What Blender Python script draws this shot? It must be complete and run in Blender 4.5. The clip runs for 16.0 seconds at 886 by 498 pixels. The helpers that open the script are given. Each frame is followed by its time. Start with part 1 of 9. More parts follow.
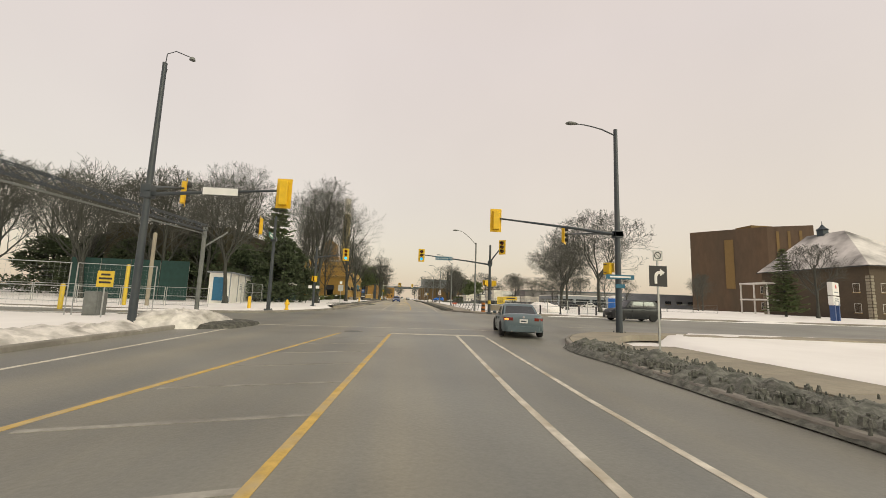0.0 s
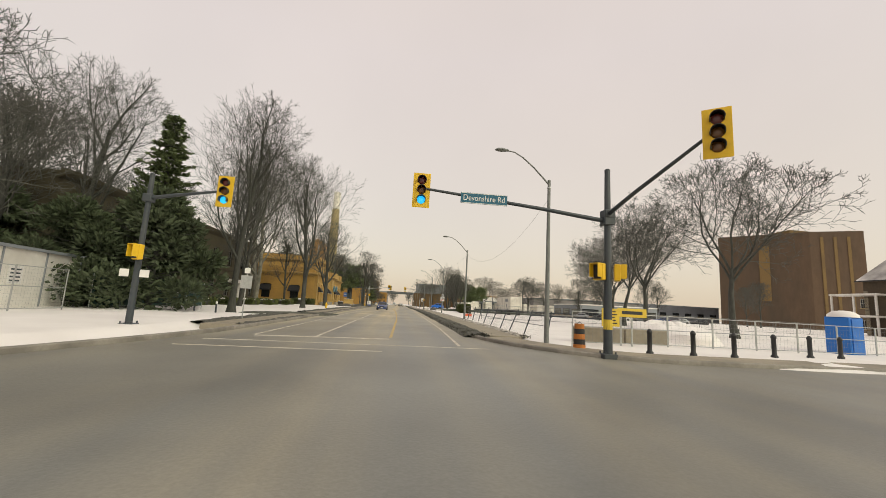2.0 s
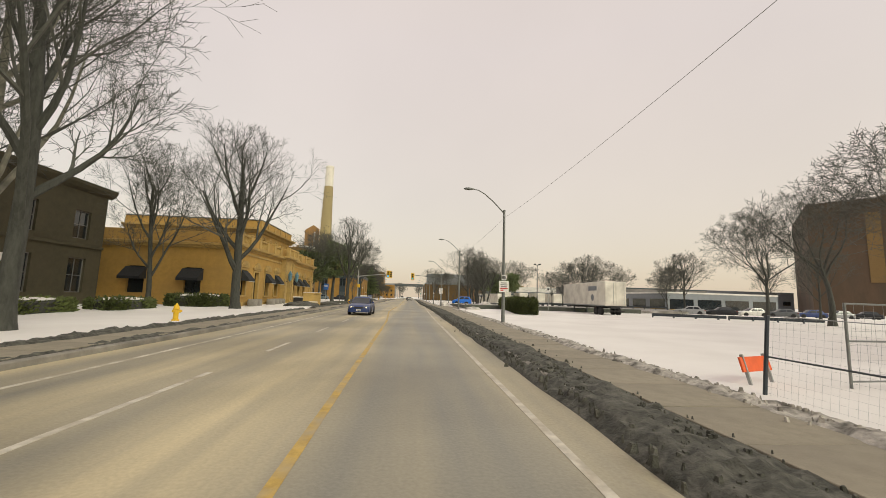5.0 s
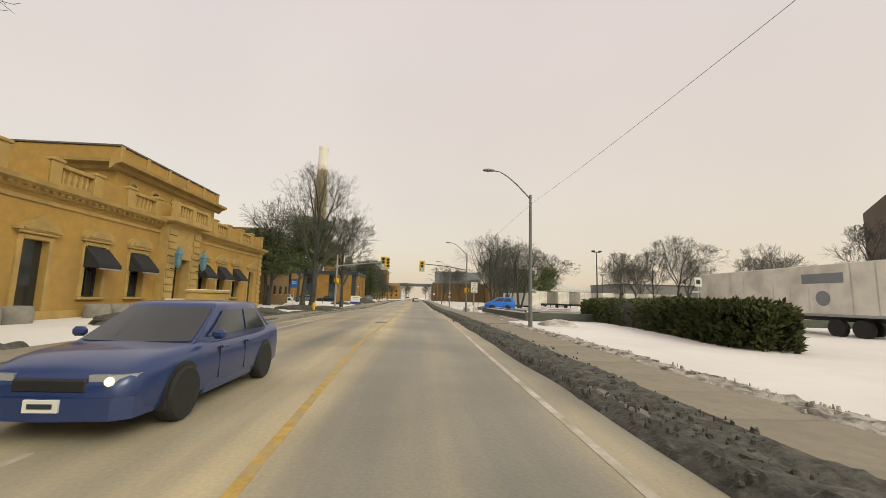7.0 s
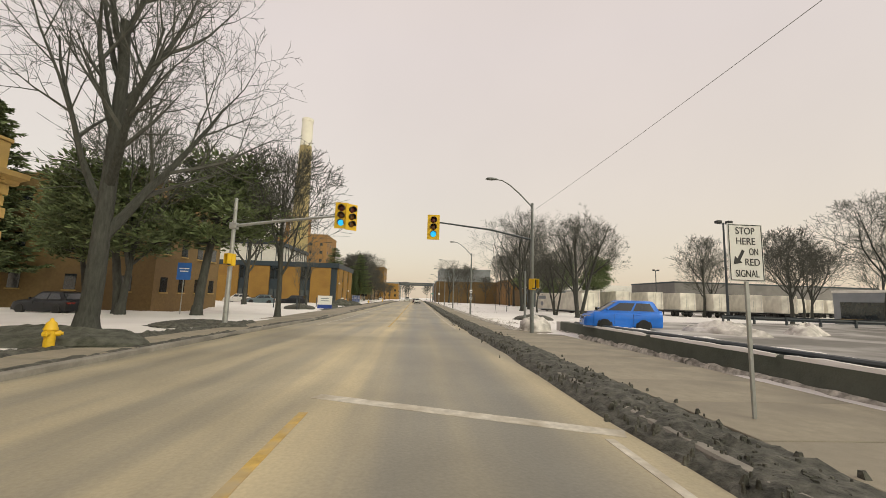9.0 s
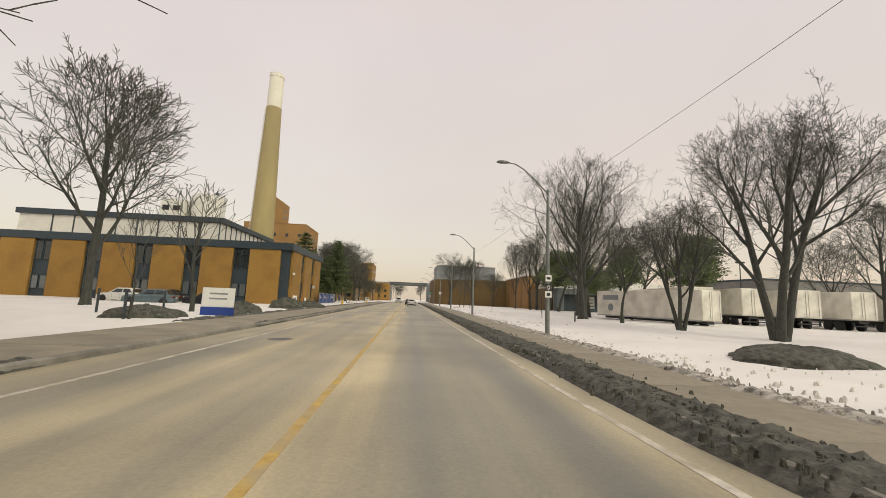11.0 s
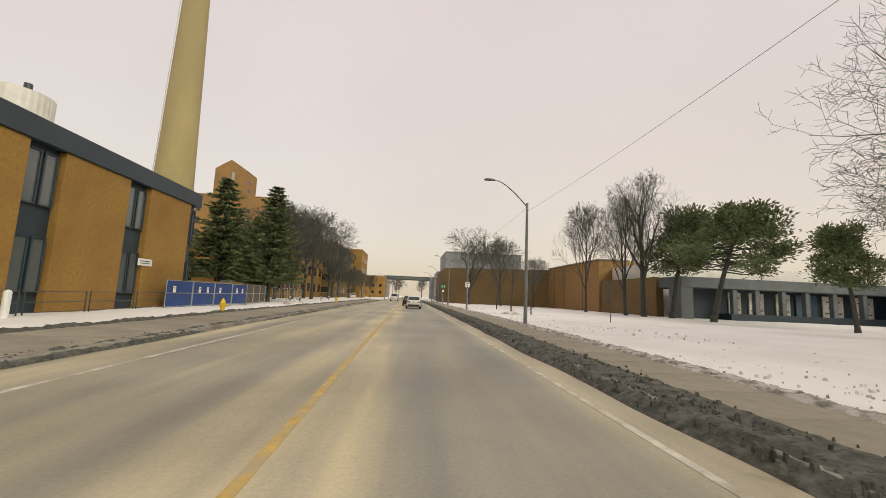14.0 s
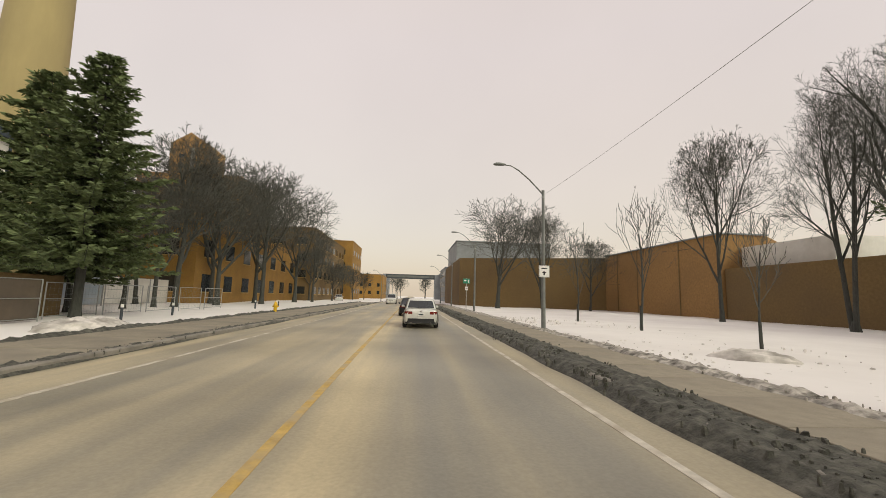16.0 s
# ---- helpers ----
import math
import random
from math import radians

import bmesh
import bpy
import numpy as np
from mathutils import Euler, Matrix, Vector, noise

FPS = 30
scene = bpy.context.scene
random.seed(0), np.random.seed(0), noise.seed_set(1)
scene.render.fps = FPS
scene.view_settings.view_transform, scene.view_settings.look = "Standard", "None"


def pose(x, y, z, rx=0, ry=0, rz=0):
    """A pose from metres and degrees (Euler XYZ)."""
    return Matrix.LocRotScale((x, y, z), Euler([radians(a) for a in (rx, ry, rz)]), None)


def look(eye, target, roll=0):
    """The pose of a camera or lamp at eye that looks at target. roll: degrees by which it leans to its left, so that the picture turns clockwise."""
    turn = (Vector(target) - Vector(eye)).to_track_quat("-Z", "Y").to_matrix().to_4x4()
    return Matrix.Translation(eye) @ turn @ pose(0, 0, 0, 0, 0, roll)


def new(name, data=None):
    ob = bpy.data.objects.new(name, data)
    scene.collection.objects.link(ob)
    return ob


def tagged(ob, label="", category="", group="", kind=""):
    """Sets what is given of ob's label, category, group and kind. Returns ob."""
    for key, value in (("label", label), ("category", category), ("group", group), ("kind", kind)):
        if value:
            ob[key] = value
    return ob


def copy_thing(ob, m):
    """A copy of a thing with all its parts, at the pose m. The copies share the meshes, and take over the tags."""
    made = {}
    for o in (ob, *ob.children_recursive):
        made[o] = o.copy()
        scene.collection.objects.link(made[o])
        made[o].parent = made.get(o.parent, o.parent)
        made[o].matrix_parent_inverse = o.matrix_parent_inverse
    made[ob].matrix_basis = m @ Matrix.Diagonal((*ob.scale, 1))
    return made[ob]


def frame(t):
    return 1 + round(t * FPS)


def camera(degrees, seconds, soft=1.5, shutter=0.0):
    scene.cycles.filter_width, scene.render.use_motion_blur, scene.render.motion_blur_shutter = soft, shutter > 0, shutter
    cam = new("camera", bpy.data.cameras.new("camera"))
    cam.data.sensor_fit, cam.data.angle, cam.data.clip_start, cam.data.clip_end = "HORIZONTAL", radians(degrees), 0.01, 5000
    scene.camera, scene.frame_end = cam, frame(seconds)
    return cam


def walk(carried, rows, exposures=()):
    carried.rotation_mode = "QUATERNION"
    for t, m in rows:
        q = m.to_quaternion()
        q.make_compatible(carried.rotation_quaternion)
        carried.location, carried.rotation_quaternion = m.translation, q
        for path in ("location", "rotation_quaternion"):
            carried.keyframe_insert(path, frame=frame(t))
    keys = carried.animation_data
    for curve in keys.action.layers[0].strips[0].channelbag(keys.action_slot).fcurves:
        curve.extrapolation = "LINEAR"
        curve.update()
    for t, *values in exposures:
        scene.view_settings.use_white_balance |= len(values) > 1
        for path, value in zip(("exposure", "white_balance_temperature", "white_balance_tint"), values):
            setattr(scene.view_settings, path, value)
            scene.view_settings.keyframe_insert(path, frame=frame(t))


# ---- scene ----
EXPO = 0.0
cam = camera(96.2, 16.0, soft=0.8)

# time, eye, target, roll
PATH = [
    (0, (-0.907, 1.666, 1.211), (-0.733, 3.642, 1.462), 2.0),
    (0.5, (-0.71, 8.101, 1.188), (-0.527, 10.076, 1.445), 2.3),
    (1, (-0.504, 14.512, 1.238), (-0.314, 16.486, 1.499), 2.5),
    (1.5, (-0.268, 20.938, 1.266), (-0.074, 22.909, 1.544), 2.9),
    (2, (-0.026, 27.443, 1.407), (0.168, 29.413, 1.691), 3.2),
    (2.5, (0.378, 33.904, 1.447), (0.561, 35.877, 1.722), 4.7),
    (3, (0.536, 40.182, 1.503), (0.717, 42.157, 1.759), 4.7),
    (3.5, (0.622, 46.412, 1.579), (0.805, 48.389, 1.819), 4.0),
    (4, (0.784, 52.854, 1.628), (0.967, 54.83, 1.873), 2.9),
    (6.5, (0.654, 86.897, 1.755), (0.786, 88.878, 1.997), 1.1),
    (7, (0.559, 93.498, 1.738), (0.682, 95.479, 1.983), 1.6),
    (7.5, (0.42, 100.106, 1.696), (0.538, 102.088, 1.934), 1.9),
    (8, (0.326, 106.788, 1.724), (0.446, 108.77, 1.966), 2.0),
    (8.5, (0.326, 113.663, 1.791), (0.444, 115.645, 2.035), 1.9),
    (9, (0.364, 120.819, 1.856), (0.484, 122.8, 2.102), 1.8),
    (11.5, (-0.196, 155.141, 1.434), (-0.034, 157.117, 1.692), 2.3),
    (12, (-0.213, 162.046, 1.462), (-0.05, 164.023, 1.713), 2.2),
    (12.5, (-0.151, 169.019, 1.461), (0.012, 170.996, 1.711), 2.1),
    (13, (-0.158, 175.925, 1.528), (0.004, 177.903, 1.777), 2.2),
    (13.5, (-0.223, 182.723, 1.561), (-0.063, 184.701, 1.812), 2.5),
    (14, (-0.195, 189.516, 1.514), (-0.036, 191.495, 1.755), 2.4),
    (14.5, (-0.197, 196.268, 1.5), (-0.041, 198.246, 1.744), 2.3),
    (15, (-0.235, 202.988, 1.575), (-0.076, 204.967, 1.82), 2.1),
    (15.5, (-0.15, 209.638, 1.606), (0.003, 211.618, 1.848), 2.0),
    (16, (-0.101, 216.179, 1.643), (0.049, 218.159, 1.883), 1.6),
]
walk(cam, [(t, look(e, g, r)) for t, e, g, r in PATH], exposures=[(0, EXPO, 6720, -3), (3, EXPO, 6640, -3), (7, EXPO, 6740, -3), (11.5, EXPO, 6600, -2), (16, EXPO, 6600, -2)])

# ---- world and sun: a bright, even overcast sky, slightly warm ----
SUN_EL, SUN_AZ = radians(34), radians(140)
world = bpy.data.worlds.new("world")
scene.world = world
world.use_nodes = True
wn, wl = world.node_tree.nodes, world.node_tree.links
wn.clear()
w_out = wn.new("ShaderNodeOutputWorld")
w_sky = wn.new("ShaderNodeTexSky")
w_sky.sky_type = "NISHITA"
w_sky.sun_disc = False
w_sky.sun_elevation, w_sky.sun_rotation = SUN_EL, SUN_AZ
w_sky.air_density, w_sky.dust_density = 1.0, 4.0
w_bg1 = wn.new("ShaderNodeBackground")
w_bg1.inputs[1].default_value = 0.05
wl.new(w_sky.outputs[0], w_bg1.inputs[0])
# the cloud layer: a soft gradient from the horizon up, with faint mottling
w_geo = wn.new("ShaderNodeTexCoord")
w_sep = wn.new("ShaderNodeSeparateXYZ")
wl.new(w_geo.outputs["Generated"], w_sep.inputs[0])
w_ramp = wn.new("ShaderNodeValToRGB")
w_ramp.color_ramp.elements[0].position = 0.0
w_ramp.color_ramp.elements[0].color = (0.885, 0.685, 0.558, 1)
w_ramp.color_ramp.elements[1].position = 0.55
w_ramp.color_ramp.elements[1].color = (0.922, 0.738, 0.715, 1)
wl.new(w_sep.outputs[2], w_ramp.inputs[0])
w_noise = wn.new("ShaderNodeTexNoise")
w_noise.inputs["Scale"].default_value = 2.2
w_noise.inputs["Detail"].default_value = 4
wl.new(w_geo.outputs["Generated"], w_noise.inputs["Vector"])
w_map = wn.new("ShaderNodeMapRange")
w_map.inputs[3].default_value, w_map.inputs[4].default_value = 0.90, 1.06
wl.new(w_noise.outputs[0], w_map.inputs[0])
w_mul = wn.new("ShaderNodeMix")
w_mul.data_type, w_mul.blend_type = "RGBA", "MULTIPLY"
w_mul.inputs[0].default_value = 1.0
wl.new(w_ramp.outputs[0], w_mul.inputs[6])
wl.new(w_map.outputs[0], w_mul.inputs[7])
w_bg2 = wn.new("ShaderNodeBackground")
w_bg2.inputs[1].default_value = 0.80
wl.new(w_mul.outputs[2], w_bg2.inputs[0])
w_add = wn.new("ShaderNodeAddShader")
wl.new(w_bg1.outputs[0], w_add.inputs[0])
wl.new(w_bg2.outputs[0], w_add.inputs[1])
wl.new(w_add.outputs[0], w_out.inputs[0])

sun_data = bpy.data.lights.new("sun", "SUN")
sun_data.energy, sun_data.angle, sun_data.color = 0.9, radians(25), (0.95, 0.96, 0.80)
sun = new("sun", sun_data)
sun_from = Vector((math.sin(SUN_AZ) * math.cos(SUN_EL), math.cos(SUN_AZ) * math.cos(SUN_EL), math.sin(SUN_EL)))
sun.matrix_basis = look(sun_from * 200, (0, 0, 0))


# ---- builders ----
def smooth(a, b, v):
    u = min(1.0, max(0.0, (v - a) / (b - a)))
    return u * u * (3 - 2 * u)


PROFILE = [(-60, -0.42), (0, -0.4), (20, -0.33), (40, -0.1), (60, 0.0), (90, 0.12), (118, 0.18), (137, 0.08),
           (155, -0.1), (175, -0.09), (190, -0.05), (216, 0.03), (300, 0.05), (3000, 0.05)]


def gz(y):
    """Height of the carriageway at y."""
    for (a, za), (b, zb) in zip(PROFILE, PROFILE[1:]):
        if y <= b:
            return za + (zb - za) * min(1, max(0, (y - a) / (b - a)))
    return 0.05


class Shape:
    """Gathers verts and faces for one mesh."""

    def __init__(self):
        self.v, self.f, self.mi = [], [], []

    def add(self, verts, faces, m=0, xf=None):
        n = len(self.v)
        self.v += [tuple(xf @ Vector(p)) if xf else tuple(p) for p in verts]
        self.f += [tuple(i + n for i in f) for f in faces]
        self.mi += [m] * len(faces)
        return self

    def box(self, x0, x1, y0, y1, z0, z1, b=0.0, m=0, xf=None):
        """A box; b chamfers its edges."""
        if b <= 0:
            vs = [(x, y, z) for z in (z0, z1) for y in (y0, y1) for x in (x0, x1)]
            return self.add(vs, [(0, 2, 3, 1), (4, 5, 7, 6), (0, 1, 5, 4), (2, 6, 7, 3), (0, 4, 6, 2), (1, 3, 7, 5)], m, xf)
        vs, idx = [], {}
        for k, z in enumerate((z0, z1)):
            for j, y in enumerate((y0, y1)):
                for i, x in enumerate((x0, x1)):
                    sx, sy, sz = 1 - 2 * i, 1 - 2 * j, 1 - 2 * k
                    for a, p in enumerate(((x, y + sy * b, z + sz * b), (x + sx * b, y, z + sz * b), (x + sx * b, y + sy * b, z))):
                        idx[i, j, k, a] = len(vs)
                        vs.append(p)
        q = lambda *ks: tuple(idx[k] for k in ks)
        fs = []
        for i in (0, 1):
            f = q((i, 0, 0, 0), (i, 1, 0, 0), (i, 1, 1, 0), (i, 0, 1, 0))
            fs.append(f if i else f[::-1])
            f = q((0, i, 0, 1), (1, i, 0, 1), (1, i, 1, 1), (0, i, 1, 1))
            fs.append(f[::-1] if i else f)
            f = q((0, 0, i, 2), (1, 0, i, 2), (1, 1, i, 2), (0, 1, i, 2))
            fs.append(f if i else f[::-1])
        for j in (0, 1):
            for k in (0, 1):
                f = q((0, j, k, 1), (1, j, k, 1), (1, j, k, 2), (0, j, k, 2))
                fs.append(f if (j != k) else f[::-1])
                f = q((j, 0, k, 0), (j, 1, k, 0), (j, 1, k, 2), (j, 0, k, 2))
                fs.append(f[::-1] if (j != k) else f)
                f = q((j, k, 0, 0), (j, k, 1, 0), (j, k, 1, 1), (j, k, 0, 1))
                fs.append(f if (j != k) else f[::-1])
                for i in (0, 1):
                    f = q((i, j, k, 0), (i, j, k, 1), (i, j, k, 2))
                    fs.append(f if (i + j + k) % 2 == 0 else f[::-1])
        return self.add(vs, fs, m, xf)

    def tube(self, pts, radii, n=8, m=0, cap=True, xf=None):
        """A round bar along points; radii a number or a list."""
        pts = [Vector(p) for p in pts]
        if not isinstance(radii, (list, tuple)):
            radii = [radii] * len(pts)
        vs, fs = [], []
        side = None
        for i, p in enumerate(pts):
            d = (pts[min(i + 1, len(pts) - 1)] - pts[max(i - 1, 0)]).normalized()
            if side is None:
                side = d.orthogonal().normalized()
            else:
                side = (side - d * side.dot(d)).normalized()
            up = d.cross(side)
            for k in range(n):
                a = 2 * math.pi * k / n
                vs.append(p + (side * math.cos(a) + up * math.sin(a)) * radii[i])
        for i in range(len(pts) - 1):
            for k in range(n):
                k2 = (k + 1) % n
                fs.append((i * n + k, i * n + k2, (i + 1) * n + k2, (i + 1) * n + k))
        if cap:
            fs.append(tuple(reversed(range(n))))
            fs.append(tuple((len(pts) - 1) * n + k for k in range(n)))
        return self.add(vs, fs, m, xf)

    def prism(self, poly, axis, a, b, m=0, xf=None):
        """A polygon of (u, v) drawn out from a to b along an axis."""
        put = {"x": lambda u, v, w: (w, u, v), "y": lambda u, v, w: (u, w, v), "z": lambda u, v, w: (u, v, w)}[axis]
        n = len(poly)
        vs = [put(u, v, a) for u, v in poly] + [put(u, v, b) for u, v in poly]
        fs = [tuple(range(n))[::-1], tuple(range(n, 2 * n))] + [(i, (i + 1) % n, n + (i + 1) % n, n + i) for i in range(n)]
        return self.add(vs, fs, m, xf)

    def lathe(self, prof, n=16, m=0, xf=None):
        """Turns (radius, z) pairs round z."""
        vs = [(r * math.cos(2 * math.pi * k / n), r * math.sin(2 * math.pi * k / n), z) for r, z in prof for k in range(n)]
        fs = [(i * n + k, i * n + (k + 1) % n, (i + 1) * n + (k + 1) % n, (i + 1) * n + k) for i in range(len(prof) - 1) for k in range(n)]
        fs += [tuple(range(n))[::-1], tuple((len(prof) - 1) * n + k for k in range(n))]
        return self.add(vs, fs, m, xf)

    def loft(self, rings, m=0, closed=True, cap=True, xf=None):
        n = len(rings[0])
        vs = [p for r in rings for p in r]
        fs = []
        for i in range(len(rings) - 1):
            for k in range(n if closed else n - 1):
                k2 = (k + 1) % n
                fs.append((i * n + k, i * n + k2, (i + 1) * n + k2, (i + 1) * n + k))
        if cap and closed:
            fs += [tuple(range(n))[::-1], tuple((len(rings) - 1) * n + k for k in range(n))]
        return self.add(vs, fs, m, xf)

    def mesh(self, name, mats, soft=False):
        me = bpy.data.meshes.new(name)
        me.from_pydata(self.v, [], self.f)
        for mt in (mats if isinstance(mats, (list, tuple)) else [mats]):
            me.materials.append(mt)
        if any(self.mi):
            me.polygons.foreach_set("material_index", self.mi)
        if soft:
            me.polygons.foreach_set("use_smooth", [True] * len(me.polygons))
            me.set_sharp_from_angle(angle=radians(soft if soft is not True else 40))
        me.update()
        return me


def fixed(bm_shape, name, mats, soft=False):
    """The mesh with its normals made consistent."""
    me = bm_shape.mesh(name, mats, False)
    bm = bmesh.new()
    bm.from_mesh(me)
    bmesh.ops.recalc_face_normals(bm, faces=bm.faces)
    bm.to_mesh(me)
    bm.free()
    if soft:
        me.polygons.foreach_set("use_smooth", [True] * len(me.polygons))
        me.set_sharp_from_angle(angle=radians(soft if soft is not True else 40))
    return me


def part(name, shape, mats, parent, label="", soft=False):
    me = shape if isinstance(shape, bpy.types.Mesh) else fixed(shape, name, mats, soft)
    ob = new(name, me)
    ob.parent = parent
    if label:
        ob["label"] = label
    return ob


def thing(name, label, category, m=None, group="", kind="", shape=None, mats=None, soft=False):
    data = fixed(shape, name, mats, soft) if shape else None
    ob = new(name, data)
    if m is not None:
        ob.matrix_basis = m
    return tagged(ob, label, category, group, kind)


def structure(name, shape, mats, label, soft=False):
    return thing(name, label, "", kind="structure", shape=shape, mats=mats, soft=soft)


# ---- materials ----
def material(name, color, rough=0.7, metal=0.0, var=0.15, scale=3.0, bump=0.0, bump_scale=None, dirt=None, dirt_amount=0.35,
             dirt_scale=0.6, spec=0.5, coat=0.0, per_piece=0.0, stretch=None, emit=None, alpha=None, trans=0.0):
    mt = bpy.data.materials.new(name)
    mt.use_nodes = True
    n, l = mt.node_tree.nodes, mt.node_tree.links
    b = n["Principled BSDF"]
    b.inputs["Roughness"].default_value = rough
    b.inputs["Metallic"].default_value = metal
    b.inputs["Specular IOR Level"].default_value = spec
    b.inputs["Coat Weight"].default_value = coat
    b.inputs["Coat Roughness"].default_value = 0.05
    b.inputs["Transmission Weight"].default_value = trans
    co = n.new("ShaderNodeTexCoord")
    vec = co.outputs["Object"]
    if stretch:
        mp = n.new("ShaderNodeMapping")
        mp.inputs["Scale"].default_value = stretch
        l.new(vec, mp.inputs[0])
        vec = mp.outputs[0]
    fine = n.new("ShaderNodeTexNoise")
    fine.inputs["Scale"].default_value = scale
    fine.inputs["Detail"].default_value = 6
    fine.inputs["Roughness"].default_value = 0.65
    l.new(vec, fine.inputs["Vector"])
    mr = n.new("ShaderNodeMapRange")
    mr.inputs[1].default_value, mr.inputs[2].default_value = 0.3, 0.7
    mr.inputs[3].default_value, mr.inputs[4].default_value = 1 - var, 1 + var
    l.new(fine.outputs[0], mr.inputs[0])
    mul = n.new("ShaderNodeMix")
    mul.data_type, mul.blend_type = "RGBA", "MULTIPLY"
    mul.inputs[0].default_value = 1
    mul.inputs[6].default_value = (*color, 1)
    l.new(mr.outputs[0], mul.inputs[7])
    out = mul.outputs[2]
    if dirt:
        big = n.new("ShaderNodeTexNoise")
        big.inputs["Scale"].default_value = dirt_scale
        big.inputs["Detail"].default_value = 5
        l.new(vec, big.inputs["Vector"])
        mr2 = n.new("ShaderNodeMapRange")
        mr2.inputs[1].default_value, mr2.inputs[2].default_value = 0.42, 0.68
        mr2.inputs[3].default_value, mr2.inputs[4].default_value = 0, dirt_amount
        l.new(big.outputs[0], mr2.inputs[0])
        mx = n.new("ShaderNodeMix")
        mx.data_type = "RGBA"
        l.new(mr2.outputs[0], mx.inputs[0])
        l.new(out, mx.inputs[6])
        mx.inputs[7].default_value = (*dirt, 1)
        out = mx.outputs[2]
    if per_piece:
        oi = n.new("ShaderNodeObjectInfo")
        gi = n.new("ShaderNodeNewGeometry")
        ad = n.new("ShaderNodeMath")
        l.new(oi.outputs["Random"], ad.inputs[0])
        l.new(gi.outputs["Random Per Island"], ad.inputs[1])
        mr3 = n.new("ShaderNodeMapRange")
        mr3.inputs[2].default_value = 2.0
        mr3.inputs[3].default_value, mr3.inputs[4].default_value = 1 - per_piece, 1 + per_piece
        l.new(ad.outputs[0], mr3.inputs[0])
        m3 = n.new("ShaderNodeMix")
        m3.data_type, m3.blend_type = "RGBA", "MULTIPLY"
        m3.inputs[0].default_value = 1
        l.new(out, m3.inputs[6])
        l.new(mr3.outputs[0], m3.inputs[7])
        out = m3.outputs[2]
    l.new(out, b.inputs["Base Color"])
    if bump:
        bn = n.new("ShaderNodeTexNoise")
        bn.inputs["Scale"].default_value = bump_scale or scale * 4
        bn.inputs["Detail"].default_value = 4
        l.new(vec, bn.inputs["Vector"])
        bp = n.new("ShaderNodeBump")
        bp.inputs["Strength"].default_value = bump
        bp.inputs["Distance"].default_value = 0.03
        l.new(bn.outputs[0], bp.inputs["Height"])
        l.new(bp.outputs[0], b.inputs["Normal"])
    if emit:
        b.inputs["Emission Color"].default_value = (*emit[:3], 1)
        b.inputs["Emission Strength"].default_value = emit[3]
    return mt


M_SNOW = material("snow", (0.83, 0.80, 0.77), 0.75, var=0.03, scale=0.35, bump=0.5, bump_scale=2.5, dirt=(0.62, 0.58, 0.55), dirt_amount=0.35, dirt_scale=0.22, spec=0.3)
M_SLUSH = material("gritty_slush", (0.052, 0.052, 0.040), 0.75, var=0.65, scale=9, bump=1.0, bump_scale=22, dirt=(0.22, 0.21, 0.175), dirt_amount=0.45, dirt_scale=5.5)
M_BANK = material("ploughed_grey_snow", (0.16, 0.16, 0.135), 0.8, var=0.5, scale=8, bump=1.0, bump_scale=20, dirt=(0.056, 0.060, 0.046), dirt_amount=0.85, dirt_scale=4.5)
M_RIDGE = material("dirty_crust", (0.50, 0.465, 0.41), 0.8, var=0.35, scale=6, bump=1.0, bump_scale=18, dirt=(0.075, 0.07, 0.055), dirt_amount=0.95, dirt_scale=4.0)
M_CRUST = material("crusted_dirty_snow", (0.72, 0.68, 0.63), 0.8, var=0.15, scale=4, bump=1.0, bump_scale=10, dirt=(0.24, 0.22, 0.19), dirt_amount=0.85, dirt_scale=1.6)
M_SOIL = material("soil", (0.06, 0.062, 0.046), 0.95, var=0.45, scale=7, bump=1.0, bump_scale=25, dirt=(0.2, 0.2, 0.17), dirt_amount=0.4, dirt_scale=2.2)
M_CONCRETE = material("concrete", (0.30, 0.265, 0.20), 0.8, var=0.15, scale=4, bump=0.3, bump_scale=30, dirt=(0.16, 0.145, 0.12), dirt_amount=0.7, dirt_scale=0.5, per_piece=0.12)
M_KERB = material("kerb_concrete", (0.27, 0.25, 0.215), 0.85, var=0.2, scale=4, bump=0.3, bump_scale=25, dirt=(0.12, 0.11, 0.095), dirt_amount=0.7, dirt_scale=0.8)
M_WHITE_LINE = material("white_road_paint", (0.58, 0.54, 0.46), 0.7, var=0.25, scale=5, dirt=(0.36, 0.31, 0.23), dirt_amount=0.95, dirt_scale=2.0)
M_YELLOW_LINE = material("yellow_road_paint", (0.52, 0.35, 0.09), 0.7, var=0.25, scale=5, dirt=(0.40, 0.33, 0.21), dirt_amount=0.95, dirt_scale=2.2)
M_POLE_DARK = material("dark_painted_steel", (0.035, 0.045, 0.055), 0.45, var=0.2, scale=5, dirt=(0.08, 0.085, 0.08), dirt_amount=0.5)
M_POLE_GREY = material("weathered_grey_steel", (0.19, 0.20, 0.19), 0.6, metal=0.2, var=0.2, scale=4, dirt=(0.10, 0.10, 0.09), dirt_amount=0.5)
M_GALV = material("galvanised_steel", (0.42, 0.43, 0.42), 0.45, metal=0.7, var=0.15, scale=6)
M_YELLOW = material("signal_yellow", (0.72, 0.45, 0.014), 0.5, var=0.08, scale=4)
M_BLACK = material("black_plastic", (0.018, 0.018, 0.02), 0.5, var=0.2)
M_GREEN_LIT = material("lit_green_lens", (0.02, 0.3, 0.4), 0.3, emit=(0.03, 0.38, 0.85, 1.3), var=0.05)
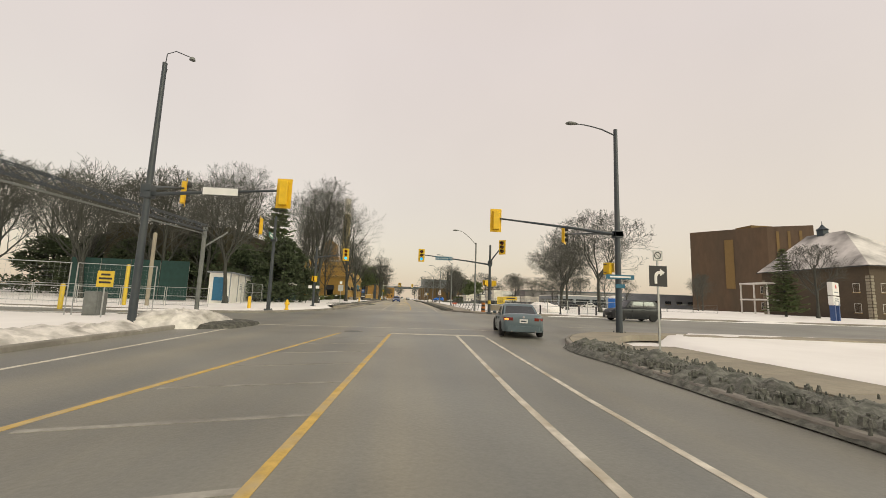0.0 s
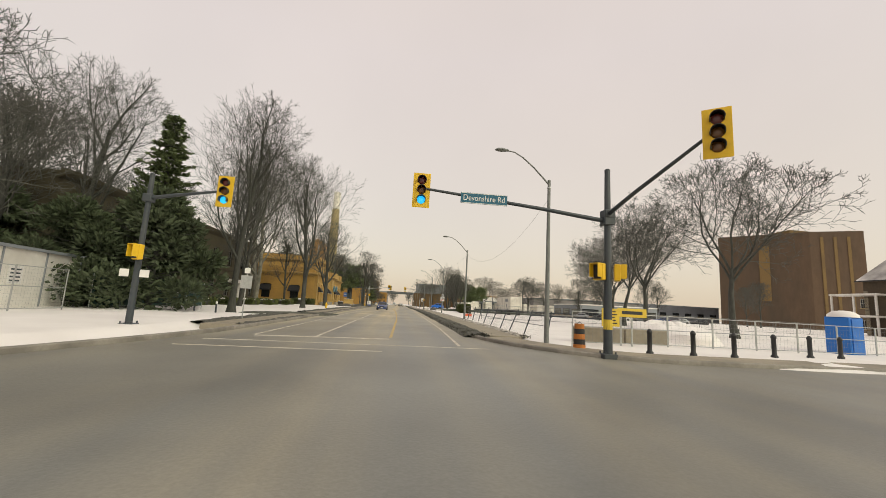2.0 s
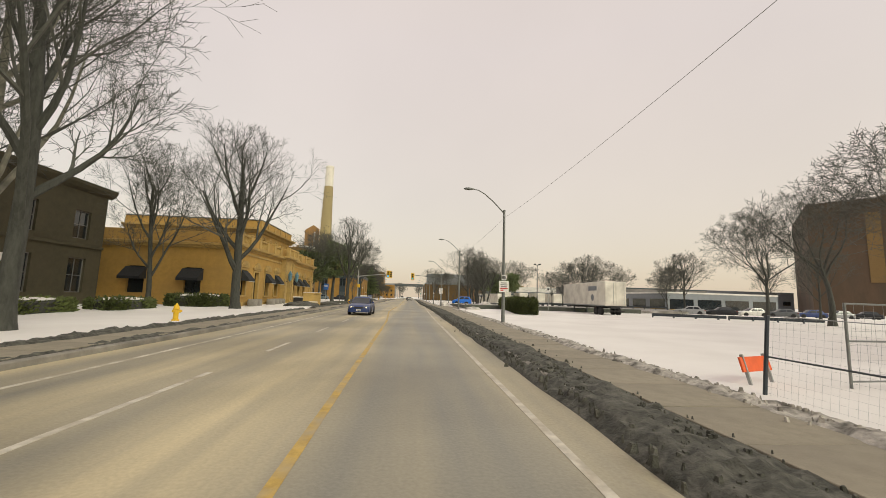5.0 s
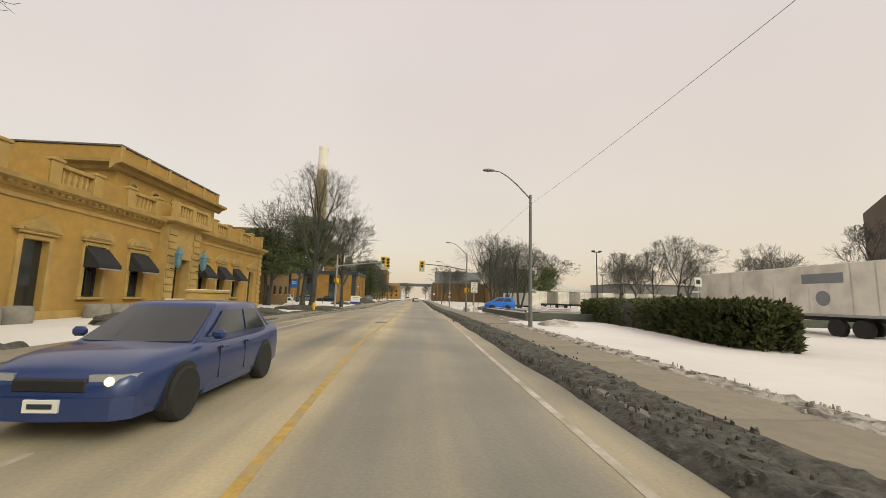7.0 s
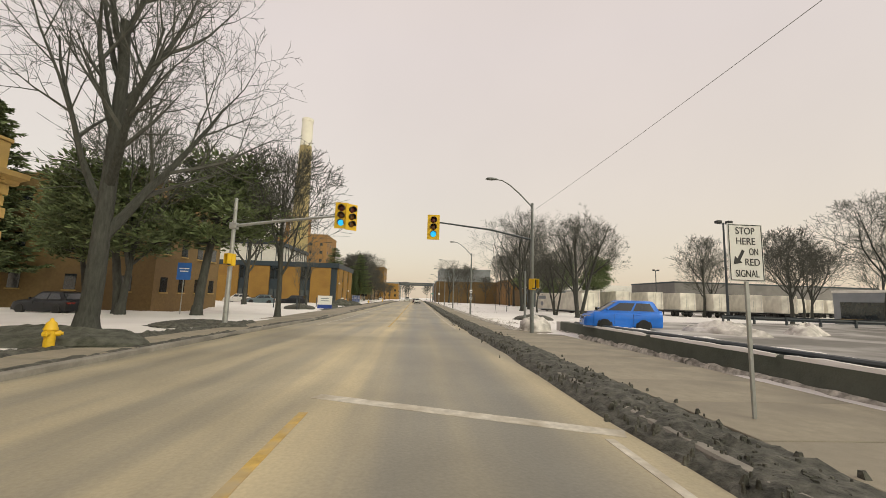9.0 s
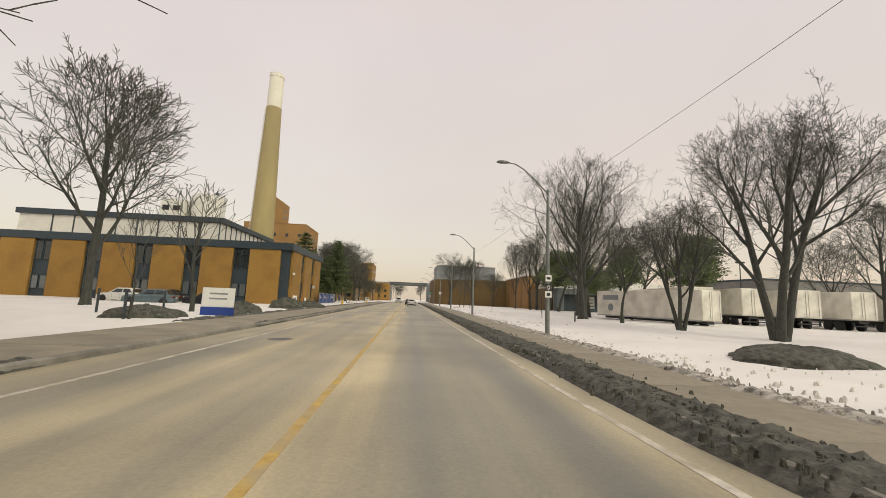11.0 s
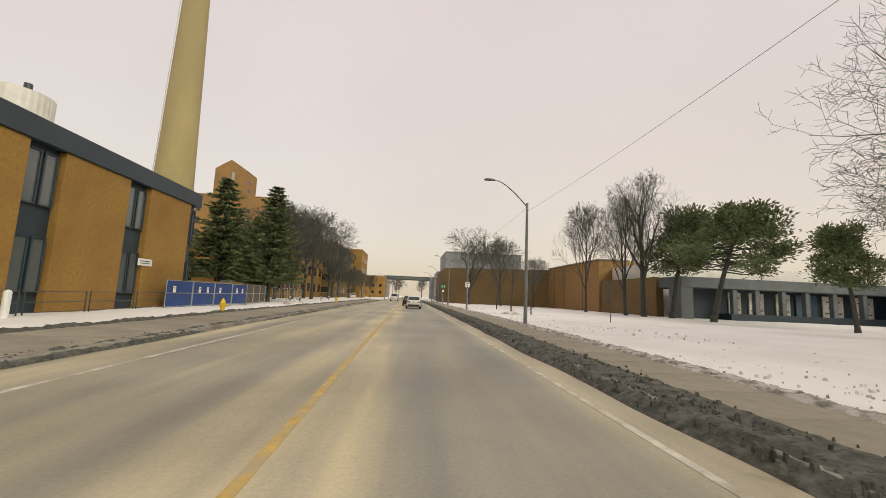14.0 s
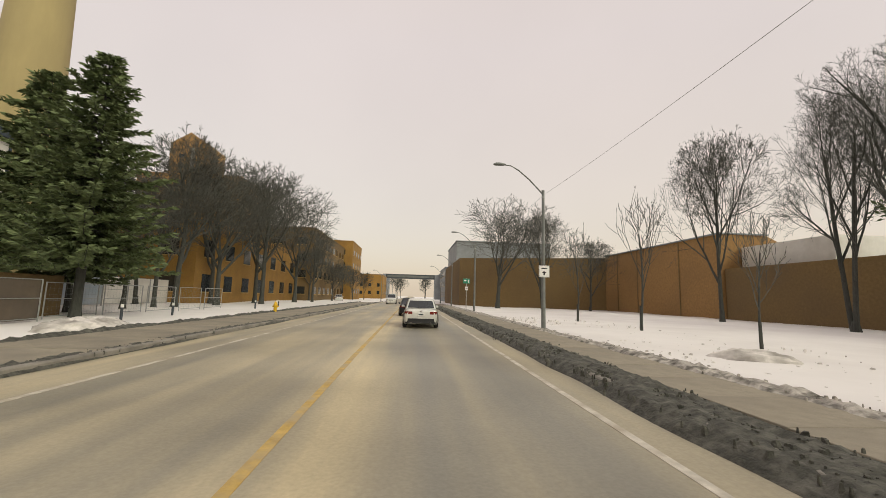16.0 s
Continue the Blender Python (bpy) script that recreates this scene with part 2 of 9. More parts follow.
M_LENS_RED = material("unlit_red_lens", (0.10, 0.02, 0.015), 0.25, var=0.1)
M_LENS_AMBER = material("unlit_amber_lens", (0.12, 0.05, 0.01), 0.25, var=0.1)
M_SIGN_WHITE = material("white_sign_sheet", (0.74, 0.73, 0.70), 0.5, var=0.06, scale=3)
M_SIGN_BLACK = material("black_sign_ink", (0.02, 0.02, 0.022), 0.5, var=0.1)
M_SIGN_TEAL = material("teal_sign_sheet", (0.008, 0.10, 0.165), 0.45, var=0.08)
M_SIGN_GREEN = material("green_sign_sheet", (0.02, 0.22, 0.13), 0.45, var=0.08)
M_SIGN_YELLOW = material("yellow_sign_sheet", (0.62, 0.44, 0.04), 0.5, var=0.08)
M_SIGN_RED = material("red_sign_ink", (0.5, 0.05, 0.04), 0.5, var=0.08)
M_BARK = material("bark", (0.054, 0.055, 0.047), 0.9, var=0.4, scale=8, bump=0.8, bump_scale=25, stretch=(1, 1, 0.25))
M_TWIG = material("twigs", (0.080, 0.080, 0.068), 0.9, var=0.3, scale=2)
M_BARK_PALE = material("pale_mottled_bark", (0.24, 0.23, 0.18), 0.85, var=0.4, scale=5, bump=0.4, bump_scale=18, dirt=(0.10, 0.10, 0.08), dirt_amount=0.8, dirt_scale=2.5)
M_NEEDLE = material("conifer_needles", (0.118, 0.15, 0.062), 0.8, var=0.5, scale=2.5, per_piece=0.35)
M_CEDAR = material("dark_cedar_sprays", (0.066, 0.086, 0.042), 0.8, var=0.45, scale=2.5, per_piece=0.35)
M_HEDGE = material("hedge_leaves", (0.085, 0.105, 0.028), 0.75, var=0.4, scale=3, per_piece=0.45)
M_SANDSTONE = material("yellow_sandstone", (0.44, 0.27, 0.070), 0.85, var=0.12, scale=2.5, bump=0.25, bump_scale=20, dirt=(0.30, 0.19, 0.07), dirt_amount=0.6, dirt_scale=0.35)
M_SANDSTONE2 = material("trim_sandstone", (0.46, 0.315, 0.105), 0.85, var=0.12, scale=3, bump=0.2, bump_scale=20, dirt=(0.25, 0.18, 0.09), dirt_amount=0.55, dirt_scale=0.8)
M_STONE_ROOF = material("roof_membrane", (0.16, 0.15, 0.14), 0.9, var=0.2, scale=1)
M_BRICK_OR = material("orange_brick", (0.295, 0.168, 0.038), 0.85, var=0.18, scale=6, bump=0.2, bump_scale=30, dirt=(0.205, 0.108, 0.028), dirt_amount=0.6, dirt_scale=0.5)
M_BRICK_BR = material("brown_brick", (0.19, 0.125, 0.05), 0.9, var=0.2, scale=5, dirt=(0.12, 0.082, 0.045), dirt_amount=0.6, dirt_scale=0.12)
M_BRICK_TAN = material("tan_brick", (0.30, 0.175, 0.065), 0.9, var=0.18, scale=4, dirt=(0.2, 0.12, 0.05), dirt_amount=0.6, dirt_scale=0.15)
M_DARK_PANEL = material("dark_blue_panel", (0.022, 0.036, 0.048), 0.5, var=0.15, scale=2, dirt=(0.036, 0.05, 0.06), dirt_amount=0.5)
M_GLASS = material("window_glass", (0.02, 0.026, 0.03), 0.08, var=0.2, scale=0.8, spec=0.8)
M_GLASS_PALE = material("reflecting_window_glass", (0.10, 0.115, 0.12), 0.12, var=0.2, scale=0.7, spec=0.9)
M_AWNING = material("dark_awning_cloth", (0.022, 0.024, 0.027), 0.85, var=0.25, scale=6)
M_STACK = material("stack_concrete", (0.40, 0.325, 0.155), 0.9, var=0.1, scale=0.5, bump=0.2, dirt=(0.28, 0.235, 0.13), dirt_amount=0.6, dirt_scale=0.12, stretch=(1, 1, 0.25))
M_STACK_WHITE = material("stack_white_paint", (0.72, 0.69, 0.60), 0.85, var=0.06, scale=0.6)
M_TRAILER = material("white_trailer_skin", (0.76, 0.73, 0.64), 0.5, var=0.08, scale=1.2, dirt=(0.36, 0.33, 0.28), dirt_amount=0.5, dirt_scale=0.7)
M_GREY_CLAD = material("grey_cladding", (0.24, 0.26, 0.28), 0.6, var=0.1, scale=1, dirt=(0.16, 0.17, 0.18), dirt_amount=0.5, dirt_scale=0.2)
M_WHITE_PAINT = material("white_paint", (0.74, 0.72, 0.67), 0.6, var=0.06, scale=2, dirt=(0.45, 0.42, 0.36), dirt_amount=0.4)
M_RUBBER = material("tyre_rubber", (0.022, 0.022, 0.022), 0.85, var=0.2, scale=10)
M_CHROME = material("bright_metal", (0.55, 0.55, 0.56), 0.22, metal=1.0, var=0.05)
M_TAIL = material("red_tail_lamp", (0.17, 0.014, 0.01), 0.15, var=0.1, coat=0.6)
M_AMBER_LIT = material("lit_amber_lamp", (0.8, 0.25, 0.05), 0.2, emit=(1.0, 0.35, 0.08, 1.0), var=0.05)
M_HEADLIT = material("lit_headlamp", (0.8, 0.7, 0.5), 0.15, emit=(1.0, 0.8, 0.5, 1.5), var=0.05)
M_LAMP = material("headlamp_glass", (0.45, 0.46, 0.47), 0.12, metal=0.4, var=0.1, coat=0.6)


def asphalt_material():
    """Asphalt: grey and damp at the junction, pale tan further on from salt and painted sky glare, worn along the wheel
    tracks.
    """
    mt = bpy.data.materials.new("salt_and_glare_asphalt")
    mt.use_nodes = True
    n, l = mt.node_tree.nodes, mt.node_tree.links
    b = n["Principled BSDF"]
    co = n.new("ShaderNodeTexCoord")
    sep = n.new("ShaderNodeSeparateXYZ")
    l.new(co.outputs["Object"], sep.inputs[0])
    across = n.new("ShaderNodeMapRange")
    across.inputs[1].default_value, across.inputs[2].default_value = -8.0, 4.5
    l.new(sep.outputs[0], across.inputs[0])
    ramp = n.new("ShaderNodeValToRGB")
    cr = ramp.color_ramp
    # left lanes run paler: salt, with the sky's glare painted into the colour
    stops = ((0.0, 0.55), (0.10, 0.75), (0.2, 0.45), (0.32, 0.75), (0.42, 0.5), (0.50, 0.95), (0.58, 0.85), (0.655, 0.25), (0.72, 0.5), (0.79, 0.22), (0.87, 0.7), (1.0, 0.6))
    while len(cr.elements) < len(stops):
        cr.elements.new(0.5)
    for e, (p, v) in zip(cr.elements, stops):
        e.position, e.color = p, (v, v, v, 1)
    l.new(across.outputs[0], ramp.inputs[0])
    along = n.new("ShaderNodeMapRange")
    along.inputs[1].default_value, along.inputs[2].default_value = 36.0, 75.0
    along.inputs[3].default_value, along.inputs[4].default_value = 0.25, 1.0
    l.new(sep.outputs[1], along.inputs[0])
    mp = n.new("ShaderNodeMapping")
    mp.inputs["Scale"].default_value = (0.9, 0.06, 1)
    l.new(co.outputs["Object"], mp.inputs[0])
    streak = n.new("ShaderNodeTexNoise")
    streak.inputs["Scale"].default_value, streak.inputs["Detail"].default_value = 1.4, 7
    l.new(mp.outputs[0], streak.inputs["Vector"])
    sm = n.new("ShaderNodeMapRange")
    sm.inputs[1].default_value, sm.inputs[2].default_value = 0.3, 0.7
    sm.inputs[3].default_value, sm.inputs[4].default_value = 0.45, 1.25
    l.new(streak.outputs[0], sm.inputs[0])
    m1 = n.new("ShaderNodeMath")
    m1.operation = "MULTIPLY"
    l.new(ramp.outputs[0], m1.inputs[0])
    l.new(along.outputs[0], m1.inputs[1])
    m2 = n.new("ShaderNodeMath")
    m2.operation, m2.use_clamp = "MULTIPLY", True
    l.new(m1.outputs[0], m2.inputs[0])
    l.new(sm.outputs[0], m2.inputs[1])
    mix = n.new("ShaderNodeMix")
    mix.data_type = "RGBA"
    l.new(m2.outputs[0], mix.inputs[0])
    mix.inputs[6].default_value = (0.138, 0.144, 0.138, 1)
    mix.inputs[7].default_value = (0.545, 0.462, 0.295, 1)
    fine = n.new("ShaderNodeTexNoise")
    fine.inputs["Scale"].default_value, fine.inputs["Detail"].default_value = 22, 5
    l.new(co.outputs["Object"], fine.inputs["Vector"])
    fm = n.new("ShaderNodeMapRange")
    fm.inputs[3].default_value, fm.inputs[4].default_value = 0.8, 1.2
    l.new(fine.outputs[0], fm.inputs[0])
    patch = n.new("ShaderNodeTexNoise")
    patch.inputs["Scale"].default_value, patch.inputs["Detail"].default_value = 0.22, 5
    l.new(co.outputs["Object"], patch.inputs["Vector"])
    pm = n.new("ShaderNodeMapRange")
    pm.inputs[1].default_value, pm.inputs[2].default_value = 0.35, 0.65
    pm.inputs[3].default_value, pm.inputs[4].default_value = 0.82, 1.15
    l.new(patch.outputs[0], pm.inputs[0])
    mu = n.new("ShaderNodeMath")
    mu.operation = "MULTIPLY"
    l.new(fm.outputs[0], mu.inputs[0])
    l.new(pm.outputs[0], mu.inputs[1])
    mm = n.new("ShaderNodeMix")
    mm.data_type, mm.blend_type = "RGBA", "MULTIPLY"
    mm.inputs[0].default_value = 1
    l.new(mix.outputs[2], mm.inputs[6])
    l.new(mu.outputs[0], mm.inputs[7])
    l.new(mm.outputs[2], b.inputs["Base Color"])
    rr = n.new("ShaderNodeMapRange")
    rr.inputs[3].default_value, rr.inputs[4].default_value = 0.42, 0.7
    l.new(m2.outputs[0], rr.inputs[0])
    l.new(rr.outputs[0], b.inputs["Roughness"])
    bp = n.new("ShaderNodeBump")
    bp.inputs["Strength"].default_value, bp.inputs["Distance"].default_value = 0.25, 0.02
    l.new(fine.outputs[0], bp.inputs["Height"])
    l.new(bp.outputs[0], b.inputs["Normal"])
    return mt


M_ASPHALT = asphalt_material()

# ---- ground, carriageway, kerbs, pavements ----
def corner(x0, y0, x1, y1, first, n=10):
    """A quarter of an ellipse from (x0, y0) to (x1, y1); first: the axis it leaves along."""
    pts = []
    for i in range(n + 1):
        a = math.pi / 2 * i / n
        if first == "y":
            pts.append((x0 + (x1 - x0) * (1 - math.cos(a)), y0 + (y1 - y0) * math.sin(a)))
        else:
            pts.append((x0 + (x1 - x0) * math.sin(a), y0 + (y1 - y0) * (1 - math.cos(a))))
    return pts


FAR = 1500.0
EDGE_R1 = [(4.7, -60), (4.7, 10)] + corner(4.8, 13, 10.5, 22, "y") + [(20, 22), (160, 22)]
EDGE_R2 = [(160, 40.3), (12, 40.3)] + corner(10, 40.3, 3.6, 49, "x") + [(3.6, 60), (3.6, 118), (3.6, 150), (3.6, 200), (3.5, FAR)]
EDGE_L1 = [(-10.1, -60), (-10.1, 17)] + corner(-10.1, 19, -15, 25, "y") + [(-22, 25), (-160, 25)]
EDGE_L2 = [(-160, 30.6), (-18, 30.6)] + corner(-14, 30.6, -7.0, 47, "x") + [(-6.9, 60), (-7.0, 118), (-7.2, 160), (-7.2, FAR)]


def edge_at(y):
    """Left and right limits of the asphalt at y."""
    y = min(max(y, -59.9), FAR - 1)
    def pick(line, y, inner):
        xs = []
        for (ax, ay), (bx, by) in zip(line, line[1:]):
            if min(ay, by) <= y <= max(ay, by) and ay != by:
                xs.append(ax + (bx - ax) * (y - ay) / (by - ay))
        return xs
    if y < 22:
        r = min(pick(EDGE_R1, y, 1))
    elif y <= 40.3:
        r = 160
    else:
        r = min(pick(EDGE_R2, y, 1))
    if y < 25:
        l = max(pick(EDGE_L1, y, 1))
    elif y <= 30.6:
        l = -160
    else:
        l = max(pick(EDGE_L2, y, 1))
    return l, r


rows_y = sorted(set([-60, -40, -20, -5] + [i * 1.0 for i in range(0, 60)] + [21.999, 22.001, 24.999, 25.001, 30.599, 30.601, 40.299, 40.301]
                    + [60 + 3 * i for i in range(110)] + [400, 450, 500, 600, 800, FAR]))
sh = Shape()
rings = []
for y in rows_y:
    l, r = edge_at(y)
    xs = [l, max(l, -12), -7, -4, -1.4, 0.7, 2.7, min(r, 9), r]
    xs = [min(max(v, l), r) for v in xs]
    rings.append([(v, y, gz(y) - 0.00012 * min(abs(v), 20) ** 2) for v in xs])
sh.loft(rings, closed=False)
road = structure("road", sh, M_ASPHALT, "grey asphalt road worn along the wheel tracks, salt and sky glare coloured in pale tan", soft=True)

# one sheet of snow-covered ground to the horizon, sunk below the carriageway and pavements
def off_road(x, y):
    """How far (0 to 1) a spot counts as open snow."""
    l, r = edge_at(y)
    d = min(abs(x - l), abs(x - r))
    if l < x < r:
        return 0.0
    if 22 < y < 40.3 and x > 9:
        return 0.0
    right = x > 0
    soft_edge = (2.75 if y > 45 else 4.4) if right else (3.8 if y > 150 else 2.1)
    v = smooth(soft_edge - 0.25, soft_edge + 0.35, d)
    for cx, cy0, cy1, reach in ((-1, 59.5, 66.5, 200), (-1, 104, 108.5, 24), (-1, 116.5, 123, 14), (-1, 157, 168, 300), (1, 131, 141, 300)):
        if (x > 0) == (cx > 0) and abs(x) < reach:
            v *= smooth(0, 1.2, max(cy0 - y, y - cy1) + 0.6)
    return v


gx = [-1500, -800, -400, -200, -120, -80] + [-60 + 2 * i for i in range(15)] + [-30 + 0.8 * i for i in range(23)]
gx += [-11.6 + 0.5 * i for i in range(12)] + [-5, 0, 3] + [3.8 + 0.5 * i for i in range(20)] + [14 + 0.8 * i for i in range(22)]
gx += [33 + 2 * i for i in range(16)] + [80, 120, 200, 400, 800, 1500]
gy = [-300, -100, -60, -40, -20, -10] + [0.75 * i for i in range(0, 410)] + [312, 325, 350, 400, 500, 700, 1000, FAR]
rings = []
for y in gy:
    ring = []
    for x in gx:
        o = off_road(x, y)
        n1 = noise.noise(Vector((x * 0.12, y * 0.12, 0.3)))
        n2 = noise.noise(Vector((x * 0.8, y * 0.8, 4.0)))
        h = -0.16 + o * (0.30 + 0.12 * n1 + 0.05 * n2)
        ring.append((x, y, gz(y) + h))
    rings.append(ring)
sh = Shape().loft(rings, closed=False)
ground = structure("ground", sh, M_SNOW, "snow-covered lawns and verges lying beside the road", soft=60)


def line_points(pts, step=1.5, lim=320):
    """Even points along a line in plan."""
    out = []
    for (ax, ay), (bx, by) in zip(pts, pts[1:]):
        if ay > lim and by > lim:
            break
        n = max(1, int(min(math.hypot(bx - ax, by - ay), 400) / step))
        for i in range(n):
            u = i / n
            if by > lim:
                u *= (lim - ay) / (by - ay)
            out.append((ax + (bx - ax) * u, ay + (by - ay) * u))
    return out


def sweep(pts, prof, rough=0.0, seed=0, lumps=1.1):
    """A section (offset to the left of the line, height) swept along points in plan; rough: lumpiness."""
    rings = []
    for i, (x, y) in enumerate(pts):
        ax, ay = pts[max(i - 1, 0)]
        bx, by = pts[min(i + 1, len(pts) - 1)]
        d = Vector((bx - ax, by - ay)).normalized()
        nx, ny = -d.y, d.x
        ring = []
        for k, (o, h) in enumerate(prof):
            e = 0
            if rough and 0 < k < len(prof) - 1:
                e = noise.noise(Vector((x * 0.9 + seed, y * 0.9, o * 2.1))) * 0.6 + noise.noise(Vector((x * 3.1, y * 3.1 + seed, o * 5))) * 0.45 + noise.noise(Vector((x * 7.7, y * 7.7 + seed, o * 11))) * 0.5
            oo = o + (noise.noise(Vector((x * 0.35, y * 0.35, seed + 9.0))) * rough * 0.9 if rough else 0)
            grit = 0.0
            if rough and k:
                grit = 0.16 * rough * (noise.noise(Vector((x * 13 + seed, y * 13, o * 14))) + 0.8 * noise.noise(Vector((x * 5, y * 5 + seed, o * 6))))
                oo += 0.3 * rough * noise.noise(Vector((x * 4, y * 4, seed + 3.0 + k)))
            ring.append((x + nx * oo, y + ny * oo, gz(y) + max(-0.1, h * (1 + lumps * e * bool(rough)) + rough * 0.10 * e + grit)))
        rings.append(ring)
    return Shape().loft(rings, closed=False)


KERB = [(0.02, -0.12), (0.0, 0.11), (-0.03, 0.14), (-0.15, 0.145), (-0.16, -0.12)]
KERB_L = [(-o, h) for o, h in KERB]
for line, prof, lab in ((EDGE_R1, KERB, "k"), (EDGE_R2, KERB, "k"), (EDGE_L1, KERB_L, "k"), (EDGE_L2, KERB_L, "k")):
    structure("kerb", sweep(line_points(line, 1.0), prof), M_KERB, "worn concrete kerb stained with road salt")

# dirty ploughed banks along the kerbs
def bank(name, pts, prof, label, seed=0, mat=None, rough=0.16, lumps=0.55):
    return thing(name, label, "snow bank", kind="stuff", shape=sweep(pts, prof, rough, seed, lumps), mats=mat or M_SLUSH, soft=35)


def straight(x, y0, y1, step=0.22, x1=None):
    n = int(abs(y1 - y0) / step)
    return [(x + ((x1 if x1 is not None else x) - x) * i / n, y0 + (y1 - y0) * i / n) for i in range(n + 1)]


RB = [(0.46, 0.0), (0.4, 0.05), (0.32, 0.09), (0.24, 0.13), (0.16, 0.16), (0.06, 0.175), (-0.06, 0.18), (-0.18, 0.18), (-0.3, 0.18), (-0.42, 0.178), (-0.54, 0.175), (-0.66, 0.165), (-0.78, 0.15), (-0.9, 0.1)]
bank("snow_bank", straight(3.75, 47.5, 124, 0.11, x1=3.75), RB, "dark gritty slush ploughed along the kerb", 1)
bank("snow_bank", straight(3.75, 123.6, 250, 0.11), RB, "dark gritty slush ploughed along the kerb", 2)
bank("snow_bank", straight(3.75, 249.6, 320, 0.25), RB, "dark gritty slush ploughed along the kerb", 13)
RB0 = [(0.15, 0.02), (0.05, 0.09), (-0.1, 0.16), (-0.25, 0.21), (-0.45, 0.26), (-0.65, 0.28), (-0.85, 0.28), (-1.1, 0.26), (-1.35, 0.22), (-1.6, 0.13), (-1.9, 0.0)]
bank("snow_bank", straight(4.75, -6, 15.5, 0.1), RB0, "lumpy grey ploughed snow heaped along the kerb", 3, M_BANK, 0.2, 0.9)
RS = [(0.16, 0.10), (0.06, 0.15), (-0.04, 0.18), (-0.14, 0.19), (-0.26, 0.19), (-0.4, 0.17), (-0.55, 0.13), (-0.75, 0.06)]
bank("snow_bank", straight(6.22, 48, 117.5, 0.13), RS, "low ridge of grey crusted snow beside the pavement", 4, M_RIDGE)
bank("snow_bank", straight(6.22, 144, 300, 0.15), RS, "low ridge of grey crusted snow beside the pavement", 5, M_RIDGE)
LT = [(-0.1, 0.0), (-0.02, 0.09), (0.08, 0.14), (0.2, 0.15), (0.32, 0.14), (0.42, 0.1)]
LI = [(-0.14, 0.11), (-0.05, 0.16), (0.06, 0.2), (0.2, 0.22), (0.36, 0.2), (0.55, 0.15), (0.8, 0.08)]
for n, (ya, yb) in enumerate(((47, 59), (66.5, 104), (108.5, 117), (123, 157))):
    bank("snow_bank", straight(-7.2, ya, yb, 0.14), LT, "thin dark ridge of gritty ice along the kerb", 6 + n, None, 0.14)
    bank("snow_bank", straight(-8.9, ya, min(yb, 145), 0.14), LI, "dirty slush heaped beside the pavement", 26 + n, None, 0.2)
bank("snow_bank", straight(-7.25, 168, 300, 0.16), LT, "thin dark ridge of gritty ice along the kerb", 10, None, 0.14)
bank("snow_bank", straight(-10.5, 168, 300, 0.16), [(-0.12, 0.1), (-0.02, 0.16), (0.1, 0.2), (0.24, 0.21), (0.4, 0.18), (0.6, 0.1)], "dirty snow ridge at the pavement's edge", 11, None, 0.14)
bank("snow_bank", straight(-10.3, -6, 17, 0.15), [(-0.1, 0.1), (0.05, 0.2), (0.3, 0.29), (0.6, 0.34), (1.0, 0.35), (1.5, 0.32), (2.1, 0.22), (2.8, 0.1)], "crusted snow heaped behind the kerb", 12, M_CRUST, 0.2, 0.5)

# pavements of concrete slabs
def slabs(name, x0, x1, y0, y1, length, label):
    sh = Shape()
    w = x1 - x0
    pav = tagged(new(name), label, "pavement", kind="structure")
    sh.box(0, w, 0.008, length - 0.008, -0.32, 0, b=0.008)
    me = fixed(sh, "slab", M_CONCRETE)
    n = int((y1 - y0) / length)
    for i in range(n):
        y = y0 + i * length
        ob = part("slab", me, None, pav)
        ob.matrix_basis = pose(x0, y, gz(y + length / 2) + 0.135 + random.uniform(-0.006, 0.006), math.degrees(math.atan2(gz(y + length) - gz(y), length)), 0, 0)
    return pav


corner_r1 = [p for p in line_points(EDGE_R1, 0.8) if p[1] > 9.5 and p[0] < 70]
structure("pavement", sweep(corner_r1, [(-0.17, 0.12), (-0.18, 0.15), (-1.0, 0.165), (-2.1, 0.17), (-2.12, -0.1)], 0), M_CONCRETE, "tan concrete pavement round the corner")
corner_r2 = [p for p in line_points(EDGE_R2, 0.8) if p[0] < 70 and p[1] < 47.4]
structure("pavement", sweep(corner_r2, [(-0.17, 0.12), (-0.18, 0.15), (-0.9, 0.165), (-1.5, 0.17), (-1.52, -0.1)], 0), M_CONCRETE, "tan concrete pavement round the corner")

# paint
M_FAINT = material("faint_road_paint", (0.30, 0.285, 0.25), 0.7, var=0.3, scale=4, dirt=(0.16, 0.15, 0.135), dirt_amount=0.8, dirt_scale=1.2)
def stripe(name, pts, width, mat, label, dz=0.006):
    n = len(pts)
    rings = []
    for i, (x, y) in enumerate(pts):
        ax, ay = pts[max(i - 1, 0)]
        bx, by = pts[min(i + 1, n - 1)]
        d = Vector((bx - ax, by - ay)).normalized()
        px, py = -d.y * width / 2, d.x * width / 2
        zz = lambda xx, yy: gz(yy) - 0.00012 * min(abs(xx), 20) ** 2 + dz
        rings.append([(x + px, y + py, zz(x + px, y + py)), (x - px, y - py, zz(x - px, y - py)), (x - px, y - py, zz(x, y) - 0.012), (x + px, y + py, zz(x, y) - 0.012)])
    return structure(name, Shape().loft(rings), mat, label)


def run(keys, y0, y1, step=2.0):
    """Points of a line given by (y, x) keys."""
    out, n = [], max(1, int((y1 - y0) / step))
    for i in range(n + 1):
        y = y0 + (y1 - y0) * i / n
        for (ya, xa), (yb, xb) in zip(keys, keys[1:]):
            if ya <= y <= yb:
                out.append((xa + (xb - xa) * (y - ya) / (yb - ya), y))
                break
    return out


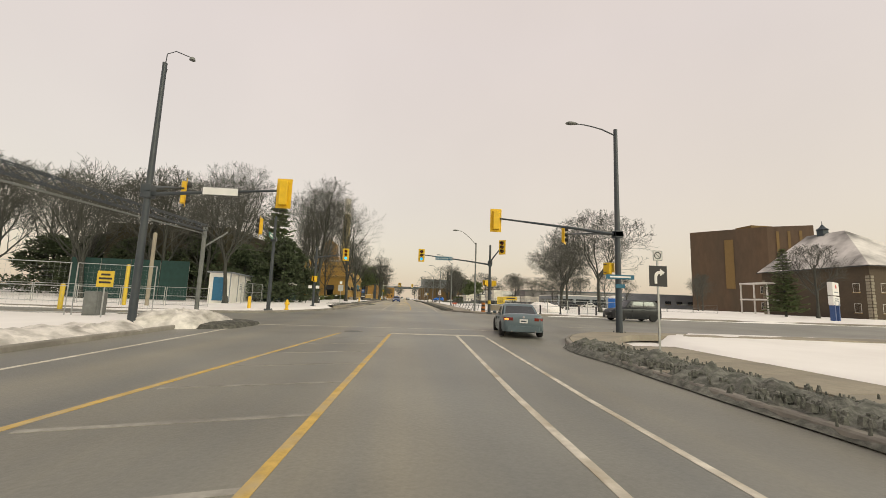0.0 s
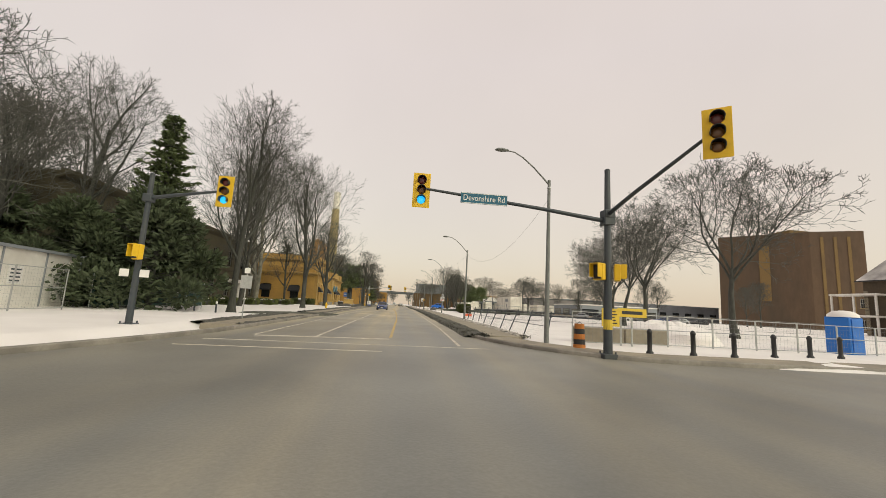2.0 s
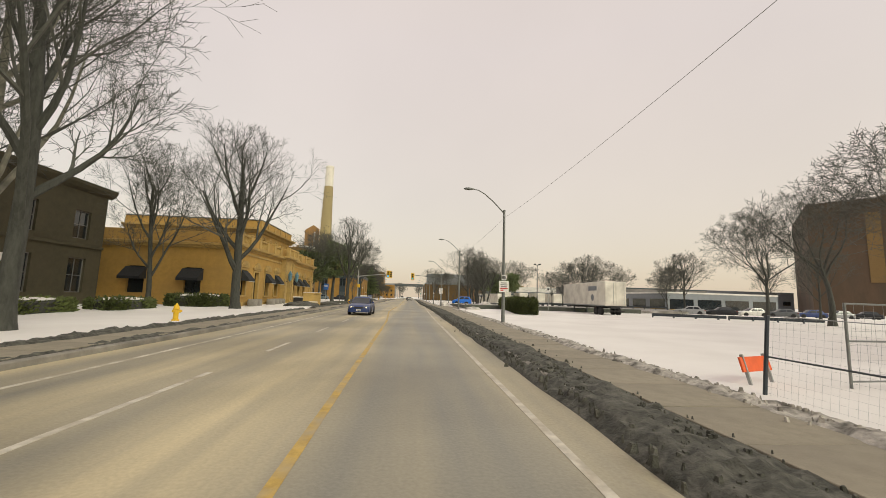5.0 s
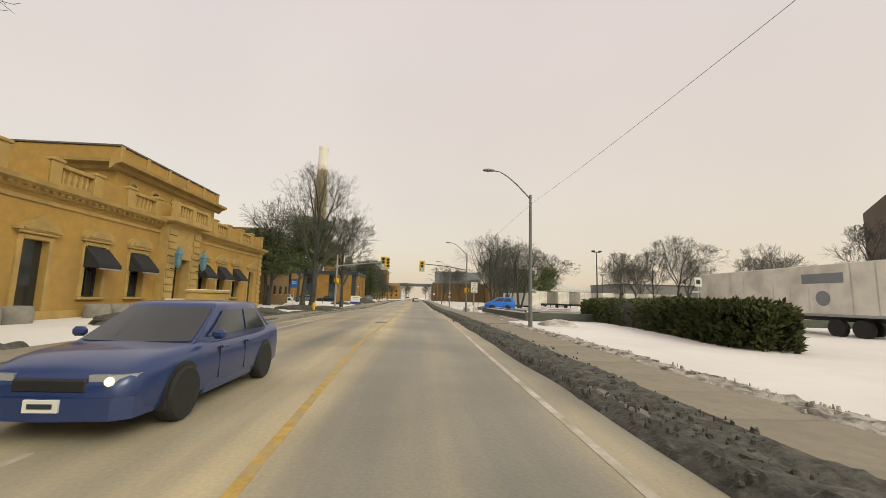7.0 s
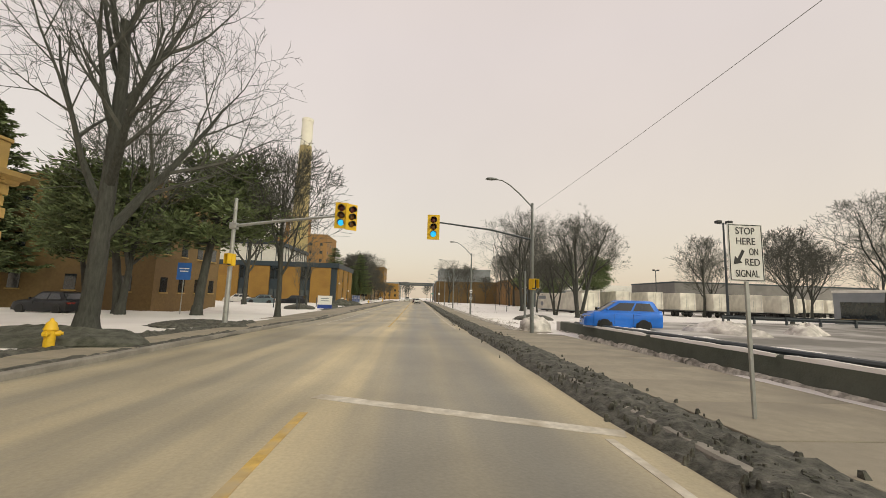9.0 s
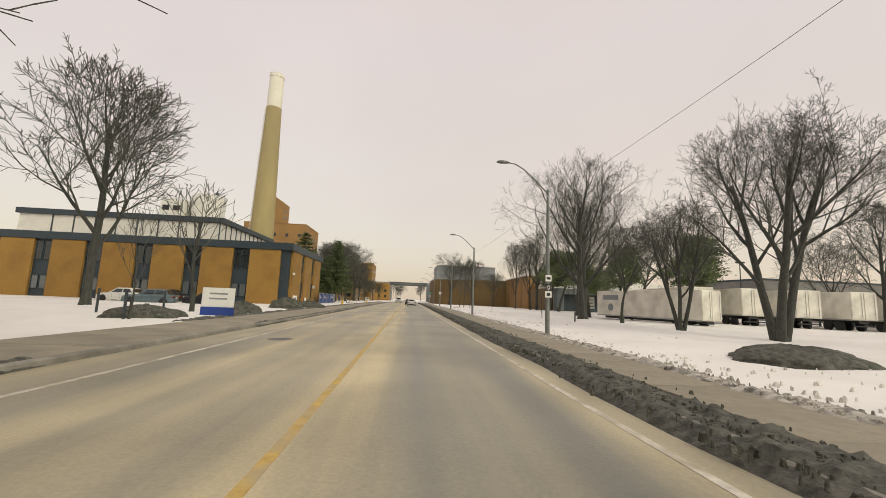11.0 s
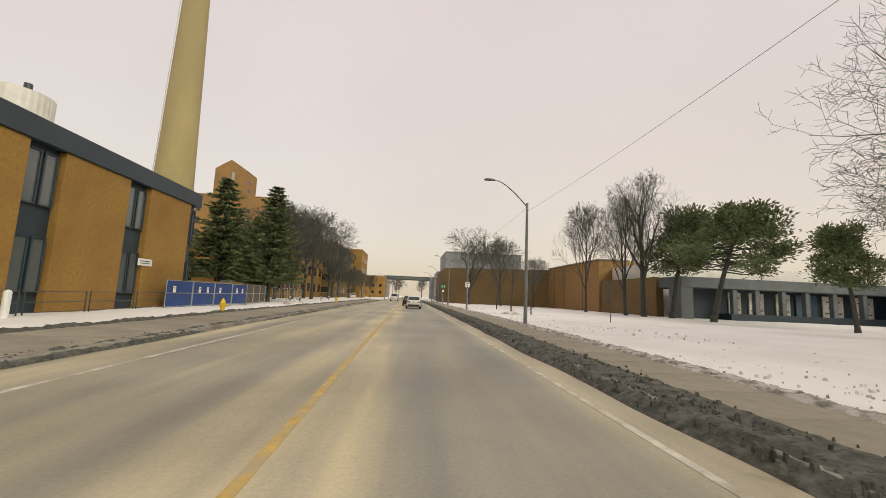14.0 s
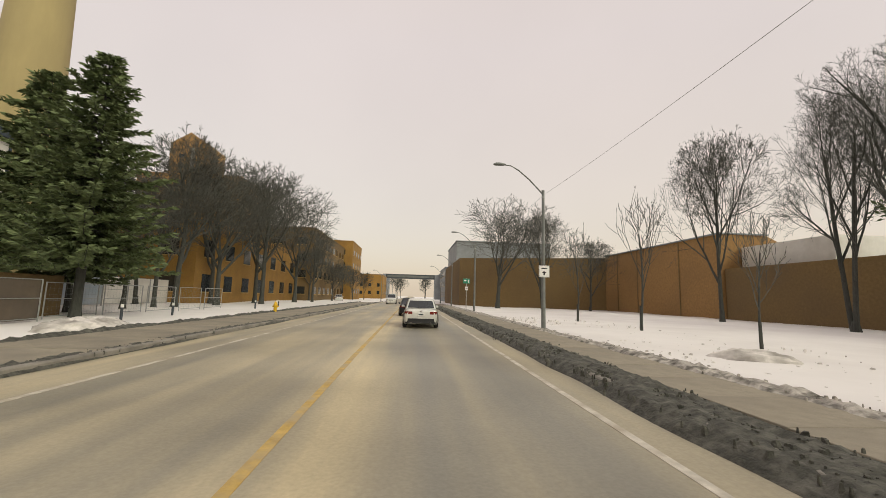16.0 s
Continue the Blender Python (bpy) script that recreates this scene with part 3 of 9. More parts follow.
MIDDLE = [(-60, -2.4), (0, -2.35), (9, -1.95), (19.2, -1.5), (44, -0.35), (63, -0.25), (92, -0.65), (107, -1.3), (121, -1.2), (150, -1.35), (176, -1.45), (224, -1.55), (FAR, -1.55)]
RIGHT = [(-60, 1.0), (8, 1.0), (19, 1.35), (43, 2.35), (53, 2.6), (92, 2.55), (106, 2.65), (121, 2.9), (150, 2.8), (183, 2.73), (224, 2.6), (FAR, 2.6)]
stripe("yellow_line", run(MIDDLE, -20, 19), 0.13, M_YELLOW_LINE, "worn yellow lane line")
stripe("yellow_line", run(MIDDLE, 45, 127), 0.13, M_YELLOW_LINE, "worn yellow centre line")
stripe("yellow_line", run(MIDDLE, 146, 420), 0.13, M_YELLOW_LINE, "worn yellow centre line")
stripe("yellow_line", run([(-20, -6.4), (6.7, -5.28), (12.1, -4.55), (19.0, -3.6)], -20, 19), 0.13, M_YELLOW_LINE, "worn yellow line beside the hatched median")
stripe("edge_line", run(RIGHT, -10, 19), 0.12, M_WHITE_LINE, "white lane line")
stripe("edge_line", run([(y, x + 1.2) for y, x in RIGHT], -10, 18.5), 0.11, M_WHITE_LINE, "white line of the cycle lane")
stripe("edge_line", run(RIGHT, 43, 126), 0.12, M_WHITE_LINE, "worn white line of the cycle lane")
stripe("edge_line", run(RIGHT, 146, 420), 0.12, M_WHITE_LINE, "worn white line of the cycle lane")
stripe("edge_line", run([(-20, -8.3), (20, -8.4)], -20, 20), 0.12, M_WHITE_LINE, "white edge line")
stripe("edge_line", run([(44, -3.3), (75, -3.2)], 44, 75), 0.11, M_WHITE_LINE, "white lane line")
stripe("edge_line", run([(44, -5.6), (107, -5.7), (130, -5.7), (300, -5.75), (420, -5.75)], 44, 127), 0.11, M_WHITE_LINE, "worn white edge line")
stripe("edge_line", run([(44, -5.6), (107, -5.7), (130, -5.7), (300, -5.75), (420, -5.75)], 146, 420), 0.11, M_WHITE_LINE, "worn white edge line")
for y in (78, 84, 90.6, 95.6, 102):
    stripe("lane_dash", run([(0, -3.2), (200, -3.05)], y, y + 2.2), 0.11, M_WHITE_LINE, "faded white lane dash")
stripe("stop_line", [(-1.5, 19.3), (2.6, 19.3)], 0.35, M_WHITE_LINE, "white stop line")
stripe("stop_line", [(-5.5, 43.7), (-0.4, 44.5)], 0.3, M_WHITE_LINE, "white stop line")
stripe("crosswalk_line", [(-6.5, 41.8), (3.4, 42.4)], 0.12, M_WHITE_LINE, "thin white crosswalk line")
stripe("crosswalk_line", [(-6.5, 40.0), (-0.5, 40.3)], 0.12, M_WHITE_LINE, "thin white crosswalk line")
stripe("crosswalk_line", [(-9, 22.2), (5, 22.3)], 0.12, M_WHITE_LINE, "thin white crosswalk line", )
stripe("stop_line", [(-1.3, 128.0), (3.2, 126.2)], 0.3, M_WHITE_LINE, "worn white stop line")
for i in range(7):
    y = 4.5 + i * 2.1
    xa = -5.5 + (y - 5) * 0.13
    stripe("hatch_line", [(xa + 0.2, y), (-2.05 + (y - 5) * 0.03, y + 0.75)], 0.11, M_FAINT, "faded hatching on the painted median")
# the cross street's lines
stripe("edge_line", [(12, 29.2), (150, 29.2)], 0.12, M_YELLOW_LINE, "yellow line of the side street")
stripe("edge_line", [(9, 26.5), (28, 26.5)], 0.1, M_WHITE_LINE, "white line of the side street")

# ---- large buildings ----
def window(parent, m, w, h, frame_mat, pane_mat, bars_v=1, bars_h=1, depth=0.12, sill=True):
    """A window in the local x-z plane, facing -y, its sill's middle at the origin of m."""
    t = 0.07
    sh = Shape()
    sh.box(-w / 2, -w / 2 + t, -0.02, depth, 0, h, b=0.01).box(w / 2 - t, w / 2, -0.02, depth, 0, h, b=0.01)
    sh.box(-w / 2 + t, w / 2 - t, -0.02, depth, h - t, h, b=0.01).box(-w / 2 + t, w / 2 - t, -0.02, depth, 0, t, b=0.01)
    for i in range(1, bars_v):
        x = -w / 2 + w * i / bars_v
        sh.box(x - 0.025, x + 0.025, 0.0, depth * 0.7, t, h - t)
    for i in range(1, bars_h):
        z = h * i / bars_h
        sh.box(-w / 2 + t, w / 2 - t, 0.005, depth * 0.65, z - 0.025, z + 0.025)
    win = part("window", sh, frame_mat, parent)
    win.matrix_basis = m
    p = part("pane", Shape().box(-w / 2 + t, w / 2 - t, depth * 0.4, depth * 0.4 + 0.02, t, h - t), pane_mat, win)
    if sill:
        part("sill", Shape().box(-w / 2 - 0.1, w / 2 + 0.1, -0.12, 0.05, -0.1, 0, b=0.015), M_SANDSTONE2, win)
    return win


EAST = lambda x, y, z: pose(x, y, z, 0, 0, 90)      # local -y faces +x (towards the road from its west side)
WEST = lambda x, y, z: pose(x, y, z, 0, 0, -90)     # local -y faces -x


def facade_with_holes(holes, u0, u1, z0, z1, thick):
    """A wall in local x-z (front at y=0, back at y=thick) with rectangular openings (u, z, w, h)."""
    us = sorted({u0, u1, *[h[0] - h[2] / 2 for h in holes], *[h[0] + h[2] / 2 for h in holes]})
    zs = sorted({z0, z1, *[h[1] for h in holes], *[h[1] + h[3] for h in holes]})
    sh = Shape()
    hit = lambda u, z: any(abs(u - h[0]) < h[2] / 2 and h[1] < z < h[1] + h[3] for h in holes)
    for i in range(len(us) - 1):
        j = 0
        while j < len(zs) - 1:
            uc = (us[i] + us[i + 1]) / 2
            if hit(uc, (zs[j] + zs[j + 1]) / 2):
                j += 1
                continue
            k = j
            while k < len(zs) - 1 and not hit(uc, (zs[k] + zs[k + 1]) / 2):
                k += 1
            sh.box(us[i], us[i + 1], 0, thick, zs[j], zs[k])
            j = k
    return sh


# --- the sandstone bank-like building: one tall storey, balustrade, upper block set back ---
def stone_building():
    X, Y0, Y1, G = -16.4, 107.3, 137.5, 0.1
    b = thing("stone_building", "ornate yellow sandstone building with awnings and balustrades", "building")
    mid = 122.3
    bays = [(-13.6, "arch"), (-10.2, "door"), (-6.9, "seg"), (-3.7, "seg"), (3.7, "seg"), (6.6, "seg"), (9.4, "seg"), (12.8, "door")]
    holes = []
    for u, kind in bays:
        holes.append((u, 0.5, 1.25, 3.2) if kind == "door" else (u, 1.2, 1.2, 2.6))
    holes.append((0, 0.5, 1.7, 3.3))
    w = part("front_wall", facade_with_holes(holes, Y0 - mid, Y1 - mid, -0.4, 6.2, 0.5), M_SANDSTONE, b)
    w.matrix_basis = EAST(X, mid, G)
    side = part("side_wall", facade_with_holes([(4.2, 1.2, 1.6, 2.6), (9.5, 1.2, 1.6, 2.6), (15, 1.2, 1.6, 2.6)], 0.5, 22, -0.4, 6.2, 0.5), M_SANDSTONE, b)
    side.matrix_basis = pose(X, Y0, G, 0, 0, 180) @ Matrix.Translation((0, -0.5, 0)) @ Matrix.Translation((0, 0.5, 0)) @ Matrix.Diagonal((1, -1, 1, 1))
    part("rear_wall", Shape().box(X - 22.5, X - 22, Y0 + 0.5, Y1, G - 0.4, G + 6.2), M_SANDSTONE, b)
    part("side_wall", Shape().box(X - 22, X - 0.5, Y1 - 0.5, Y1, G - 0.4, G + 6.2), M_SANDSTONE, b)
    part("roof", Shape().box(X - 22, X - 0.5, Y0 + 0.5, Y1 - 0.5, G + 6.0, G + 6.2), M_STONE_ROOF, b)
    part("room_floor", Shape().box(X - 6, X - 0.5, Y0 + 0.5, Y1 - 0.5, G - 0.4, G + 0.3), M_BLACK, b)
    part("inner_wall", Shape().box(X - 6.2, X - 6, Y0 + 0.5, Y1 - 0.5, G - 0.4, G + 6.0), M_BLACK, b)
    # plinth, string course, cornice, parapet
    part("plinth", Shape().box(X, X + 0.12, Y0 - 0.1, mid - 2.2, G - 0.4, G + 0.55, b=0.03).box(X, X + 0.12, mid + 2.2, Y1 + 0.1, G - 0.4, G + 0.55, b=0.03), M_SANDSTONE2, b)
    part("string_course", Shape().box(X, X + 0.08, Y0, Y1, G + 5.35, G + 5.55, b=0.02), M_SANDSTONE2, b)
    prof = [(0, 5.75), (0.15, 5.8), (0.2, 5.95), (0.55, 6.05), (0.6, 6.25), (0, 6.35)]
    part("cornice", Shape().prism([(X + a, G + z) for a, z in prof], "y", Y0 - 0.5, Y1 + 0.4), M_SANDSTONE2, b)
    part("cornice", Shape().prism([(Y0 - a, G + z) for a, z in prof], "x", X - 22, X - 0.01), M_SANDSTONE2, b)
    sh_d = Shape().box(-0.08, 0.08, -0.09, 0.09, 0, 0.14, b=0.01)
    me_d = fixed(sh_d, "dentil", M_SANDSTONE2)
    for i in range(75):
        d = part("dentil", me_d, None, b)
        d.matrix_basis = pose(X + 0.25, Y0 + 0.2 + i * 0.4, G + 5.86)
    # balustrade: pedestals, solid panels and short runs of balusters
    me_ped = fixed(Shape().box(-0.22, 0.22, -0.28, 0.28, 0, 1.1, b=0.03).box(-0.28, 0.28, -0.34, 0.34, 1.1, 1.25, b=0.03), "pedestal", M_SANDSTONE2)
    me_bal = fixed(Shape().lathe([(0.07, 0), (0.09, 0.05), (0.05, 0.14), (0.1, 0.35), (0.05, 0.62), (0.08, 0.72)], 8), "baluster", M_SANDSTONE2, True)
    top = G + 6.35
    y = Y0 + 0.3
    k = 0
    while y < Y1 - 0.3:
        p = part("pedestal", me_ped, None, b)
        p.matrix_basis = pose(X - 0.1, y, top)
        nxt = y + 2.46
        if nxt < Y1:
            if k % 2 == 0:
                for i in range(5):
                    o = part("baluster", me_bal, None, b)
                    o.matrix_basis = pose(X - 0.1, y + 0.55 + i * 0.34, top + 0.18)
                part("rail", Shape().box(X - 0.25, X + 0.05, y + 0.28, nxt - 0.28, top, top + 0.18, b=0.02), M_SANDSTONE2, b)
                part("rail", Shape().box(X - 0.27, X + 0.07, y + 0.28, nxt - 0.28, top + 0.9, top + 1.08, b=0.02), M_SANDSTONE2, b)
            else:
                part("parapet_panel", Shape().box(X - 0.25, X + 0.02, y + 0.28, nxt - 0.28, top, top + 1.06, b=0.03), M_SANDSTONE, b)
        y = nxt
        k += 1
    part("parapet_panel", Shape().box(X - 22, X - 0.5, Y0 - 0.02, Y0 + 0.25, top, top + 1.1, b=0.03), M_SANDSTONE, b)
    # central entrance bay
    ent = part("entrance_bay", facade_with_holes([(0, 0.4, 1.7, 3.4)], -1.9, 1.9, -0.4, 6.15, 0.55), M_SANDSTONE2, b)
    ent.matrix_basis = EAST(X + 0.56, mid, G)
    part("balcony_slab", Shape().box(X, X + 1.15, mid - 2.3, mid + 2.3, G + 6.15, G + 6.42, b=0.04), M_SANDSTONE2, b)
    part("rail", Shape().box(X + 0.76, X + 1.04, mid - 2.1, mid + 2.1, G + 6.42, G + 6.56, b=0.02), M_SANDSTONE2, b)
    part("rail", Shape().box(X + 0.74, X + 1.06, mid - 2.1, mid + 2.1, G + 7.28, G + 7.44, b=0.02), M_SANDSTONE2, b)
    for yy in (mid - 1.95, mid, mid + 1.95):
        part("pedestal", Shape().box(X + 0.72, X + 1.08, yy - 0.2, yy + 0.2, G + 6.425, G + 7.47, b=0.02), M_SANDSTONE2, b)
    for k in range(10):
        part("baluster", me_bal, None, b).matrix_basis = pose(X + 0.9, mid - 1.58 + 0.32 * k + (0.26 if k > 4 else 0), G + 6.56)
    me_q = fixed(Shape().box(0, 0.1, -0.42, 0.42, 0, 0.42, b=0.03), "quoin", M_SANDSTONE2)
    for yy, xx in ((mid - 1.45, X + 0.56), (mid + 1.45, X + 0.56), (Y0 + 0.35, X), (Y1 - 0.35, X)):
        for i in range(12):
            q = part("quoin", me_q, None, b)
            q.matrix_basis = pose(xx, yy + (0.06 if i % 2 else -0.06), G + 0.15 + i * 0.47)
    # openings
    tri = [(-1.15, 0), (1.15, 0), (1.15, 0.12), (0, 0.75), (-1.15, 0.12)]
    seg = [(-1.0, 0)] + [(1.0 * math.cos(a), 0.1 + 0.5 * math.sin(a)) for a in [math.pi * i / 10 for i in range(11)]]
    seg = [(-1.0, 0), (1.0, 0)] + [(1.0 * math.cos(math.pi * i / 10), 0.1 + 0.5 * math.sin(math.pi * i / 10)) for i in range(11)]
    for n, (u, kind) in enumerate(bays):
        z0, hh, ww = (0.5, 3.2, 1.25) if kind == "door" else (1.2, 2.6, 1.2)
        at = EAST(X, mid + u, G)
        if kind == "door":
            d = part("door", Shape().box(u * 0 - ww / 2, ww / 2, 0.25, 0.32, z0, z0 + hh, b=0.01), M_GLASS, b, "dark recessed doorway")
            d.matrix_basis = at
        else:
            wob = window(b, EAST(X - 0.28, mid + u, G + z0), ww, hh, M_BLACK, M_GLASS, 2, 2, sill=False)
            s = part("sill", Shape().box(-0.85, 0.85, -0.16, 0.2, z0 - 0.16, z0, b=0.03), M_SANDSTONE2, b)
            s.matrix_basis = at
        fr = Shape().box(-ww / 2 - 0.22, -ww / 2, -0.1, 0.02, z0, z0 + hh + 0.2, b=0.02).box(ww / 2, ww / 2 + 0.22, -0.1, 0.02, z0, z0 + hh + 0.2, b=0.02)
        fr.box(-ww / 2, ww / 2, -0.1, 0.02, z0 + hh, z0 + hh + 0.2, b=0.02).box(-ww / 2 - 0.35, ww / 2 + 0.35, -0.2, 0.02, z0 + hh + 0.22, z0 + hh + 0.36, b=0.03)
        f = part("surround", fr, M_SANDSTONE2, b)
        f.matrix_basis = at
        hood = Shape().prism([(a, z + z0 + hh + 0.36) for a, z in (tri if n in (1, 4, 7) else seg)], "y", -0.22, 0.02)
        hood.prism([(a * 0.72, z * 0.6 + z0 + hh + 0.43) for a, z in (tri if n in (1, 4, 7) else seg)], "y", -0.26, -0.2)
        hd = part("hood_mould", hood, M_SANDSTONE2, b)
        hd.matrix_basis = at
        if kind != "door":
            aw = thing("awning", "dark cloth awning over a stone building's window", "awning", group="awnings of the stone building")
            aw.matrix_basis = EAST(X + 0.1, mid + u, G + z0 + 1.25)
            cl = Shape().add([(-0.76, -0.03, 1.3), (0.76, -0.03, 1.3), (0.76, -0.8, 0.42), (-0.76, -0.8, 0.42), (-0.76, -0.8, 0.22), (0.76, -0.8, 0.22), (-0.76, -0.03, 0.25), (0.76, -0.03, 0.25)],
                             [(0, 1, 2, 3), (3, 2, 5, 4), (0, 3, 4, 6), (1, 7, 5, 2)])
            o = part("cloth", cl, M_AWNING, aw)
            o.modifiers.new("thick", "SOLIDIFY").thickness = 0.015
            me_sc = fixed(Shape().prism([(-0.076, 0), (0.076, 0), (0.06, -0.06), (0, -0.085), (-0.06, -0.06)], "y", -0.808, -0.796), "scallop", M_GALV)
            for k in range(10):
                part("scallop", me_sc, None, aw).matrix_basis = pose(-0.684 + 0.152 * k, 0, 0.225)
            part("awning_frame", Shape().tube([(-0.74, -0.05, 0.27), (-0.74, -0.77, 0.25), (0.74, -0.77, 0.25), (0.74, -0.05, 0.27)], 0.015, 6), M_POLE_DARK, aw)
    for i, u in enumerate((4.2, 9.5, 15)):
        pane = part("pane", Shape().box(X - u - 0.8, X - u + 0.8, Y0 + 0.28, Y0 + 0.32, G + 1.2, G + 3.8), M_GLASS, b)
        aw = thing("awning", "dark cloth awning over a side window", "awning", group="awnings of the stone building")
        aw.matrix_basis = pose(X - u, Y0 - 0.06, G + 2.45)
        o = part("cloth", Shape().add([(-1.0, 0, 1.25), (1.0, 0, 1.25), (1.0, -1.0, 0.3), (-1.0, -1.0, 0.3), (-1.0, -1.0, 0.05), (1.0, -1.0, 0.05), (-1.0, 0, 0.1), (1.0, 0, 0.1)],
                                      [(0, 1, 2, 3), (3, 2, 5, 4), (0, 3, 4, 6), (1, 7, 5, 2)]), M_AWNING, aw)
        o.modifiers.new("thick", "SOLIDIFY").thickness = 0.015
    d = part("door", Shape().box(-0.85, 0.85, 0.3, 0.38, 0.4, 3.8, b=0.01), M_GLASS, b, "dark glazed entrance door")
    d.matrix_basis = EAST(X, mid, G)
    # lanterns beside the entrance
    for s in (-1.55, 1.55):
        la = thing("wall_lantern", "tall blue-green patinated lantern on a stone wall", "lantern", group="lanterns of the stone building")
        la.matrix_basis = pose(X + 0.72, mid + s, G + 3.0)
        part("bracket", Shape().tube([(-0.06, 0, 0.1), (0.35, 0, 0.0), (0.42, 0, 0.15)], 0.03, 6), M_DARK_PANEL, la)
        part("lantern_body", Shape().lathe([(0.05, 0.1), (0.2, 0.3), (0.26, 1.0), (0.3, 1.05), (0.12, 1.35), (0.03, 1.55)], 6, xf=Matrix.Translation((0.42, 0, 0))), material("patina", (0.10, 0.20, 0.26), 0.5, var=0.3, scale=6), la)
    # upper block
    x1, ya, yb, zt = -19.4, 120.2, 132.9, 11.1
    part("upper_wall", facade_with_holes([(u, 6.7 + 1.1, 0.75, 0.95) for u in (-4.8, -2.4, 0.0, 2.4, 4.8)], (ya - yb) / 2, (yb - ya) / 2, 6.2, 9.6, 0.4), M_SANDSTONE, b).matrix_basis = EAST(x1, (ya + yb) / 2, G)
    for u in (-4.8, -2.4, 0.0, 2.4, 4.8):
        yy = (ya + yb) / 2 + u
        part("pane", Shape().box(x1 - 0.25, x1 - 0.22, yy - 0.375, yy + 0.375, G + 7.8, G + 8.75), M_GLASS, b)
        arch = [(yy + 0.55 * math.cos(math.pi * i / 8), G + 8.55 + 0.55 * math.sin(math.pi * i / 8)) for i in range(9)]
        arch += [(yy + 0.375 * math.cos(math.pi * i / 8), G + 8.55 + 0.33 * math.sin(math.pi * i / 8)) for i in range(8, -1, -1)]
        part("arch_mould", Shape().prism(arch, "x", x1, x1 + 0.08), M_SANDSTONE2, b)
    for yy in (ya, yb - 0.4):
        part("upper_wall", Shape().box(x1 - 17, x1 - 0.4, yy, yy + 0.4, G + 6.2, G + 9.6), M_SANDSTONE, b)
    prof = [(0, 9.3), (0.2, 9.4), (0.35, 9.6), (0.75, 9.75), (0.8, 9.95), (0, 10.0)]
    part("cornice", Shape().prism([(x1 + a, G + z) for a, z in prof], "y", ya - 0.75, yb + 0.75), M_SANDSTONE2, b)
    part("cornice", Shape().prism([(ya - a, G + z) for a, z in prof], "x", x1 - 17, x1 - 0.01), M_SANDSTONE2, b)
    part("cornice", Shape().prism([(yb + a, G + z) for a, z in prof], "x", x1 - 17, x1 - 0.01), M_SANDSTONE2, b)
    for i in range(32):
        d = part("dentil", me_d, None, b)
        d.matrix_basis = pose(x1 + 0.3, ya + 0.1 + i * 0.4, G + 9.55)
    part("parapet_panel", Shape().box(x1 - 17, x1 + 0.15, ya - 0.1, yb + 0.1, G + 10.0, G + 11.0, b=0.04), M_SANDSTONE, b)
    for i in range(6):
        yy = ya + i * (yb - ya) / 5
        part("pilaster", Shape().box(x1 + 0.15, x1 + 0.24, yy - 0.16, yy + 0.16, G + 10.0, G + 11.05, b=0.02), M_SANDSTONE2, b)
    part("coping", Shape().box(x1 - 17, x1 + 0.25, ya - 0.2, yb + 0.2, G + 11.0, G + 11.12, b=0.02), M_STONE_ROOF, b)
    part("chimney_stack", Shape().box(-23, -21.6, 138.6 - 4, 140 - 4, G + 6.2, G + 8.9, b=0.04), M_BRICK_BR, b)
    return b


stone_building()


# --- the old building behind the trees ---
def office_old():
    b = thing("old_office", "long dark sandstone building half hidden by trees", "building")
    X, ya, yb = -26.5, 60.0, 103.5
    n = 9
    step = (yb - ya) / n
    holes = []
    for i in range(n):
        u = -(yb - ya) / 2 + step * (i + 0.5)
        holes += [(u, 1.2, 1.7, 2.8), (u, 5.6, 1.6, 2.3)]
    # the trees' shade is put into this wall's dark base colour
    w = part("front_wall", facade_with_holes(holes, -(yb - ya) / 2, (yb - ya) / 2, -0.4, 10.2, 0.5), material("tree_shaded_sandstone", (0.066, 0.058, 0.034), 0.9, var=0.2, scale=2, dirt=(0.08, 0.068, 0.04), dirt_amount=0.7, dirt_scale=0.3), b)
    w.matrix_basis = EAST(X, (ya + yb) / 2, 0)
    for yy in (ya, yb - 0.5):
        part("side_wall", Shape().box(X - 16, X - 0.5, yy, yy + 0.5, -0.4, 10.2), w.data.materials[0], b)
    part("roof", Shape().box(X - 16, X - 0.5, ya + 0.5, yb - 0.5, 9.9, 10.1), M_STONE_ROOF, b)
    prof = [(0, 9.5), (0.3, 9.7), (0.5, 10.0), (0.55, 10.25), (0, 10.3)]
    part("cornice", Shape().prism([(X + a, z) for a, z in prof], "y", ya - 0.4, yb + 0.4), w.data.materials[0], b)
    part("string_course", Shape().box(X, X + 0.15, ya, yb, 4.9, 5.15, b=0.02), w.data.materials[0], b)
    for u, z, ww, hh in holes:
        window(b, EAST(X - 0.2, (ya + yb) / 2 + u, z), ww, hh, M_STONE_ROOF, M_GLASS, 2, 2)
    for yy in (91.2, 93.6):
        part("column", Shape().lathe([(0.22, 0), (0.2, 0.2), (0.17, 2.8), (0.24, 3.0)], 12, xf=Matrix.Translation((X + 0.9, yy, 0.2))), M_WHITE_PAINT, b, "pale porch column")
    part("porch_roof", Shape().box(X, X + 1.3, 90.7, 94.1, 3.2, 3.7, b=0.04), M_WHITE_PAINT, b)
    return b


office_old()


# --- orange brick office with dark panel strips ---
M_WING_GLASS = material("pale_glazed_panels", (0.62, 0.60, 0.55), 0.3, var=0.1, scale=0.7, spec=0.7)


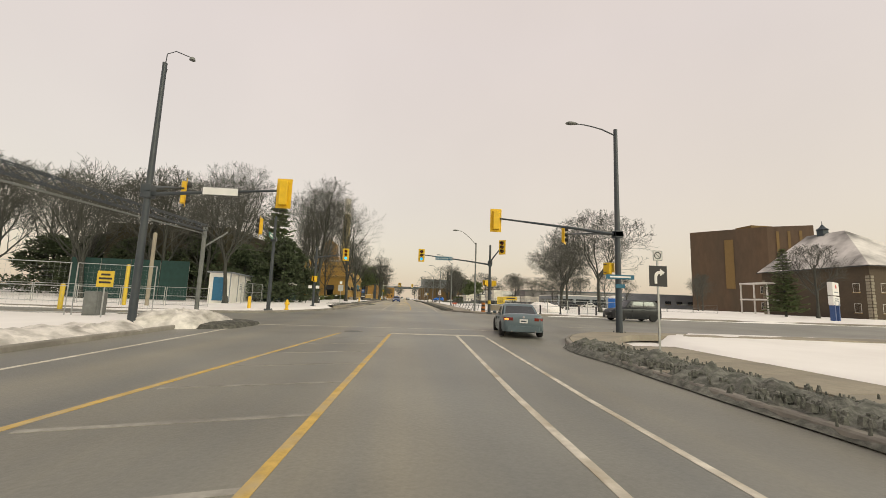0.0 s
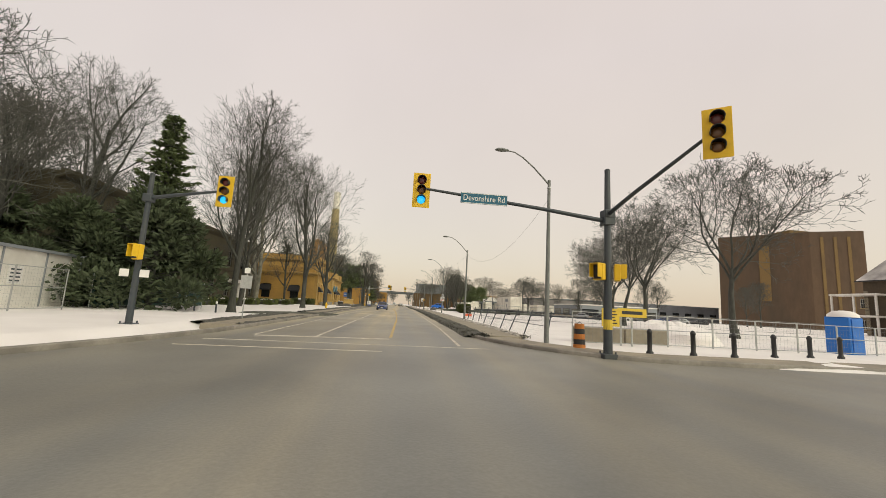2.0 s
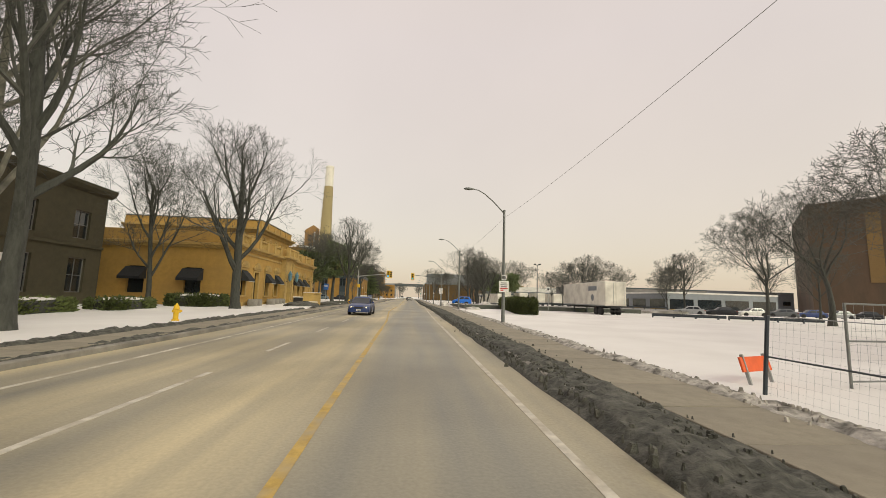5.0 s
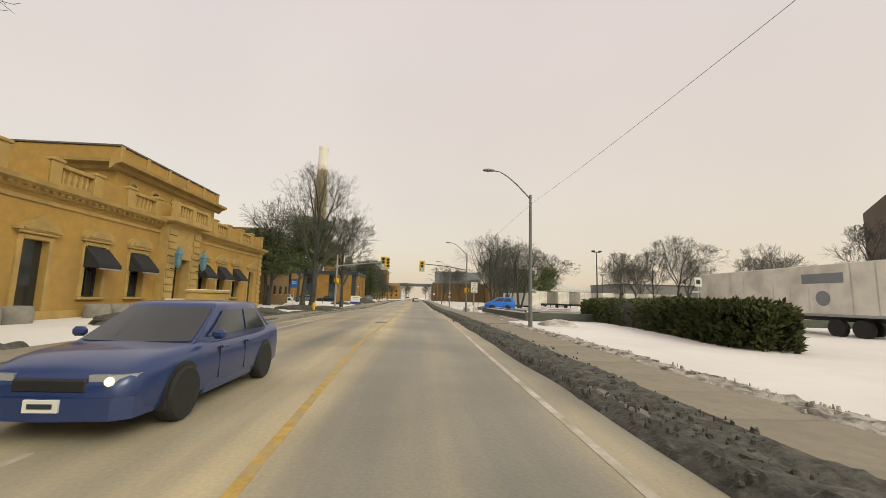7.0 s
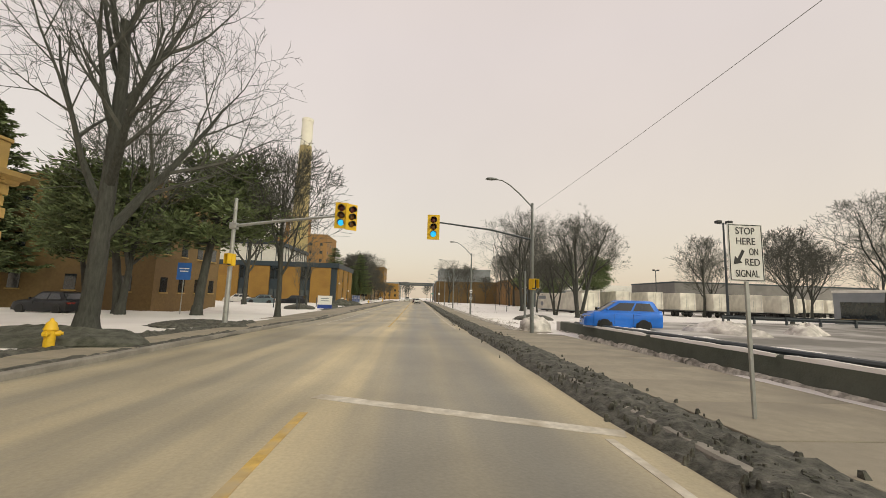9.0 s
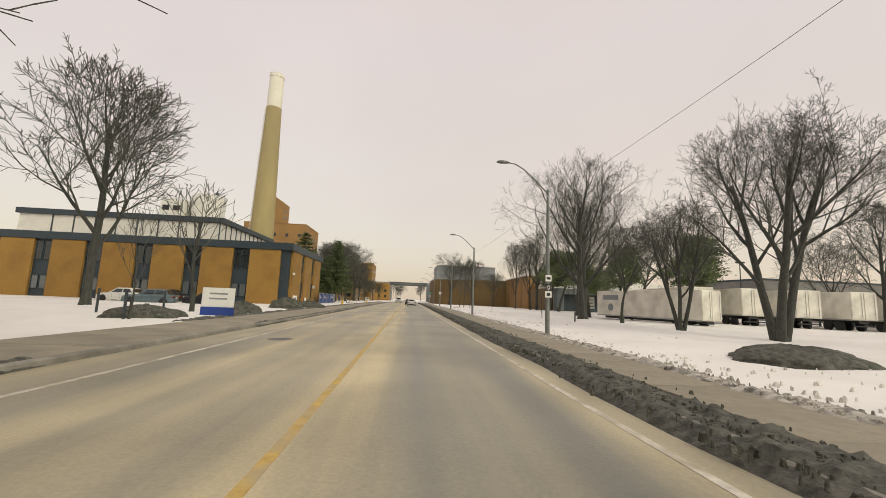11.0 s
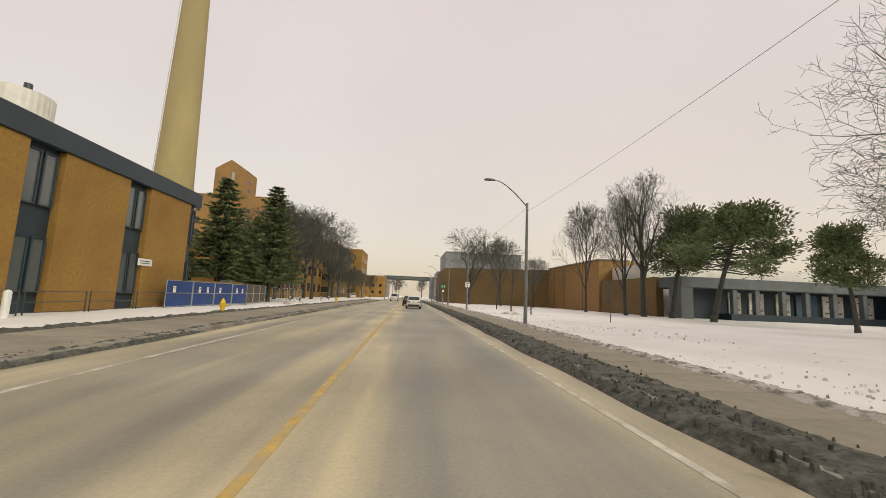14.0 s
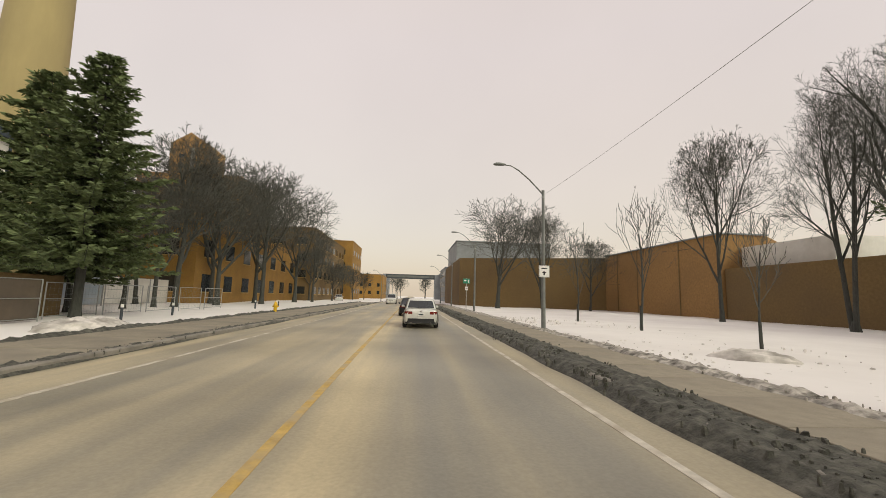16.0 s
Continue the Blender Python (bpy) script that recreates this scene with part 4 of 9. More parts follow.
def office_brick():
    b = thing("office_building", "two-storey orange brick office with dark blue panel strips", "building")
    X, Y, yend, zt = -15.5, 201.0, 219.0, 8.1
    core = Shape().box(-62, X - 0.35, Y + 0.35, yend - 0.1, -0.4, zt - 0.1)
    part("core_wall", core, M_DARK_PANEL, b)
    part("roof_band", Shape().box(-62, X + 0.12, Y - 0.12, Y + 0.34, zt - 0.95, zt, b=0.03).box(X - 0.34, X + 0.12, Y + 0.34, yend, zt - 0.95, zt, b=0.03), M_DARK_PANEL, b)
    part("roof", Shape().box(-62, X - 0.34, Y + 0.34, yend - 0.1, zt - 0.1, zt - 0.02), M_STONE_ROOF, b)

    def brick_panel(along, a0, a1):
        sh = Shape()
        if along == "y":
            sh.box(X - 0.36, X, a0, a1, -0.4, zt - 0.955, b=0.02)
        else:
            sh.box(a0, a1, Y, Y + 0.36, -0.4, zt - 0.955, b=0.02)
        part("brick_panel", sh, M_BRICK_OR, b)

    def glazing(along, a0, a1):
        """Two narrow windows per storey in a dark strip."""
        wd = (a1 - a0) / 2 - 0.18
        for z in (1.0, 4.6):
            for c in (a0 + (a1 - a0) * 0.27, a0 + (a1 - a0) * 0.73):
                if along == "y":
                    window(b, EAST(X - 0.2, c, z), wd, 2.3, M_DARK_PANEL, M_GLASS_PALE, 1, 1, sill=False)
                else:
                    window(b, pose(c, Y + 0.2, z), wd, 2.3 if z > 3 else 1.7, M_DARK_PANEL, M_GLASS_PALE if z < 3 else M_GLASS, 1, 1, sill=False)

    ys = Y + 0.9
    for p, g in ((4.2, 1.7), (4.1, 1.75), (4.25, 1.1)):
        brick_panel("y", ys, ys + p)
        glazing("y", ys + p, ys + p + g)
        ys += p + g
    x = X - 1.45
    for i in range(7):
        brick_panel("x", x - 3.87, x)
        glazing("x", x - 5.93, x - 3.87)
        x -= 5.93
    part("plaque", Shape().box(X + 0.005, X + 0.05, 213.2, 214.4, 2.6, 3.0, b=0.01), M_SIGN_WHITE, b, "small white plaque with unreadable lines")
    for z in (2.74, 2.86):
        part("plaque_text", Shape().box(X + 0.05, X + 0.055, 213.35, 214.25, z - 0.025, z + 0.025), M_DARK_PANEL, b)
    part("wall_lamp", Shape().box(X + 0.13, X + 0.4, 201.5, 201.8, 4.0, 4.3, b=0.04), M_WHITE_PAINT, b)
    return b


office_brick()

# --- boiler house behind the office ---
BZ = 15.4
bh = thing("boiler_house", "orange brick boiler house with a pale glazed upper band", "building")
part("wall", Shape().box(-72, -36.3, 226, 253.6, -0.4, 9.3), M_BRICK_OR, bh)
part("glazed_band", Shape().box(-72, -36.4, 226.1, 253.5, 9.3, BZ - 1.0), M_WING_GLASS, bh, "tall pale glazed panels")
part("eave", Shape().box(-72.4, -35.8, 225.6, 253.9, BZ - 1.0, BZ, b=0.04), M_DARK_PANEL, bh)
me_w = fixed(Shape().box(-0.1, 0.12, -0.09, 0.09, 9.3, BZ - 1.0), "mullion", M_DARK_PANEL)
me_s = fixed(Shape().box(-0.09, 0.09, -0.12, 0.1, 9.3, BZ - 1.0), "mullion", M_DARK_PANEL)
for i in range(9):
    o = part("mullion", me_s, None, bh)
    o.matrix_basis = pose(-36.6 - i * 3.7, 226.1, 0)
for i in range(12):
    o = part("mullion", me_w, None, bh)
    o.matrix_basis = pose(-36.4, 253.4 - i * 2.3, 0)

# --- stack ---
st = thing("chimney_stack", "very tall tapering concrete stack with a white top band", "chimney")
part("shaft", Shape().lathe([(3.65, -0.5), (3.3, 8), (2.8, 25), (2.4, 40), (2.02, 53.6)], 32, xf=Matrix.Translation((-41.0, 259, 0))), M_STACK, st, soft=True)
part("white_band", Shape().lathe([(2.03, 53.62), (1.9, 62.6), (2.02, 62.7), (2.02, 63.7), (1.7, 63.7)], 32, xf=Matrix.Translation((-41.0, 259, 0))), M_STACK_WHITE, st, "white painted top", soft=True)
ladder = Shape()
for s in (-0.25, 0.25):
    ladder.tube([(-41.0 - 3.75, 258.4 + s, 3), (-41.0 - 2.95, 258.4 + s, 25), (-41.0 - 2.17, 258.4 + s, 53.5)], 0.06, 5)
part("ladder", ladder, M_WHITE_PAINT, st)

# --- tanks and plant on the roof behind the office ---
tk = thing("storage_tank", "white ribbed storage tank on a roof", "tank")
pts = []
for i in range(64):
    r = 2.6 + (0.06 if i % 2 else 0)
    pts.append((r * math.cos(2 * math.pi * i / 64), r * math.sin(2 * math.pi * i / 64)))
part("tank_shell", Shape().prism([(a * 1.15, c * 1.15) for a, c in pts], "z", -0.4, 20.9, xf=Matrix.Translation((-42.5, 233, 0))), M_WHITE_PAINT, tk)
part("vent_pipe", Shape().tube([(-40.6, 232, 20.9), (-40.6, 232, 21.7)], 0.35, 10), M_POLE_DARK, tk)
pl = thing("plant_house", "white plant house on the office roof", "plant house")
part("plant_wall", Shape().box(-50.2, -45.8, 230, 236, -0.4, 19.6), M_WHITE_PAINT, pl)
for i in range(2):
    part("louvre", Shape().box(-49.8 + i * 2.0, -48.5 + i * 2.0, 229.9, 230.0, 17.2, 18.2, b=0.02), M_BLACK, pl)

# --- brick tower and the row of brick buildings beyond ---
def gridded(name, label, x0, x1, y0, y1, zt, mat, face, rows, cols, ww=1.2, hh=1.5, z0=2.0, dz=3.4, roof_mat=None, base=-0.4):
    """A brick block with a grid of windows on its east and/or south faces."""
    b = thing(name, label, "building")
    part("wall", Shape().box(x0, x1, y0, y1, base, zt), mat, b)
    part("parapet", Shape().box(x0 - 0.1, x1 + 0.1, y0 - 0.1, y1 + 0.1, zt, zt + 0.35, b=0.05), roof_mat or mat, b)
    shp = Shape().box(-ww / 2, ww / 2, -0.05, 0.02, 0, hh, b=0.01)
    me = fixed(shp, "window", M_GLASS)
    me_s = fixed(Shape().box(-ww / 2 - 0.1, ww / 2 + 0.1, -0.14, -0.001, -0.12, -0.005, b=0.01), "sill", M_SANDSTONE2)
    for f in face:
        for r in range(rows):
            for c in range(cols[f]):
                z = z0 + r * dz
                if f == "e":
                    m = EAST(x1, y0 + (y1 - y0) * (c + 0.5) / cols[f], z)
                elif f == "w":
                    m = WEST(x0, y0 + (y1 - y0) * (c + 0.5) / cols[f], z)
                else:
                    m = pose(x0 + (x1 - x0) * (c + 0.5) / cols[f], y0, z)
                o = part("window", me, None, b)
                o.matrix_basis = m
                part("sill", me_s, None, o)
    return b


tower = thing("brick_tower", "tall orange brick tower with a low gable", "tower")
part("wall", Shape().box(-70, -59.5, 331, 341, -0.4, 43.2), M_BRICK_TAN, tower)
part("gable", Shape().prism([(-70, 43.2), (-59.5, 43.2), (-64.8, 46.6)], "y", 331, 341), M_BRICK_TAN, tower)
for zz in (27, 30, 33, 36, 39):
    part("window", Shape().box(-67.6, -65.8, 330.95, 331.0, zz, zz + 1.1, b=0.01), M_GLASS, tower)
    part("window", Shape().box(-59.5, -59.45, 334, 336.5, zz, zz + 1.1, b=0.01), M_GLASS, tower)
part("downpipe", Shape().box(-64.2, -63.2, 330.8, 331.0, 24, 42), M_GALV, tower, "pale metal duct")
gridded("brick_block", "brick block below the brick tower", -72, -46, 322, 345, 31.5, M_BRICK_TAN, "es", 5, {"e": 4, "s": 5}, z0=10, dz=4)
gridded("brick_block", "low orange brick works behind pine trees", -60, -24, 262, 300, 9.5, M_BRICK_OR, "es", 2, {"e": 7, "s": 6}, ww=2.2, hh=2.0, z0=1.5, dz=4)
gridded("brick_block", "long dark brick office block", -50, -20.5, 300, 336, 15.0, M_BRICK_BR, "es", 4, {"e": 8, "s": 6}, ww=2.0, hh=1.5, z0=1.5)
gridded("brick_block", "four-storey orange brick end block", -36, -18.0, 336, 356, 17.3, M_BRICK_OR, "es", 4, {"e": 4, "s": 3}, ww=1.6, hh=1.5, z0=2, dz=3.8)
gridded("brick_block", "small orange brick building far along the road", -28, -13, 395, 420, 10.5, M_BRICK_OR, "es", 2, {"e": 4, "s": 4})
gridded("brick_block", "grey building far along the road", -60, -14, 440, 470, 13, M_GREY_CLAD, "es", 3, {"e": 4, "s": 8})
# covered bridge over the road, far off
br = thing("covered_bridge", "enclosed grey footbridge crossing the road far off", "bridge")
part("bridge_deck", Shape().box(-14, 12, 430, 434, 10.9, 13.2, b=0.05), M_POLE_DARK, br)
part("bridge_glazing", Shape().box(-13.5, 11.5, 429.9, 430.0, 11.5, 12.6), M_GLASS_PALE, br)
part("pier", Shape().box(-15.5, -14, 429.5, 434.5, -0.2, 13.2), M_GREY_CLAD, br)
part("pier", Shape().box(12, 15, 429.5, 434.5, -0.2, 13.2), M_GREY_CLAD, br)
gridded("grey_building", "pale grey building far along the road", 15, 60, 425, 450, 14, M_GREY_CLAD, "ws", 3, {"w": 5, "s": 8})
gridded("grey_building", "dark narrow building beside the far junction", 11, 20, 350, 372, 11.5, M_GREY_CLAD, "ws", 3, {"w": 5, "s": 2})

# --- brown brick warehouse and loading dock beside the snow field ---
wh = thing("warehouse", "windowless brown brick warehouse beside a snowy field", "warehouse")
part("brick_wall", Shape().prism([(8.6, 289), (32.2, 280.5), (60, 280.5), (60, 320), (8.6, 320)], "z", -0.4, 8.9), M_BRICK_BR, wh)
# tan brick paints in the lit west face, brown the shaded low wall
part("brick_wall", Shape().prism([(32.2, 255.5), (37.6, 255.5), (60, 272), (60, 280.4), (32.2, 280.4)], "z", -0.4, 9.1), M_BRICK_TAN, wh)
part("brick_wall", Shape().box(32.6, 33.6, 240.2, 255.4, -0.4, 5.4), M_BRICK_BR, wh)
part("coping", Shape().box(32.0, 37.7, 255.3, 280.5, 9.1, 9.25, b=0.02), M_GREY_CLAD, wh)
for yy in (262, 271, 276.5):
    part("joint_cover", Shape().box(32.12, 32.2, yy - 0.06, yy + 0.06, -0.2, 9.0), M_BRICK_BR, wh)
part("upper_wall", Shape().box(34.5, 95, 246, 255.3, -0.4, 7.7), M_WHITE_PAINT, wh, "pale corrugated upper wall")
gb = thing("grey_hall", "large grey clad hall behind the brick warehouse", "hall", shape=Shape().box(11.5, 37, 321, 345, -0.4, 16.5).box(11.3, 37.2, 320.8, 345.2, 16.5, 16.8, b=0.05), mats=M_GREY_CLAD)
M_PALE_SHED = material("grey_shed_cladding", (0.21, 0.20, 0.19), 0.75, var=0.2, scale=0.5, dirt=(0.13, 0.13, 0.125), dirt_amount=0.7, dirt_scale=0.12)
M_DOCK = material("dock_concrete", (0.135, 0.15, 0.155), 0.75, var=0.2, scale=1, dirt=(0.09, 0.10, 0.10), dirt_amount=0.6, dirt_scale=0.25)
M_DUSK = material("dusky_blue_door", (0.09, 0.14, 0.19), 0.5, var=0.15, scale=1.5)
dk = thing("loading_dock", "low grey concrete loading dock with dark bays", "loading dock")
D0, D1, DY = 33.0, 78.0, 238.2
part("canopy", Shape().box(D0, D1, DY - 2.4, DY + 6, 4.0, 5.3, b=0.05), M_DOCK, dk)
part("snow_cap", Shape().box(D0 + 0.1, D1 - 0.1, DY - 2.3, DY + 5.9, 5.3, 5.38, b=0.03), M_SNOW, dk)
part("rear_wall", Shape().box(D0 + 0.7, D1, DY, DY + 0.3, -0.3, 4.0), M_DARK_PANEL, dk)
part("end_pier", Shape().box(D0, D0 + 1.6, DY - 2.3, DY - 0.02, -0.3, 4.0, b=0.03), M_DOCK, dk, "pale concrete end pier")
for px in (40.2, 43.2, 46.8, 50.0, 53.8, 58.0, 62.5, 67.0, 72.0):
    part("pier", Shape().box(px - 0.3, px + 0.3, DY - 2.2, DY - 1.6, -0.3, 4.0, b=0.03), M_DOCK, dk)
part("dock_platform", Shape().box(D0 + 6.5, D1, DY - 2.3, DY - 0.01, -0.3, 0.95, b=0.03), M_DARK_PANEL, dk)
for xa, xb in ((41.0, 42.7), (43.8, 45.9), (47.6, 49.6), (54.2, 57.2), (58.7, 61.6)):
    pn = part("dock_door", Shape().box(xa, xb, DY - 0.2, DY - 0.02, 0.95, 3.7, b=0.02), M_TRAILER, dk, "white dock door with unreadable dark marks")
    for k, w in enumerate((0.8, 0.5, 0.65)):
        xm, wd = (xa + xb) / 2, (xb - xa) * w / 2
        part("door_mark", Shape().box(xm - wd, xm + wd, DY - 0.206, DY - 0.2, 1.4 + 0.75 * k, 1.55 + 0.75 * k), M_DARK_PANEL, pn)
part("dock_door", Shape().box(50.4, 53.4, DY - 0.2, DY - 0.02, 0.95, 3.7, b=0.02), M_DUSK, dk, "dusky blue dock door")

# --- right side near the first junction ---
bb = thing("brick_warehouse", "huge windowless brown brick warehouse in the distance", "warehouse")
part("brick_wall", Shape().prism([(158, 211), (180, 185), (196, 176), (232, 215), (194, 252)], "z", -0.5, 43.5), material("far_brown_brick", (0.115, 0.075, 0.047), 0.9, var=0.15, scale=0.6, dirt=(0.062, 0.052, 0.04), dirt_amount=0.85, dirt_scale=0.05, stretch=(1, 1, 0.3)), bb)
part("stair_shaft", Shape().prism([(168, 198.6), (170.5, 195.6), (171.5, 196.5), (169, 199.5)], "z", 12, 38), M_BRICK_BR, bb)
for i in range(3):
    part("wall_rib", Shape().prism([(183 + i * 4, 183 - i * 2.2), (184 + i * 4, 182.5 - i * 2.2), (184.3 + i * 4, 183 - i * 2.2), (183.3 + i * 4, 183.6 - i * 2.2)], "z", 0, 41), M_BRICK_BR, bb)
part("roof_box", Shape().box(178, 190, 192, 202, 43.5, 45.5), M_BRICK_BR, bb)


def house():
    b = thing("large_house", "large brown brick house with a snowy hipped roof and cupola", "house")
    x0, x1, y0, y1, ze, zr = 92.4, 112.4, 74.0, 98.5, 11.0, 20.8
    part("wall", Shape().box(x0, x1, y0, y1, -0.5, ze), material("dark_house_brick", (0.085, 0.064, 0.042), 0.9, var=0.2, scale=3, dirt=(0.055, 0.045, 0.035), dirt_amount=0.6, dirt_scale=0.3), b)
    e = 0.8
    roof = Shape().add([(x0 - e, y0 - e, ze), (x1 + e, y0 - e, ze), (x1 + e, y1 + e, ze), (x0 - e, y1 + e, ze), ((x0 + x1) / 2, y0 + 12, zr), ((x0 + x1) / 2, y1 - 3.5, zr)],
                       [(0, 1, 4), (1, 2, 5, 4), (2, 3, 5), (3, 0, 4, 5), (0, 3, 2, 1)])
    part("roof", roof, material("patchy_roof_snow", (0.66, 0.63, 0.60), 0.8, var=0.1, scale=0.6, dirt=(0.10, 0.095, 0.09), dirt_amount=0.9, dirt_scale=0.16), b, "hipped roof under patchy snow")
    part("gutter", Shape().box(x0 - e - 0.1, x1 + e, y0 - e - 0.15, y0 - e, ze - 0.15, ze + 0.08).box(x0 - e - 0.15, x0 - e, y0 - e, y1 + e, ze - 0.15, ze + 0.08), M_BLACK, b)
    cx, cy = 102.4, 91.0
    cu = part("cupola", Shape().box(cx - 0.8, cx + 0.8, cy - 0.8, cy + 0.8, zr - 0.6, zr + 1.0, b=0.05), M_DARK_PANEL, b, "dark cupola with a spike")
    part("cupola_roof", Shape().lathe([(1.3, zr + 1.0), (0.6, zr + 1.6), (0.1, zr + 2.4), (0.03, zr + 3.2)], 8, xf=Matrix.Translation((cx, cy, 0))), M_DARK_PANEL, cu)
    me_q = fixed(Shape().box(-0.35, 0.35, -0.06, 0.06, 0, 0.55, b=0.02), "quoin", M_CONCRETE)
    for xx, yy, rz in ((x0 + 0.4, y0 - 0.05, 0), (x0 - 0.05, y0 + 0.4, 90), (x0 - 0.05, y1 - 0.4, 90)):
        for i in range(14):
            o = part("quoin", me_q, None, b)
            o.matrix_basis = pose(xx + (0.1 if i % 2 and rz == 0 else 0), yy, i * 0.65, 0, 0, rz)
    for i in range(4):
        for z in (1.4, 5.6):
            window(b, pose(x0 + 3 + i * 4.6, y0, z), 1.3, 1.9, M_WHITE_PAINT, M_GLASS, 3, 2)
    for i in range(2):
        for z in (1.4, 5.6):
            window(b, WEST(x0, y0 + 2.6 + i * 22, z), 1.3, 1.9, M_WHITE_PAINT, M_GLASS, 3, 2)
    # two-storey white porch on the west side
    for z in (0, 4.2):
        part("porch_floor", Shape().box(x0 - 3.2, x0, y1 - 4.5, y1 + 4, z + 3.8, z + 4.15, b=0.04), M_WHITE_PAINT, b)
        for yy in (y1 - 4.2, y1 - 0.4, y1 + 3.7):
            part("porch_post", Shape().box(x0 - 3.1, x0 - 2.8, yy - 0.15, yy + 0.15, z, z + 3.8, b=0.02), M_WHITE_PAINT, b)
    return b


house()
# low buildings along the right-hand horizon
gridded("low_building", "long low grey industrial shed in the distance", 95, 190, 250, 275, 9, M_GREY_CLAD, "ws", 1, {"w": 4, "s": 12}, ww=4, hh=2, z0=3)
gridded("low_building", "long low pale shed with a dark roof line", 62, 140, 285, 300, 7.5, M_GREY_CLAD, "s", 1, {"s": 10}, ww=4, hh=2.2, z0=1.5, roof_mat=M_WHITE_PAINT)
gridded("low_building", "low grey building across the yards", 64, 118, 216, 236, 7.5, M_PALE_SHED, "ws", 1, {"w": 4, "s": 8}, ww=3, hh=2, z0=1.5, roof_mat=M_DARK_PANEL)
gridded("low_building", "long flat warehouse with a bright roof edge", 57, 83, 150, 172, 4.2, M_GREY_CLAD, "ws", 1, {"w": 3, "s": 4}, ww=5.5, hh=2.2, z0=0.8, roof_mat=M_WHITE_PAINT)
# three-storey brown office on the west side, behind the great tree
gridded("brown_office", "three-storey brown brick office behind bare trees", -52, -23.5, 158.5, 170, 11.8, M_BRICK_BR, "es", 3, {"e": 4, "s": 6}, ww=1.0, hh=1.4, z0=1.6, dz=3.6)

# ---- trees ----
class Twigs:
    """Gathers thin three-sided sticks quickly."""

    def __init__(self):
        self.v, self.f = [], []

    def stick(self, a, b, r0, r1, n=3):
        d = (b - a)
        if d.length < 1e-4:
            return
        d = d.normalized()
        s = d.orthogonal().normalized()
        u = d.cross(s)
        k0 = len(self.v)
        for p, r in ((a, r0), (b, r1)):
            for k in range(n):
                an = 2 * math.pi * k / n
                self.v.append(tuple(p + (s * math.cos(an) + u * math.sin(an)) * r))
        for k in range(n):
            k2 = (k + 1) % n
            self.f.append((k0 + k, k0 + k2, k0 + n + k2, k0 + n + k))

    def mesh(self, name, mat):
        me = bpy.data.meshes.new(name)
        me.from_pydata(self.v, [], self.f)
        me.materials.append(mat)
        return me


